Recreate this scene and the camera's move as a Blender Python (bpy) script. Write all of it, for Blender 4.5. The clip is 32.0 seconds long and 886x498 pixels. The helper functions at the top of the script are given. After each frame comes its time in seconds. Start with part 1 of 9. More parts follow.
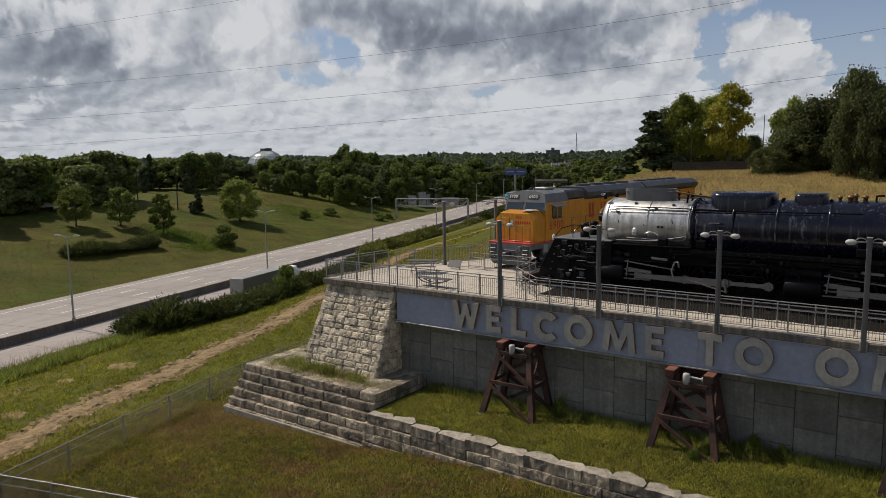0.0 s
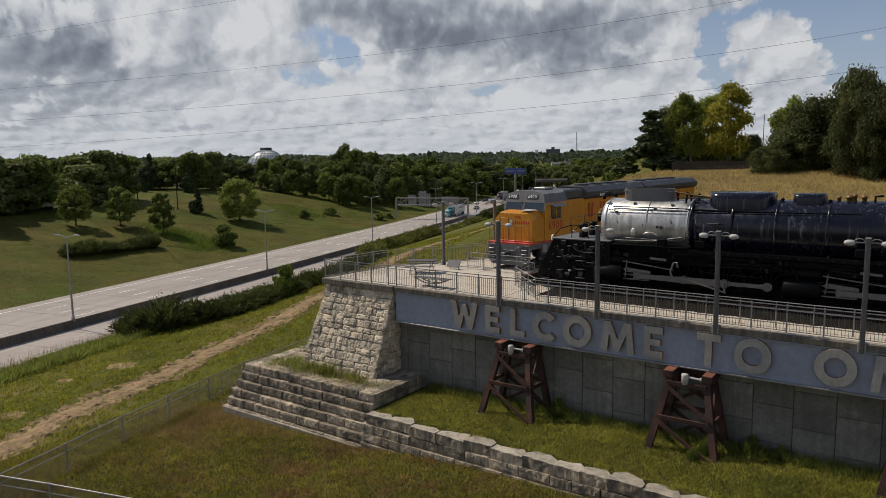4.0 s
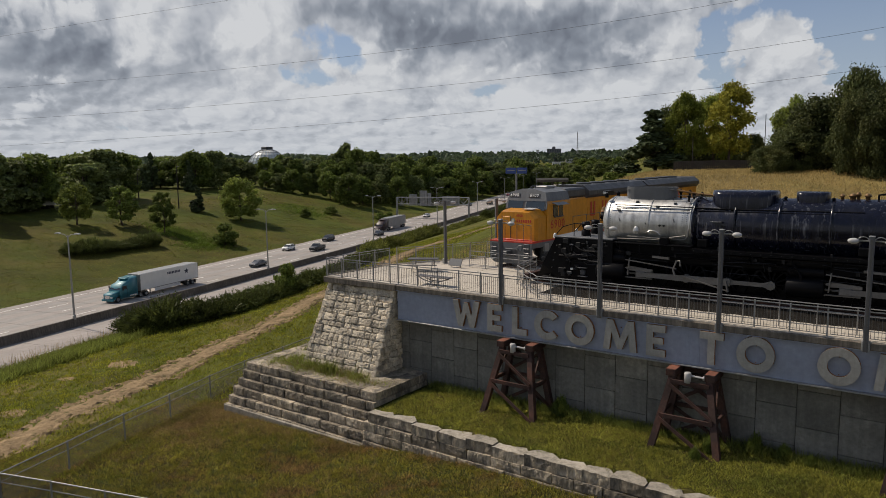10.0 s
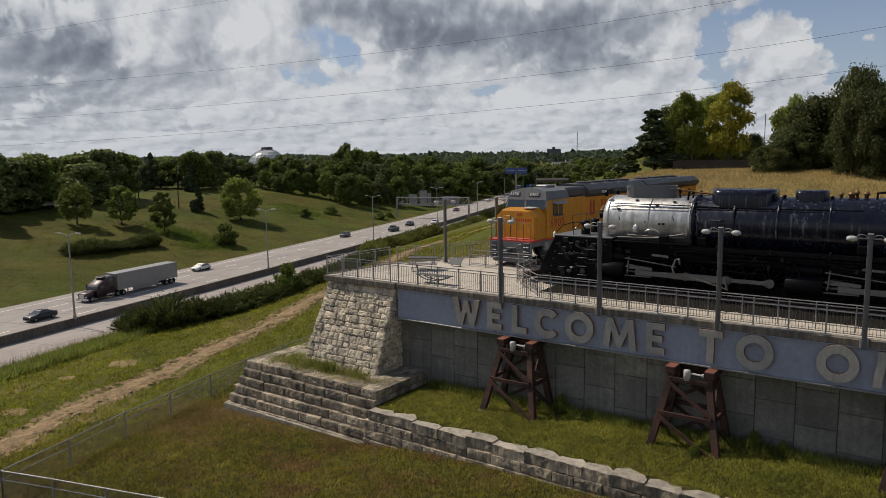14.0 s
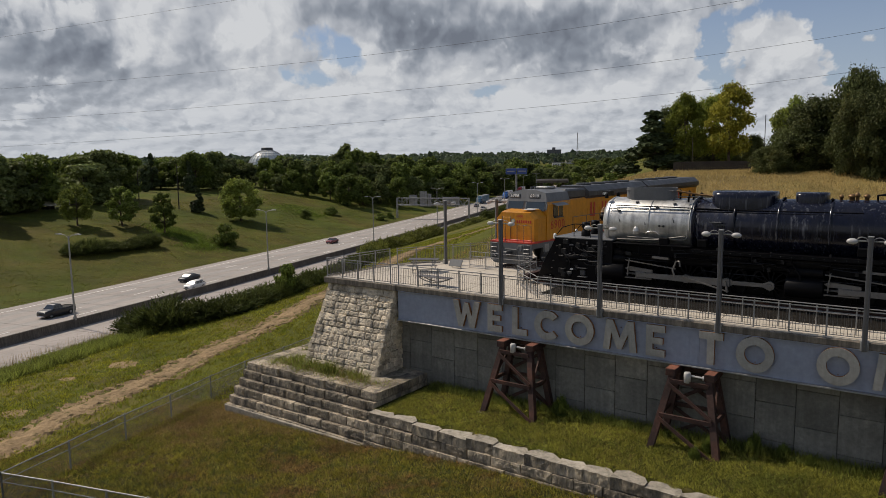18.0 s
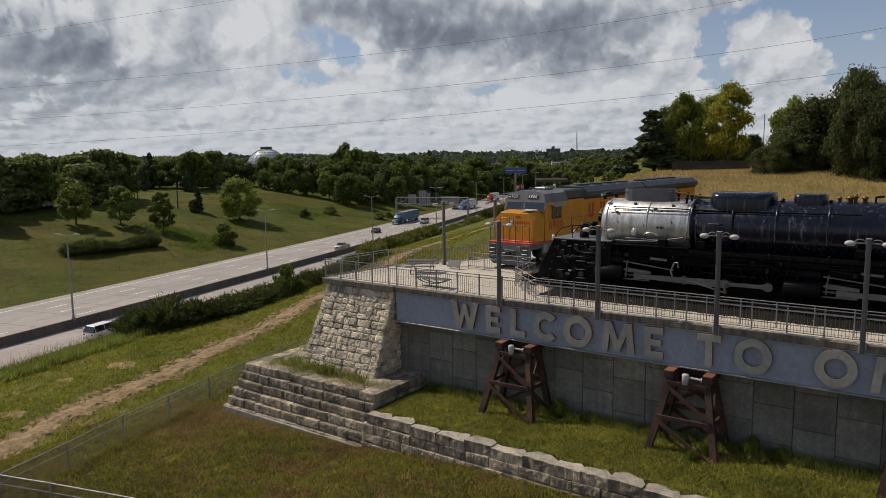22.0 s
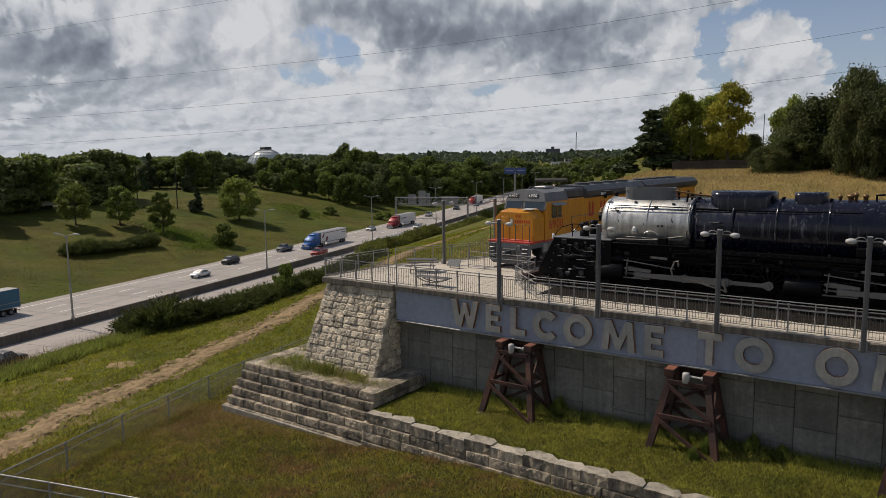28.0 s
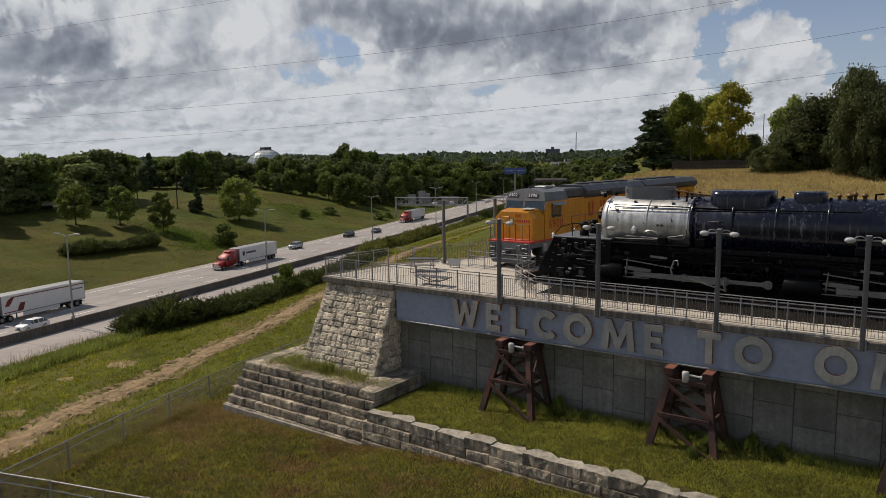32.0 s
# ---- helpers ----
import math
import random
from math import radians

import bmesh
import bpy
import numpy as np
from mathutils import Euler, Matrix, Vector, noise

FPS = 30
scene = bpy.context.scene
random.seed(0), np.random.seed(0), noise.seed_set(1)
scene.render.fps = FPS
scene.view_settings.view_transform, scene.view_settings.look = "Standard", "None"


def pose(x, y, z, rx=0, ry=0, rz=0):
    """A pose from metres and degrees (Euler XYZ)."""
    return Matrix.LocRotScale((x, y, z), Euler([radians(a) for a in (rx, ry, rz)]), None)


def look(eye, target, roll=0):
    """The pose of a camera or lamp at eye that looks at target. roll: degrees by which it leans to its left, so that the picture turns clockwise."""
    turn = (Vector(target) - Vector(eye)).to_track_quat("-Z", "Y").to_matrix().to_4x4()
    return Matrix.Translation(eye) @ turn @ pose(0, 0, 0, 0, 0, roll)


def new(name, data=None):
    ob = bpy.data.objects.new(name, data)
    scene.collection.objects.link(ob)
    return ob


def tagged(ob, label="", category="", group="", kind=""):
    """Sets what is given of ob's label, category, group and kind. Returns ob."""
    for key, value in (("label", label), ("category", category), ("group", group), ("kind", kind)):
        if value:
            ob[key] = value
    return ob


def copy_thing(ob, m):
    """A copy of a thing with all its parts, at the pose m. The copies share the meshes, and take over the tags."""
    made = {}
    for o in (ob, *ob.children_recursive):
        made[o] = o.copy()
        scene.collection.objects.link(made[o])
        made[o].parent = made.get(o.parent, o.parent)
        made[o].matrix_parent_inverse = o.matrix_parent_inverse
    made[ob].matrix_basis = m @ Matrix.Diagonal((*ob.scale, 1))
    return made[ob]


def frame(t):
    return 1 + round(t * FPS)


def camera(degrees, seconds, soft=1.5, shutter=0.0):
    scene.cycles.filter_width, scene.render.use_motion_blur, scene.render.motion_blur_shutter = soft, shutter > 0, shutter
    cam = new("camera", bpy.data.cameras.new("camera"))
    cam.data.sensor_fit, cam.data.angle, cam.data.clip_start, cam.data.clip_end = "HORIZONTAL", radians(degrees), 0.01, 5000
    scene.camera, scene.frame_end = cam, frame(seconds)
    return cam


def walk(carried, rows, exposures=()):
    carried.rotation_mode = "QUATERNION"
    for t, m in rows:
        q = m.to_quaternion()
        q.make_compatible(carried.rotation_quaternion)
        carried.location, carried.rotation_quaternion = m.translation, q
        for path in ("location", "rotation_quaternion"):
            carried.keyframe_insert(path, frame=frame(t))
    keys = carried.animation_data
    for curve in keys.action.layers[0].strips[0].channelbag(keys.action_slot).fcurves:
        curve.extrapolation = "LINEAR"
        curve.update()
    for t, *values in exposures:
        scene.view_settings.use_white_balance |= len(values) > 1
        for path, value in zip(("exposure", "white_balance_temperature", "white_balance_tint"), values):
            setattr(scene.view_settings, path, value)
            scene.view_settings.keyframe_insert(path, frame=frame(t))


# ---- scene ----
# ---- camera ----
cam = camera(64.41, 32.0, soft=0.5)
PATH = [
    (0, 10.498, -29.698, 7.239, 82.720, 0.833, 35.871),
    (0.5, 10.496, -29.687, 7.252, 82.697, 0.831, 35.873),
    (1, 10.500, -29.677, 7.265, 82.683, 0.832, 35.875),
    (1.5, 10.509, -29.664, 7.283, 82.674, 0.831, 35.879),
    (2, 10.520, -29.651, 7.296, 82.656, 0.836, 35.883),
    (2.5, 10.525, -29.645, 7.303, 82.656, 0.845, 35.888),
    (3, 10.529, -29.642, 7.301, 82.655, 0.852, 35.890),
    (3.5, 10.542, -29.637, 7.293, 82.652, 0.854, 35.881),
    (5.5, 10.501, -29.625, 7.275, 82.671, 0.856, 35.883),
    (6, 10.479, -29.627, 7.259, 82.665, 0.855, 35.874),
    (6.5, 10.433, -29.643, 7.254, 82.663, 0.850, 35.894),
    (7, 10.399, -29.667, 7.256, 82.653, 0.836, 35.907),
    (7.5, 10.373, -29.701, 7.257, 82.654, 0.825, 35.923),
    (8, 10.371, -29.727, 7.249, 82.652, 0.808, 35.929),
    (8.5, 10.379, -29.727, 7.244, 82.649, 0.795, 35.930),
    (9, 10.401, -29.701, 7.242, 82.643, 0.786, 35.931),
    (9.5, 10.428, -29.666, 7.236, 82.641, 0.783, 35.937),
    (10, 10.453, -29.636, 7.215, 82.622, 0.788, 35.946),
    (10.5, 10.475, -29.605, 7.201, 82.627, 0.791, 35.960),
    (11, 10.515, -29.584, 7.178, 82.636, 0.794, 35.961),
    (11.5, 10.548, -29.588, 7.144, 82.634, 0.798, 35.959),
    (12, 10.552, -29.622, 7.125, 82.635, 0.801, 35.966),
    (12.5, 10.544, -29.660, 7.130, 82.641, 0.797, 35.960),
    (13, 10.526, -29.693, 7.136, 82.642, 0.798, 35.951),
    (13.5, 10.516, -29.718, 7.137, 82.639, 0.799, 35.943),
    (14, 10.508, -29.728, 7.136, 82.645, 0.796, 35.936),
    (14.5, 10.501, -29.734, 7.138, 82.668, 0.787, 35.939),
    (16.5, 10.503, -29.735, 7.166, 82.683, 0.784, 35.936),
    (17, 10.492, -29.733, 7.175, 82.687, 0.787, 35.937),
    (17.5, 10.490, -29.733, 7.192, 82.690, 0.784, 35.940),
    (18, 10.499, -29.729, 7.210, 82.683, 0.783, 35.946),
    (18.5, 10.518, -29.713, 7.230, 82.680, 0.781, 35.952),
    (19, 10.536, -29.687, 7.252, 82.679, 0.780, 35.951),
    (19.5, 10.547, -29.657, 7.264, 82.663, 0.783, 35.935),
    (20, 10.546, -29.632, 7.279, 82.655, 0.788, 35.917),
    (20.5, 10.541, -29.625, 7.293, 82.643, 0.789, 35.906),
    (21, 10.534, -29.633, 7.307, 82.617, 0.787, 35.902),
    (21.5, 10.527, -29.647, 7.319, 82.601, 0.789, 35.895),
    (22, 10.521, -29.658, 7.326, 82.595, 0.789, 35.890),
    (22.5, 10.520, -29.662, 7.331, 82.595, 0.786, 35.887),
    (23, 10.520, -29.662, 7.331, 82.595, 0.786, 35.887),
    (23.5, 10.521, -29.659, 7.326, 82.595, 0.788, 35.887),
    (24, 10.520, -29.654, 7.321, 82.601, 0.790, 35.889),
    (24.5, 10.518, -29.646, 7.311, 82.606, 0.794, 35.890),
    (25, 10.517, -29.636, 7.294, 82.600, 0.797, 35.888),
    (25.5, 10.516, -29.625, 7.276, 82.594, 0.799, 35.883),
    (27.5, 10.487, -29.616, 7.246, 82.618, 0.804, 35.862),
    (28, 10.476, -29.627, 7.243, 82.618, 0.807, 35.856),
    (28.5, 10.468, -29.634, 7.245, 82.617, 0.805, 35.845),
    (29, 10.463, -29.637, 7.250, 82.620, 0.798, 35.842),
    (29.5, 10.471, -29.644, 7.245, 82.616, 0.802, 35.830),
    (30, 10.475, -29.652, 7.241, 82.622, 0.803, 35.827),
    (30.5, 10.475, -29.665, 7.232, 82.627, 0.803, 35.826),
    (31, 10.481, -29.679, 7.225, 82.630, 0.800, 35.830),
    (31.5, 10.494, -29.694, 7.216, 82.632, 0.801, 35.839),
    (32, 10.513, -29.709, 7.206, 82.639, 0.800, 35.844),
]
walk(cam, [(r[0], pose(*r[1:])) for r in PATH])

# ---- world, sun ----
SUN_EL, SUN_AZ = 48.0, 183.0          # height; bearing of the sun, degrees from +x towards +y
scene.view_settings.exposure = -0.22
# bearing and height from the view's middle, spread both ways, weight; degrees
CLOUD_GAPS = [
    (26.7, 10.5, 6.8, 2.7, 1.00), (21.4, 6.7, 1.8, 3.6, 0.75), (30.9, 5.4, 2.2, 1.6, 1.00), (29.8, 8.8, 3.4, 1.6, 1.00),
    (25.2, 6.2, 2.1, 2.7, -1.60), (30.4, 7.4, 1.3, 0.5, -0.70), (22.2, 11.2, 1.8, 1.0, -0.50), (-8.8, 9.2, 2.4, 1.5, 0.58), (-11.0, 6.8, 1.8, 0.6, 0.42),
    (3.3, 5.4, 2.0, 0.5, 0.60), (23.4, 4.4, 1.1, 1.5, 0.50), (-1.9, 7.5, 1.0, 0.5, 0.30), (19.0, 8.5, 1.4, 2.7, -0.50),
]
CLOUD_TONES = [
    (-30.1, 8.0, 5.5, 3.9, -0.55), (-22.7, 6.5, 6.8, 1.5, -0.22), (-19.0, 9.8, 2.3, 2.7, -0.22), (-4.1, 11.4, 5.5, 1.5, -0.40),
    (3.9, 9.5, 7.3, 1.9, -0.58), (13.1, 8.6, 5.0, 2.5, -0.36), (25.5, 4.2, 2.7, 1.1, -0.30), (9.6, 6.9, 9.1, 0.6, -0.15),
    (-26.2, 4.2, 9.1, 0.6, -0.12), (-22.5, 9.3, 3.2, 1.9, 0.57), (-14.0, 10.2, 1.9, 1.9, 0.57), (-6.4, 8.0, 2.7, 1.6, 0.41),
    (-10.0, 4.8, 5.0, 1.2, 0.30), (8.8, 4.2, 7.3, 1.2, 0.30), (25.4, 7.6, 2.4, 1.5, 0.65), (18.9, 9.1, 1.2, 2.3, 0.54),
    (-27.2, 5.7, 4.5, 0.5, 0.27), (0.8, 10.7, 1.8, 0.7, 0.27), (0.3, 6.7, 5.9, 0.6, 0.24),
]


def sky_world():
    w = bpy.data.worlds.new("sky")
    scene.world = w
    w.use_nodes = True
    nt = w.node_tree
    nt.nodes.clear()
    N, L = nt.nodes.new, nt.links.new
    out, bg = N("ShaderNodeOutputWorld"), N("ShaderNodeBackground")
    sky = N("ShaderNodeTexSky")
    sky.sky_type, sky.sun_disc = "NISHITA", False
    sky.sun_elevation, sky.sun_rotation = radians(SUN_EL), radians(90 - SUN_AZ)
    sky.dust_density, sky.ozone_density = 1.2, 1.0
    tc, sep = N("ShaderNodeTexCoord"), N("ShaderNodeSeparateXYZ")
    L(tc.outputs["Generated"], sep.inputs[0])

    def math_node(op, a, b=None, c=None):
        n = N("ShaderNodeMath")
        n.operation = op
        for i, v in enumerate((a, b, c)):
            if v is None:
                continue
            if isinstance(v, (int, float)):
                n.inputs[i].default_value = v
            else:
                L(v, n.inputs[i])
        return n.outputs[0]

    def ramp(fac, stops):
        r = N("ShaderNodeValToRGB")
        while len(r.color_ramp.elements) < len(stops):
            r.color_ramp.elements.new(0.5)
        for e, (p, c) in zip(r.color_ramp.elements, stops):
            e.position, e.color = p, (*c, 1)
        L(fac, r.inputs[0])
        return r.outputs[0]

    def noise_node(vec, scale, detail, rough, dist=0.0):
        n = N("ShaderNodeTexNoise")
        n.noise_dimensions = "2D"
        n.inputs["Scale"].default_value, n.inputs["Detail"].default_value = scale, detail
        n.inputs["Roughness"].default_value, n.inputs["Distortion"].default_value = rough, dist
        L(vec, n.inputs["Vector"])
        return n

    def puffs(vec, scale):
        n = N("ShaderNodeTexVoronoi")
        n.voronoi_dimensions, n.feature = "2D", "SMOOTH_F1"
        n.inputs["Scale"].default_value, n.inputs["Detail"].default_value = scale, 3.0
        n.inputs["Roughness"].default_value, n.inputs["Lacunarity"].default_value = 0.46, 2.3
        n.inputs["Smoothness"].default_value = 0.5
        L(vec, n.inputs["Vector"])
        return n.outputs["Distance"]

    def spread(x, y, z=0.0):
        c = N("ShaderNodeCombineXYZ")
        L(x, c.inputs[0]), L(y, c.inputs[1])
        c.inputs[2].default_value = z
        return c.outputs[0]

    # bearing and height in degrees; the bearing counts from the camera's heading
    turn = radians(35.9)
    right = math_node("MULTIPLY_ADD", sep.outputs[0], math.cos(turn), math_node("MULTIPLY", sep.outputs[1], math.sin(turn)))
    ahead = math_node("MULTIPLY_ADD", sep.outputs[0], -math.sin(turn), math_node("MULTIPLY", sep.outputs[1], math.cos(turn)))
    az = math_node("MULTIPLY", math_node("ARCTAN2", right, ahead), 57.296)
    el = math_node("MULTIPLY", math_node("ARCSINE", math_node("MINIMUM", math_node("MAXIMUM", sep.outputs[2], -0.999), 0.999)), 57.296)
    # heights pulled out towards the horizon, where clouds look flatter
    high = math_node("MULTIPLY", math_node("LOGARITHM", math_node("ADD", math_node("MAXIMUM", el, 0.0), 3.0), 2.718), 11.0)
    flow = N("ShaderNodeSeparateColor")
    L(noise_node(spread(az, high, 3.7), 0.17, 5, 0.58).outputs["Color"], flow.inputs[0])
    az_w = math_node("ADD", az, math_node("MULTIPLY", math_node("SUBTRACT", flow.outputs[0], 0.5), 7.5))
    el_w = math_node("ADD", el, math_node("MULTIPLY", math_node("SUBTRACT", flow.outputs[1], 0.5), 3.8))

    az_s = math_node("ADD", az, math_node("MULTIPLY", math_node("SUBTRACT", flow.outputs[2], 0.5), 3.0))

    def blots(rows, total):
        for a, e, sa, se, w in rows:
            u = math_node("MULTIPLY_ADD", az_w, 1 / sa, -a / sa)
            v = math_node("MULTIPLY_ADD", el_w, 1 / se, -e / se)
            r = math_node("MULTIPLY_ADD", u, u, math_node("MULTIPLY", v, v))
            total = math_node("MULTIPLY_ADD", math_node("POWER", 0.4, r), w, total)
        return total

    def heap(da, dh):
        """Rounded heaps, smaller towards the horizon."""
        v = spread(math_node("ADD", az_s, da), math_node("ADD", high, dh), 1.3)
        m = N("ShaderNodeMix")
        L(math_node("MULTIPLY", math_node("MAXIMUM", math_node("SUBTRACT", 7.5, el), 0.0), 0.2), m.inputs[0])
        L(puffs(v, 0.17), m.inputs[2]), L(puffs(v, 0.42), m.inputs[3])
        return m.outputs[0]

    here, there = heap(0.0, 0.0), heap(-0.45, 0.55)
    soft = noise_node(spread(az, high, 8.1), 0.11, 4, 0.55).outputs["Fac"]
    body = math_node("MULTIPLY_ADD", here, -0.55, math_node("MULTIPLY_ADD", soft, 0.7, 0.80))
    # above the part that shows, the clouds are thinned to weaken the fill light
    body = math_node("MULTIPLY_ADD", math_node("SUBTRACT", noise_node(spread(az_s, high, 5.2), 0.30, 6, 0.6).outputs["Fac"], 0.5), 0.6, body)
    clear = math_node("MULTIPLY", math_node("MINIMUM", math_node("MAXIMUM", math_node("SUBTRACT", el, 13.0), 0.0), 14.0), -0.052)
    body = math_node("ADD", body, clear)
    dens = blots([(a, e, sa, se, -w) for a, e, sa, se, w in CLOUD_GAPS], body)
    cover = ramp(dens, [(0.20, (0, 0, 0)), (0.38, (1, 1, 1))])
    lit = math_node("MULTIPLY_ADD", math_node("SUBTRACT", there, here), 0.95, 0.68)
    grey = math_node("MULTIPLY_ADD", math_node("SUBTRACT", 0.5, soft), 0.7, lit)
    tone_all = blots(CLOUD_TONES, grey)
    # brighter heaps before the soft ones, lit on the side towards the sun

    def curl(da, dh):
        v = spread(math_node("ADD", az_s, da), math_node("ADD", high, dh), 5.2)
        return math_node("MULTIPLY_ADD", puffs(v, 0.30), -0.22, noise_node(v, 0.15, 7, 0.56).outputs["Fac"])

    near, off = curl(0.0, 0.0), curl(-0.5, 0.8)
    front = ramp(math_node("MULTIPLY_ADD", tone_all, 0.35, near), [(0.55, (0, 0, 0)), (0.66, (0.75, 0.75, 0.75))])
    crest = math_node("MULTIPLY_ADD", math_node("SUBTRACT", near, off), 2.6, math_node("MULTIPLY_ADD", tone_all, 0.35, 0.50))
    blend = N("ShaderNodeMix")
    L(front, blend.inputs[0]), L(tone_all, blend.inputs[2]), L(crest, blend.inputs[3])
    shade = ramp(blend.outputs[0], [(0.0, (0.26, 0.29, 0.35)), (0.28, (0.40, 0.44, 0.51)), (0.58, (0.68, 0.71, 0.77)), (0.98, (1.00, 1.01, 1.03))])
    lift = ramp(sep.outputs[2], [(0.0, (1.0, 1.01, 1.03)), (0.12, (0.95, 0.96, 0.97)), (0.4, (0.93, 0.94, 0.96))])
    tone = N("ShaderNodeMix")
    tone.data_type, tone.blend_type = "RGBA", "MULTIPLY"
    tone.inputs[0].default_value = 1.0
    L(shade, tone.inputs[6]), L(lift, tone.inputs[7])
    veil = N("ShaderNodeMix")
    veil.data_type = "RGBA"
    L(ramp(sep.outputs[2], [(0.0, (0.75, 0.75, 0.75)), (0.13, (0, 0, 0))]), veil.inputs[0])
    L(tone.outputs[2], veil.inputs[6])
    veil.inputs[7].default_value = (0.80, 0.84, 0.90, 1)
    blue = N("ShaderNodeMix")
    blue.data_type, blue.blend_type = "RGBA", "MULTIPLY"
    blue.inputs[0].default_value = 1.0
    L(sky.outputs[0], blue.inputs[6])
    blue.inputs[7].default_value = (0.072, 0.085, 0.112, 1)
    pale = N("ShaderNodeMix")
    pale.data_type = "RGBA"
    L(ramp(sep.outputs[2], [(0.0, (0.85, 0.85, 0.85)), (0.22, (0.25, 0.25, 0.25))]), pale.inputs[0])
    L(blue.outputs[2], pale.inputs[6])
    pale.inputs[7].default_value = (0.66, 0.76, 0.88, 1)
    mix = N("ShaderNodeMix")
    mix.data_type = "RGBA"
    L(cover, mix.inputs[0]), L(pale.outputs[2], mix.inputs[6]), L(veil.outputs[2], mix.inputs[7])
    L(mix.outputs[2], bg.inputs[0])
    bg.inputs[1].default_value = 0.76
    L(bg.outputs[0], out.inputs[0])


sky_world()
sun = new("sun", bpy.data.lights.new("sun", "SUN"))
sun.data.energy, sun.data.angle, sun.data.color = 4.7, radians(0.6), (1.0, 0.88, 0.72)
SUN_DIR = Vector((math.cos(radians(SUN_AZ)) * math.cos(radians(SUN_EL)), math.sin(radians(SUN_AZ)) * math.cos(radians(SUN_EL)), math.sin(radians(SUN_EL))))
sun.matrix_world = look((0, 0, 60), Vector((0, 0, 60)) - SUN_DIR)

# ---- the lie of the land ----
ROAD_Z = -12.5
DECK_Z = 0.3


def median_x(y):
    """The line of the highway's median, which bends away."""
    return -71.0 - 0.255 * y - 0.00022 * np.maximum(y, 0) ** 2


def smooth(a, b, t):
    t = np.clip((np.asarray(t, float) - a) / (b - a), 0, 1)
    return t * t * (3 - 2 * t)


def ramp_line(t, stops):
    return np.interp(t, [s[0] for s in stops], [s[1] for s in stops])


def bumps(x, y):
    return 0.10 * np.sin(x * 0.31 + 1.3 * np.sin(y * 0.17)) * np.sin(y * 0.27 + 0.9 * np.sin(x * 0.21)) + 0.05 * np.sin(x * 0.9 + y * 0.7) * np.sin(y * 1.1 - x * 0.4)


def land(x, y):
    """The ground's height at x, y (arrays too)."""
    x, y = np.asarray(x, float), np.asarray(y, float)
    d = x - median_x(y)
    # the bank beyond the highway, up to a wooded plateau
    far = ramp_line(-d, [(21, -12.7), (26, -12.3), (70, -4.6), (95, -2.2), (140, -1.5), (400, 1.0), (2500, 4.0)])
    # the near side: a low lawn before the wall, a long bank behind it
    low = ramp_line(d, [(9.8, -12.7), (12.5, -11.7), (18, -10.6), (30, -9.6), (50, -7.3), (58, -7.0), (66, -6.3), (76, -5.1), (90, -4.2), (200, -3.0)])
    crest = 5.4 + 0.02 * np.clip(x, -30, 60) + 0.012 * np.clip(y - 60, 0, 200)
    bank = ramp_line(d, [(10, -12.7), (14.5, -10.0), (50, -1.0), (66, 5.8), (80, 9.0), (400, 60)])
    bank = np.minimum(bank, 0.3 + 0.15 * (y - 9.5) + 0.55 * np.clip(-9 - x, 0, 60))
    high = crest - np.log1p(np.exp(np.clip((crest - bank) * 1.6, -30, 30))) / 1.6
    near = low + (high - low) * smooth(-2.0, 46.0, y)
    z = np.where(d < 0, far, near)
    flat = (d > -21) & (d < 9.8)
    z = np.where(flat, ROAD_Z - 0.25, z + bumps(x, y) * smooth(21, 27, np.abs(d - 0)) * 1.0)
    # far along the road the land closes to a gentle plain
    z = np.where((y > 500) & ~flat, z * 0 + np.minimum(z, -6) + 0.0, z)
    return z


DECK = [(-19.7, -0.05), (32, -0.05), (32, 9.5), (-5.5, 9.5), (-2.5, 42), (-10, 42), (-15.6, 11.4), (-19.3, 5.2)]


def inside(x, y, poly):
    hit = np.zeros(np.shape(x), bool)
    n = len(poly)
    for i in range(n):
        (x0, y0), (x1, y1) = poly[i], poly[(i + 1) % n]
        if y0 == y1:
            continue
        cross = ((y0 > y) != (y1 > y)) & (x < (x1 - x0) * (y - y0) / (y1 - y0) + x0)
        hit ^= cross
    return hit

# ---- materials ----
MATS = {}


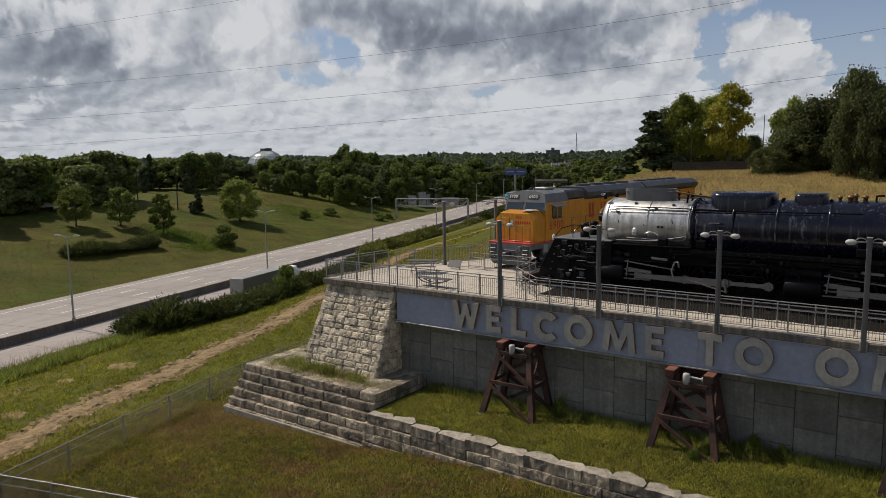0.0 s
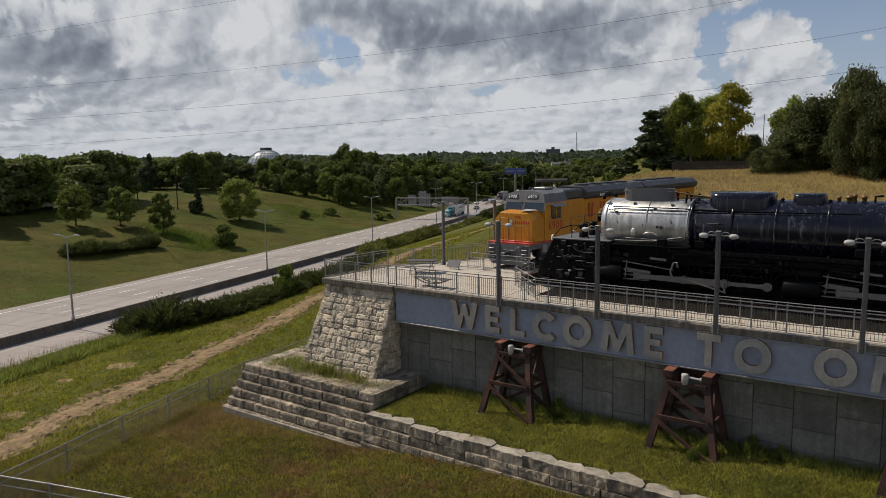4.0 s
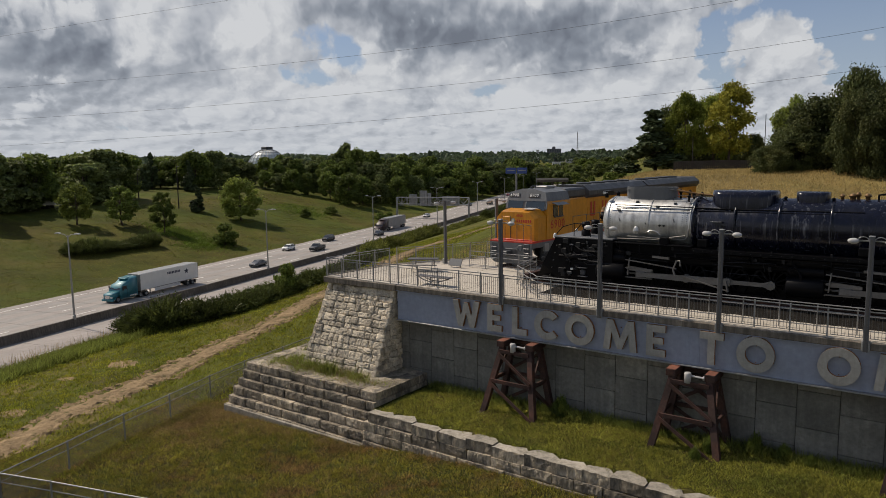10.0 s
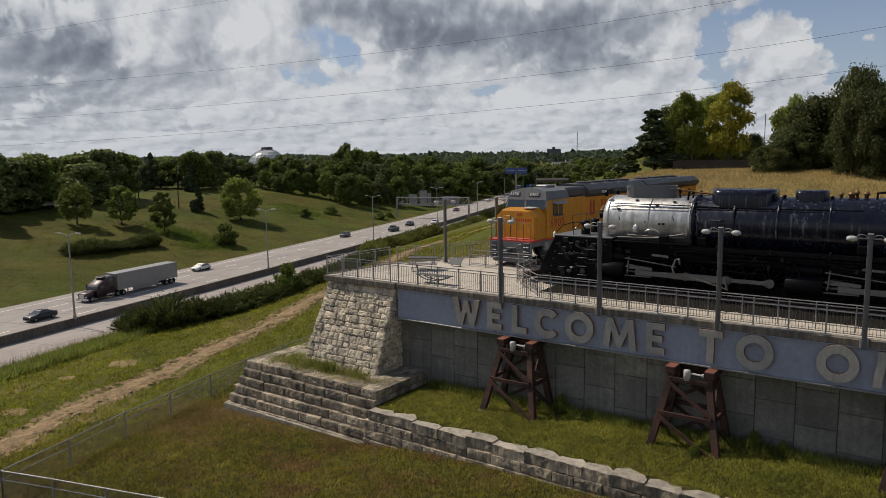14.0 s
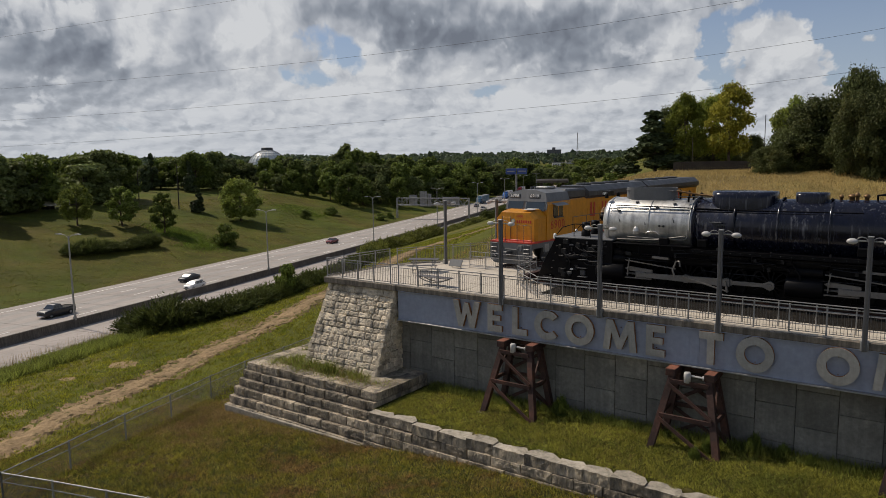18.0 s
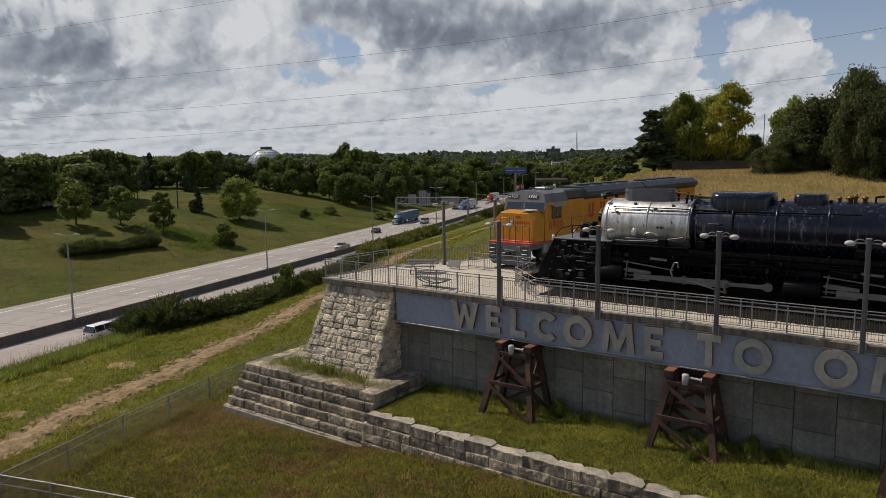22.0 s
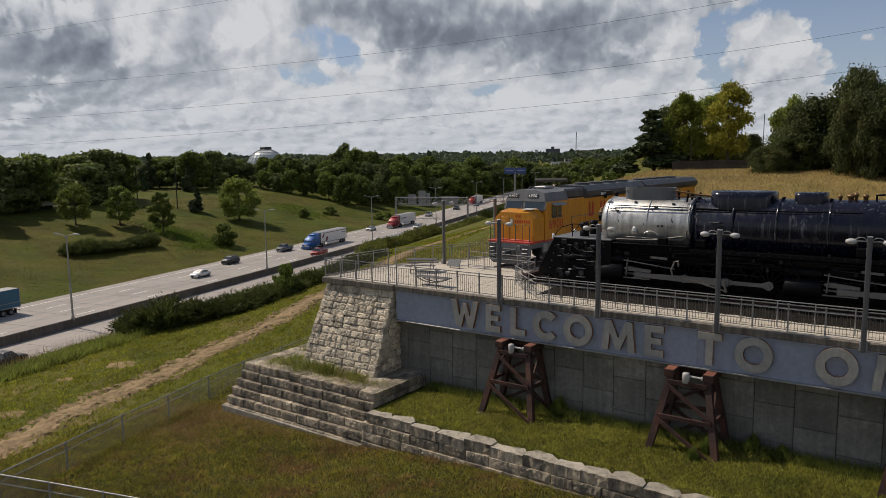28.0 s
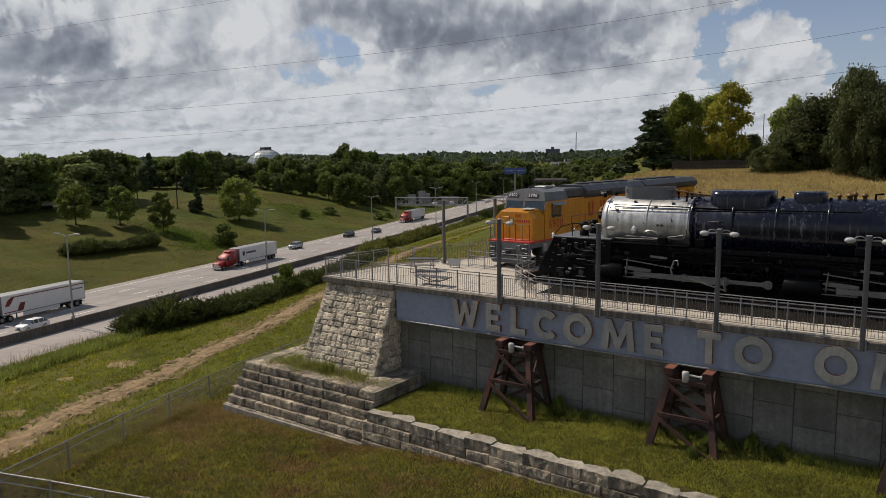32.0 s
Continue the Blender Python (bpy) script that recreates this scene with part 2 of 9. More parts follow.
def mat(name, base, rough=0.7, metal=0.0, var=0.25, scale=1.2, fine=14.0, bump=0.25, bscale=None, other=None, mixat=(0.45, 0.6), mixscale=0.4,
        rand=0.0, island=0.0, local=False, spec=0.4, coat=0.0, stretch=(1, 1, 1), streak=0.0, bdist=0.02, trans=0.0):
    """A procedural material: base colour varied at two scales, a second colour in patches, grain, relief and, where asked, vertical streaks."""
    if name in MATS:
        return MATS[name]
    m = bpy.data.materials.new(name)
    m.use_nodes = True
    nt = m.node_tree
    N, L = nt.nodes.new, nt.links.new
    b = nt.nodes["Principled BSDF"]
    b.inputs["Metallic"].default_value = metal
    b.inputs["Specular IOR Level"].default_value = spec
    b.inputs["Coat Weight"].default_value = coat
    if trans:
        b.inputs["Subsurface Weight"].default_value = 0.0
    if local:
        vec = N("ShaderNodeTexCoord").outputs["Object"]
    else:
        vec = N("ShaderNodeNewGeometry").outputs["Position"]
    mp = N("ShaderNodeMapping")
    mp.inputs["Scale"].default_value = stretch
    L(vec, mp.inputs[0])
    vec = mp.outputs[0]

    def noise_fac(sc, det=5, ro=0.6, v=vec):
        n = N("ShaderNodeTexNoise")
        n.inputs["Scale"].default_value, n.inputs["Detail"].default_value, n.inputs["Roughness"].default_value = sc, det, ro
        L(v, n.inputs["Vector"])
        return n.outputs["Fac"]

    def remap(f, a, c, lo, hi):
        n = N("ShaderNodeMapRange")
        n.inputs[1].default_value, n.inputs[2].default_value, n.inputs[3].default_value, n.inputs[4].default_value = a, c, lo, hi
        L(f, n.inputs[0])
        return n.outputs[0]

    def mul(a, c):
        n = N("ShaderNodeMath")
        n.operation = "MULTIPLY"
        L(a, n.inputs[0]), L(c, n.inputs[1])
        return n.outputs[0]

    col = N("ShaderNodeRGB")
    col.outputs[0].default_value = (*base, 1)
    cur = col.outputs[0]
    if other:
        mx = N("ShaderNodeMix")
        mx.data_type = "RGBA"
        mx.inputs[7].default_value = (*other, 1)
        L(remap(noise_fac(mixscale, 7, 0.65), mixat[0], mixat[1], 0, 1), mx.inputs[0])
        L(cur, mx.inputs[6])
        cur = mx.outputs[2]
    f = mul(remap(noise_fac(scale), 0.3, 0.7, 1 - var, 1 + var), remap(noise_fac(fine, 3), 0.3, 0.7, 1 - var * 0.8, 1 + var * 0.8))
    if rand:
        oi = N("ShaderNodeObjectInfo")
        f = mul(f, remap(oi.outputs["Random"], 0, 1, 1 - rand, 1 + rand))
    if island:
        gi = N("ShaderNodeNewGeometry")
        f = mul(f, remap(gi.outputs["Random Per Island"], 0, 1, 1 - island, 1 + island))
    if streak:
        ms = N("ShaderNodeMapping")
        ms.inputs["Scale"].default_value = (3.0, 3.0, 0.16)
        L(vec, ms.inputs[0])
        f = mul(f, remap(noise_fac(1.6, 4, 0.6, ms.outputs[0]), 0.42, 0.62, 1 - streak, 1 + streak * 0.35))
    hs = N("ShaderNodeMix")
    hs.data_type, hs.blend_type = "RGBA", "MULTIPLY"
    hs.inputs[0].default_value = 1.0
    cc = N("ShaderNodeCombineColor")
    for i in range(3):
        L(f, cc.inputs[i])
    L(cur, hs.inputs[6]), L(cc.outputs[0], hs.inputs[7])
    L(hs.outputs[2], b.inputs["Base Color"])
    L(remap(noise_fac(scale * 2.3), 0.3, 0.7, max(0.02, rough - 0.12), min(1, rough + 0.12)), b.inputs["Roughness"])
    if bump:
        bp = N("ShaderNodeBump")
        bp.inputs["Strength"].default_value, bp.inputs["Distance"].default_value = bump, bdist
        L(noise_fac(bscale or fine, 6, 0.65), bp.inputs["Height"])
        L(bp.outputs[0], b.inputs["Normal"])
    MATS[name] = m
    return m


def leaf_mat(name, c, back=0.35, vary=0.5, patch=None):
    """Leaves: varied leaf by leaf, with some light coming through."""
    if name in MATS:
        return MATS[name]
    m = mat(name, c, 0.6, var=0.25, scale=0.25, fine=1.3, bump=0, island=vary, spec=0.12, rand=0.30, other=patch, mixat=(0.50, 0.62), mixscale=0.45)
    nt = m.node_tree
    b = nt.nodes["Principled BSDF"]
    t, a = nt.nodes.new("ShaderNodeBsdfTranslucent"), nt.nodes.new("ShaderNodeMixShader")
    nt.links.new(b.inputs["Base Color"].links[0].from_socket, t.inputs[0])
    a.inputs[0].default_value = back
    nt.links.new(b.outputs[0], a.inputs[1]), nt.links.new(t.outputs[0], a.inputs[2])
    nt.links.new(a.outputs[0], nt.nodes["Material Output"].inputs[0])
    return m


def glass_mat(name, tint=(0.03, 0.04, 0.045), rough=0.05):
    return mat(name, tint, rough, var=0.1, bump=0, spec=0.8, local=True)


# ground far darker than its blades: shade among them is put into the colour
M_LAWN = mat("lawn_grass", (0.038, 0.040, 0.010), 0.95, var=0.35, scale=0.35, fine=6, other=(0.072, 0.047, 0.018), mixat=(0.46, 0.62), mixscale=0.22, bump=0.7, bscale=9, bdist=0.12, spec=0.1)
M_BANK = mat("bank_grass", (0.072, 0.077, 0.010), 0.95, var=0.3, scale=0.16, fine=2.6, other=(0.12, 0.095, 0.030), mixat=(0.5, 0.62), mixscale=0.11, bump=0.6, bscale=4, bdist=0.15, spec=0.1)
M_FARB = mat("mown_green_grass", (0.058, 0.071, 0.009), 0.95, var=0.3, scale=0.13, fine=2.2, other=(0.082, 0.070, 0.015), mixat=(0.44, 0.64), mixscale=0.05, bump=0.5, bscale=3, bdist=0.12, spec=0.1)
M_GOLD = mat("dry_grass", (0.225, 0.165, 0.064), 0.95, var=0.3, scale=0.3, fine=4, other=(0.19, 0.15, 0.055), mixat=(0.48, 0.64), mixscale=0.12, bump=0.8, bscale=6, bdist=0.2, spec=0.1)
M_GREEN = mat("terrace_grass", (0.052, 0.054, 0.011), 0.95, var=0.3, scale=0.6, fine=8, other=(0.075, 0.06, 0.02), mixat=(0.5, 0.65), mixscale=0.5, bump=0.7, bscale=12, bdist=0.1, spec=0.1)
M_DIRT = mat("bare_earth", (0.26, 0.185, 0.105), 0.95, var=0.3, scale=0.9, fine=9, other=(0.12, 0.098, 0.045), mixat=(0.54, 0.62), mixscale=1.6, bump=1.0, bscale=6, bdist=0.1, spec=0.1)
M_ROAD = mat("worn_concrete_road", (0.31, 0.275, 0.25), 0.85, var=0.12, scale=0.25, fine=3, other=(0.25, 0.222, 0.20), mixat=(0.48, 0.66), mixscale=0.12, bump=0.15, stretch=(1, 0.25, 1))
M_ASPH = mat("dark_asphalt", (0.16, 0.15, 0.145), 0.9, var=0.15, scale=0.4, fine=5, bump=0.2)
M_MARK = mat("white_road_paint", (0.75, 0.74, 0.70), 0.7, var=0.15, scale=1.5, bump=0.05)
M_SEAM = mat("dark_joint", (0.19, 0.17, 0.155), 0.9, var=0.2, bump=0)
M_BARR = mat("barrier_concrete", (0.115, 0.098, 0.082), 0.9, var=0.25, scale=0.5, fine=6, bump=0.2, streak=0.25)
M_DECK = mat("deck_concrete", (0.47, 0.42, 0.35), 0.85, var=0.12, scale=0.5, fine=6, other=(0.38, 0.34, 0.29), mixat=(0.5, 0.64), mixscale=0.5, bump=0.15)
M_KERB = mat("edge_concrete", (0.17, 0.145, 0.115), 0.9, var=0.25, scale=1.2, fine=9, bump=0.3, streak=0.35)
M_WALL = mat("wall_concrete", (0.155, 0.15, 0.13), 0.85, var=0.2, scale=0.9, fine=8, other=(0.25, 0.24, 0.205), mixat=(0.56, 0.74), mixscale=0.8, bump=0.2, streak=0.12, rand=0.2)
M_JOINT = mat("joint_shadow", (0.055, 0.05, 0.045), 0.95, var=0.2, bump=0)
M_STEELB = mat("bluegrey_girder_paint", (0.265, 0.29, 0.355), 0.6, var=0.10, scale=0.5, fine=4, bump=0.08, streak=0.035)
M_LETTER = mat("weathered_letter_face", (0.33, 0.315, 0.28), 0.7, metal=0.0, var=0.12, scale=1.4, fine=7, bump=0.12, streak=0.09)
M_RUST = mat("rusty_edge", (0.27, 0.13, 0.055), 0.85, var=0.3, scale=2, fine=12, bump=0.2)
M_CORTEN = mat("dark_rust_timber", (0.040, 0.020, 0.016), 0.75, var=0.35, scale=1.5, fine=11, other=(0.085, 0.034, 0.022), mixat=(0.48, 0.68), mixscale=1.1, bump=0.3)
M_STONE = mat("rough_limestone", (0.53, 0.455, 0.345), 0.9, var=0.22, scale=2.4, fine=11, other=(0.30, 0.26, 0.20), mixat=(0.50, 0.64), mixscale=1.6, bump=0.8, bscale=9, bdist=0.07, rand=0.25)
M_BLOCK = mat("weathered_quarry_block", (0.335, 0.28, 0.205), 0.92, var=0.30, scale=2.2, fine=12, other=(0.12, 0.105, 0.085), mixat=(0.44, 0.62), mixscale=1.9, bump=1.0, bscale=9, bdist=0.08, rand=0.38, stretch=(1, 1, 0.45))
M_CAP = mat("pale_cap_stone", (0.33, 0.295, 0.24), 0.92, var=0.2, scale=1.4, fine=8, other=(0.20, 0.18, 0.145), mixat=(0.48, 0.64), mixscale=2.6, bump=0.7, bscale=6, bdist=0.06, rand=0.15)
M_MORTAR = mat("mortar", (0.15, 0.13, 0.10), 0.95, var=0.2, bump=0.4)
M_GRAVEL = mat("gravelly_soil", (0.30, 0.26, 0.20), 0.95, var=0.35, scale=2, fine=16, other=(0.16, 0.14, 0.09), mixat=(0.5, 0.6), mixscale=1.5, bump=0.8, bscale=14, bdist=0.05)
# near-black, so that the steam engine's shade is put into the colour
M_BEDSHADE = mat("engine_shade_gravel", (0.015, 0.013, 0.011), 0.95, var=0.45, scale=3, fine=20, other=(0.032, 0.027, 0.022), mixat=(0.55, 0.68), mixscale=3.5, bump=1.0, bscale=14, bdist=0.05, spec=0.1)
M_RAIL = mat("grey_painted_steel", (0.25, 0.247, 0.242), 0.5, metal=0.3, var=0.1, scale=2, bump=0)
M_PICK = mat("dark_picket_steel", (0.11, 0.105, 0.10), 0.55, metal=0.2, var=0.1, scale=2, bump=0)
M_POLE = mat("pole_paint", (0.12, 0.12, 0.125), 0.5, metal=0.2, var=0.12, scale=1.5, bump=0, streak=0.1)
M_ALU = mat("galvanised_steel", (0.29, 0.29, 0.285), 0.5, metal=0.5, var=0.12, scale=2, bump=0)
M_FENCE = mat("weathered_fence_steel", (0.27, 0.27, 0.26), 0.6, metal=0.3, var=0.15, scale=2, bump=0)
M_LAMPH = mat("white_lamp_housing", (0.42, 0.41, 0.40), 0.45, var=0.08, bump=0, local=True)
M_BLACK = mat("black_engine_paint", (0.004, 0.004, 0.005), 0.42, var=0.3, scale=1.4, fine=8, bump=0.1, spec=0.09)
M_BOIL = mat("blueblack_jacket", (0.006, 0.007, 0.016), 0.24, var=0.3, scale=0.9, fine=6, other=(0.12, 0.125, 0.14), mixat=(0.56, 0.74), mixscale=7.0, bump=0.03, spec=0.34, stretch=(1, 1, 0.05))
M_SILV = mat("graphite_smokebox", (0.50, 0.50, 0.49), 0.42, metal=0.7, var=0.12, scale=1.2, fine=7, other=(0.33, 0.325, 0.32), mixat=(0.5, 0.68), mixscale=1.5, bump=0.08, streak=0.2)
M_SHROUD = mat("grey_shroud_paint", (0.11, 0.113, 0.118), 0.5, var=0.12, scale=1.5, bump=0.05)
M_ROD = mat("bright_rod_steel", (0.15, 0.143, 0.132), 0.5, metal=0.3, var=0.15, scale=2, bump=0.05)
M_BRASS = mat("tarnished_brass", (0.17, 0.10, 0.045), 0.5, metal=0.6, var=0.2, scale=4, bump=0.05)
M_YEL = mat("armour_yellow_paint", (0.55, 0.225, 0.012), 0.42, var=0.1, scale=0.8, fine=5, other=(0.45, 0.20, 0.02), mixat=(0.52, 0.70), mixscale=0.9, bump=0.03, streak=0.1)
M_GREY = mat("engine_grey_paint", (0.115, 0.12, 0.127), 0.5, var=0.12, scale=0.9, bump=0.03, streak=0.12)
M_NBLACK = mat("near_black_steel", (0.011, 0.011, 0.012), 0.5, var=0.3, scale=3, bump=0.05, spec=0.25)
M_DGREY = mat("dark_engine_grey", (0.05, 0.053, 0.058), 0.55, var=0.15, scale=1, bump=0.05)
M_RED = mat("red_lettering", (0.42, 0.035, 0.02), 0.5, var=0.1, bump=0)
M_GLASS = glass_mat("dark_glass")
M_WHITE = mat("white_paint", (0.72, 0.71, 0.68), 0.5, var=0.06, bump=0, local=True)
M_TYRE = mat("rubber", (0.02, 0.02, 0.02), 0.85, var=0.15, bump=0, local=True)
M_BARK = mat("bark", (0.075, 0.055, 0.04), 0.95, var=0.3, scale=2, fine=10, bump=0.5)
M_WIRE = mat("power_cable", (0.06, 0.06, 0.065), 0.6, bump=0)
# darkened board: the shade on the hilltop fence is put into the colour
M_WOOD = mat("shaded_fence_board", (0.045, 0.038, 0.032), 0.9, var=0.25, scale=1, bump=0.2)
M_TABLE = mat("dark_table_mesh", (0.07, 0.065, 0.07), 0.6, var=0.15, bump=0)
L_OAK = leaf_mat("oak_leaves", (0.125, 0.160, 0.034))
L_DARK = leaf_mat("dark_leaves", (0.13, 0.155, 0.052))
L_LIGHT = leaf_mat("pale_green_leaves", (0.190, 0.225, 0.046))
L_YELL = leaf_mat("yellowing_leaves", (0.34, 0.32, 0.045), 0.35, 0.35)
L_HILL = leaf_mat("olive_green_leaves", (0.20, 0.23, 0.038), 0.35, 0.35)
L_HILLD = leaf_mat("deep_green_leaves", (0.076, 0.090, 0.030), 0.3, 0.3, (0.10, 0.105, 0.034))
L_GOLD = leaf_mat("golden_blades", (0.31, 0.235, 0.095), 0.35, 0.45)
L_PINE = leaf_mat("conifer_needles", (0.050, 0.066, 0.028), 0.15)
L_JUNI = leaf_mat("juniper_needles", (0.088, 0.105, 0.028), 0.25)
L_WEED = leaf_mat("tall_weeds", (0.20, 0.225, 0.05), 0.35, 0.6)
L_STRAW = leaf_mat("straw_blades", (0.27, 0.19, 0.08), 0.35, 0.65)
L_GRASS = leaf_mat("grass_blades", (0.33, 0.295, 0.048), 0.35, 0.9, (0.36, 0.225, 0.085))
L_GREENB = leaf_mat("fresh_blades", (0.145, 0.165, 0.024), 0.35, 0.6, (0.17, 0.145, 0.035))
L_LUSH = leaf_mat("lush_green_blades", (0.115, 0.165, 0.022), 0.35, 0.6)
L_TERR = leaf_mat("terrace_grass_blades", (0.225, 0.22, 0.038), 0.35, 0.8, (0.15, 0.165, 0.03))
L_BANK = leaf_mat("bank_grass_blades", (0.22, 0.215, 0.028), 0.35, 0.6, (0.14, 0.165, 0.022))
L_HEDGE = leaf_mat("yellow_green_hedge_leaves", (0.15, 0.16, 0.035), 0.3)
# distance haze is put into this greyer green
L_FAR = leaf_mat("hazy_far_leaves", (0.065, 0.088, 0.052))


# ---- mesh helpers ----
class Geo:
    """Collects vertices and faces, then becomes one mesh."""

    def __init__(self):
        self.v, self.f = [], []

    def add(self, verts, faces):
        n = len(self.v)
        self.v += [tuple(p) for p in verts]
        self.f += [tuple(i + n for i in f) for f in faces]
        return self

    def box(self, x0, x1, y0, y1, z0, z1, m=None):
        p = [(x, y, z) for z in (z0, z1) for y in (y0, y1) for x in (x0, x1)]
        if m is not None:
            p = [m @ Vector(q) for q in p]
        return self.add(p, [(0, 2, 3, 1), (4, 5, 7, 6), (0, 1, 5, 4), (2, 6, 7, 3), (0, 4, 6, 2), (1, 3, 7, 5)])

    def bev(self, x0, x1, y0, y1, z0, z1, b=0.02, m=None):
        """A box with chamfered edges."""
        b = min(b, (x1 - x0) * 0.45, (y1 - y0) * 0.45, (z1 - z0) * 0.45)
        p = []
        for z, zi in ((z0, z0 + b), (z1, z1 - b)):
            for y, yi in ((y0, y0 + b), (y1, y1 - b)):
                for x, xi in ((x0, x0 + b), (x1, x1 - b)):
                    p += [(x, yi, zi), (xi, y, zi), (xi, yi, z)]
        c = lambda ix, iy, iz, k: ((iz * 2 + iy) * 2 + ix) * 3 + k
        f = []
        for i in (0, 1):
            q = [c(i, 0, 0, 0), c(i, 1, 0, 0), c(i, 1, 1, 0), c(i, 0, 1, 0)]
            f.append(q if i else q[::-1])
            q = [c(0, i, 0, 1), c(1, i, 0, 1), c(1, i, 1, 1), c(0, i, 1, 1)]
            f.append(q[::-1] if i else q)
            q = [c(0, 0, i, 2), c(1, 0, i, 2), c(1, 1, i, 2), c(0, 1, i, 2)]
            f.append(q if i else q[::-1])
        for a in (0, 1):
            for d in (0, 1):
                f.append((c(0, a, d, 1), c(1, a, d, 1), c(1, a, d, 2), c(0, a, d, 2)))
                f.append((c(a, 0, d, 0), c(a, 1, d, 0), c(a, 1, d, 2), c(a, 0, d, 2)))
                f.append((c(a, d, 0, 0), c(a, d, 1, 0), c(a, d, 1, 1), c(a, d, 0, 1)))
        for ix in (0, 1):
            for iy in (0, 1):
                for iz in (0, 1):
                    f.append((c(ix, iy, iz, 0), c(ix, iy, iz, 1), c(ix, iy, iz, 2)))
        if m is not None:
            p = [m @ Vector(q) for q in p]
        return self.add(p, f)

    def beam(self, a, b, w, h=None, up=(0, 0, 1)):
        """A square bar from a to b."""
        a, b = Vector(a), Vector(b)
        d = (b - a).normalized()
        s = d.cross(Vector(up))
        s = s.normalized() if s.length > 1e-4 else Vector((1, 0, 0))
        t = s.cross(d)
        h = h or w
        p = [q + s * i * w / 2 + t * j * h / 2 for q in (a, b) for i, j in ((-1, -1), (1, -1), (1, 1), (-1, 1))]
        return self.add(p, [(3, 2, 1, 0), (4, 5, 6, 7)] + [(i, (i + 1) % 4, 4 + (i + 1) % 4, 4 + i) for i in range(4)])

    def rod(self, a, b, r, r2=None, n=8, cap=True):
        """A round bar, tapered where r2 is given."""
        a, b = Vector(a), Vector(b)
        d = (b - a).normalized()
        s = d.orthogonal().normalized()
        t = d.cross(s)
        p = [q + (s * math.cos(k * 2 * math.pi / n) + t * math.sin(k * 2 * math.pi / n)) * rr for q, rr in ((a, r), (b, r if r2 is None else r2)) for k in range(n)]
        f = [(k, (k + 1) % n, n + (k + 1) % n, n + k) for k in range(n)]
        if cap:
            f += [tuple(range(n))[::-1], tuple(range(n, 2 * n))]
        return self.add(p, f)

    def pipe(self, pts, r, n=6):
        """One bent tube through the points."""
        pts = [Vector(p) for p in pts]
        base = len(self.v)
        side = None
        for k, p in enumerate(pts):
            d = (pts[min(k + 1, len(pts) - 1)] - pts[max(k - 1, 0)]).normalized()
            s = d.orthogonal() if side is None else side - d * side.dot(d)
            side = s.normalized()
            t = d.cross(side)
            self.v += [tuple(p + (side * math.cos(i * 2 * math.pi / n) + t * math.sin(i * 2 * math.pi / n)) * r) for i in range(n)]
        for k in range(len(pts) - 1):
            a = base + k * n
            self.f += [(a + i, a + (i + 1) % n, a + n + (i + 1) % n, a + n + i) for i in range(n)]
        e = base + (len(pts) - 1) * n
        self.f += [tuple(range(base, base + n))[::-1], tuple(range(e, e + n))]
        return self

    def lathe(self, prof, axis="z", at=(0, 0, 0), n=24, arc=(0, 360), close=True):
        """A turned form: prof is (along, radius) pairs, about an axis through at."""
        full = abs(arc[1] - arc[0]) >= 359.9
        k = n if full else n + 1
        p = []
        for s, r in prof:
            for i in range(k):
                w = radians(arc[0] + (arc[1] - arc[0]) * i / n)
                c, d = r * math.cos(w), r * math.sin(w)
                q = {"z": (c, d, s), "x": (s, c, d), "y": (d, s, c)}[axis]
                p.append((q[0] + at[0], q[1] + at[1], q[2] + at[2]))
        f = []
        for j in range(len(prof) - 1):
            for i in range(n):
                a, b = j * k + i, j * k + (i + 1) % k
                f.append((a, b, b + k, a + k))
        if close and full:
            f += [tuple(range(k))[::-1], tuple(range((len(prof) - 1) * k, len(prof) * k))]
        return self.add(p, f)

    def prism(self, poly, a, b, axis="y", m=None):
        """A polygon pushed from a to b along an axis. The polygon's pairs are the other two axes in order."""
        n = len(poly)
        mk = {"x": lambda s, q: (s, q[0], q[1]), "y": lambda s, q: (q[0], s, q[1]), "z": lambda s, q: (q[0], q[1], s)}[axis]
        p = [mk(s, q) for s in (a, b) for q in poly]
        if m is not None:
            p = [m @ Vector(q) for q in p]
        return self.add(p, [tuple(range(n))[::-1], tuple(range(n, 2 * n))] + [(i, (i + 1) % n, n + (i + 1) % n, n + i) for i in range(n)])

    def ring(self, outer, inner, a, b, axis="y"):
        """A band between two outlines of equal length, pushed from a to b."""
        n = len(outer)
        mk = {"x": lambda s, q: (s, q[0], q[1]), "y": lambda s, q: (q[0], s, q[1]), "z": lambda s, q: (q[0], q[1], s)}[axis]
        p = [mk(s, q) for s in (a, b) for o in (outer, inner) for q in o]
        f = []
        for i in range(n):
            j = (i + 1) % n
            f += [(i, j, n + j, n + i), (2 * n + i, 3 * n + i, 3 * n + j, 2 * n + j), (i, 2 * n + i, 2 * n + j, j), (n + i, n + j, 3 * n + j, 3 * n + i)]
        return self.add(p, f)

    def mesh(self, name, smooth_shade=False):
        me = bpy.data.meshes.new(name)
        me.from_pydata(self.v, [], self.f)
        if smooth_shade:
            me.polygons.foreach_set("use_smooth", [True] * len(me.polygons))
        bm = bmesh.new()
        bm.from_mesh(me)
        bmesh.ops.recalc_face_normals(bm, faces=bm.faces)
        bm.to_mesh(me)
        bm.free()
        return me


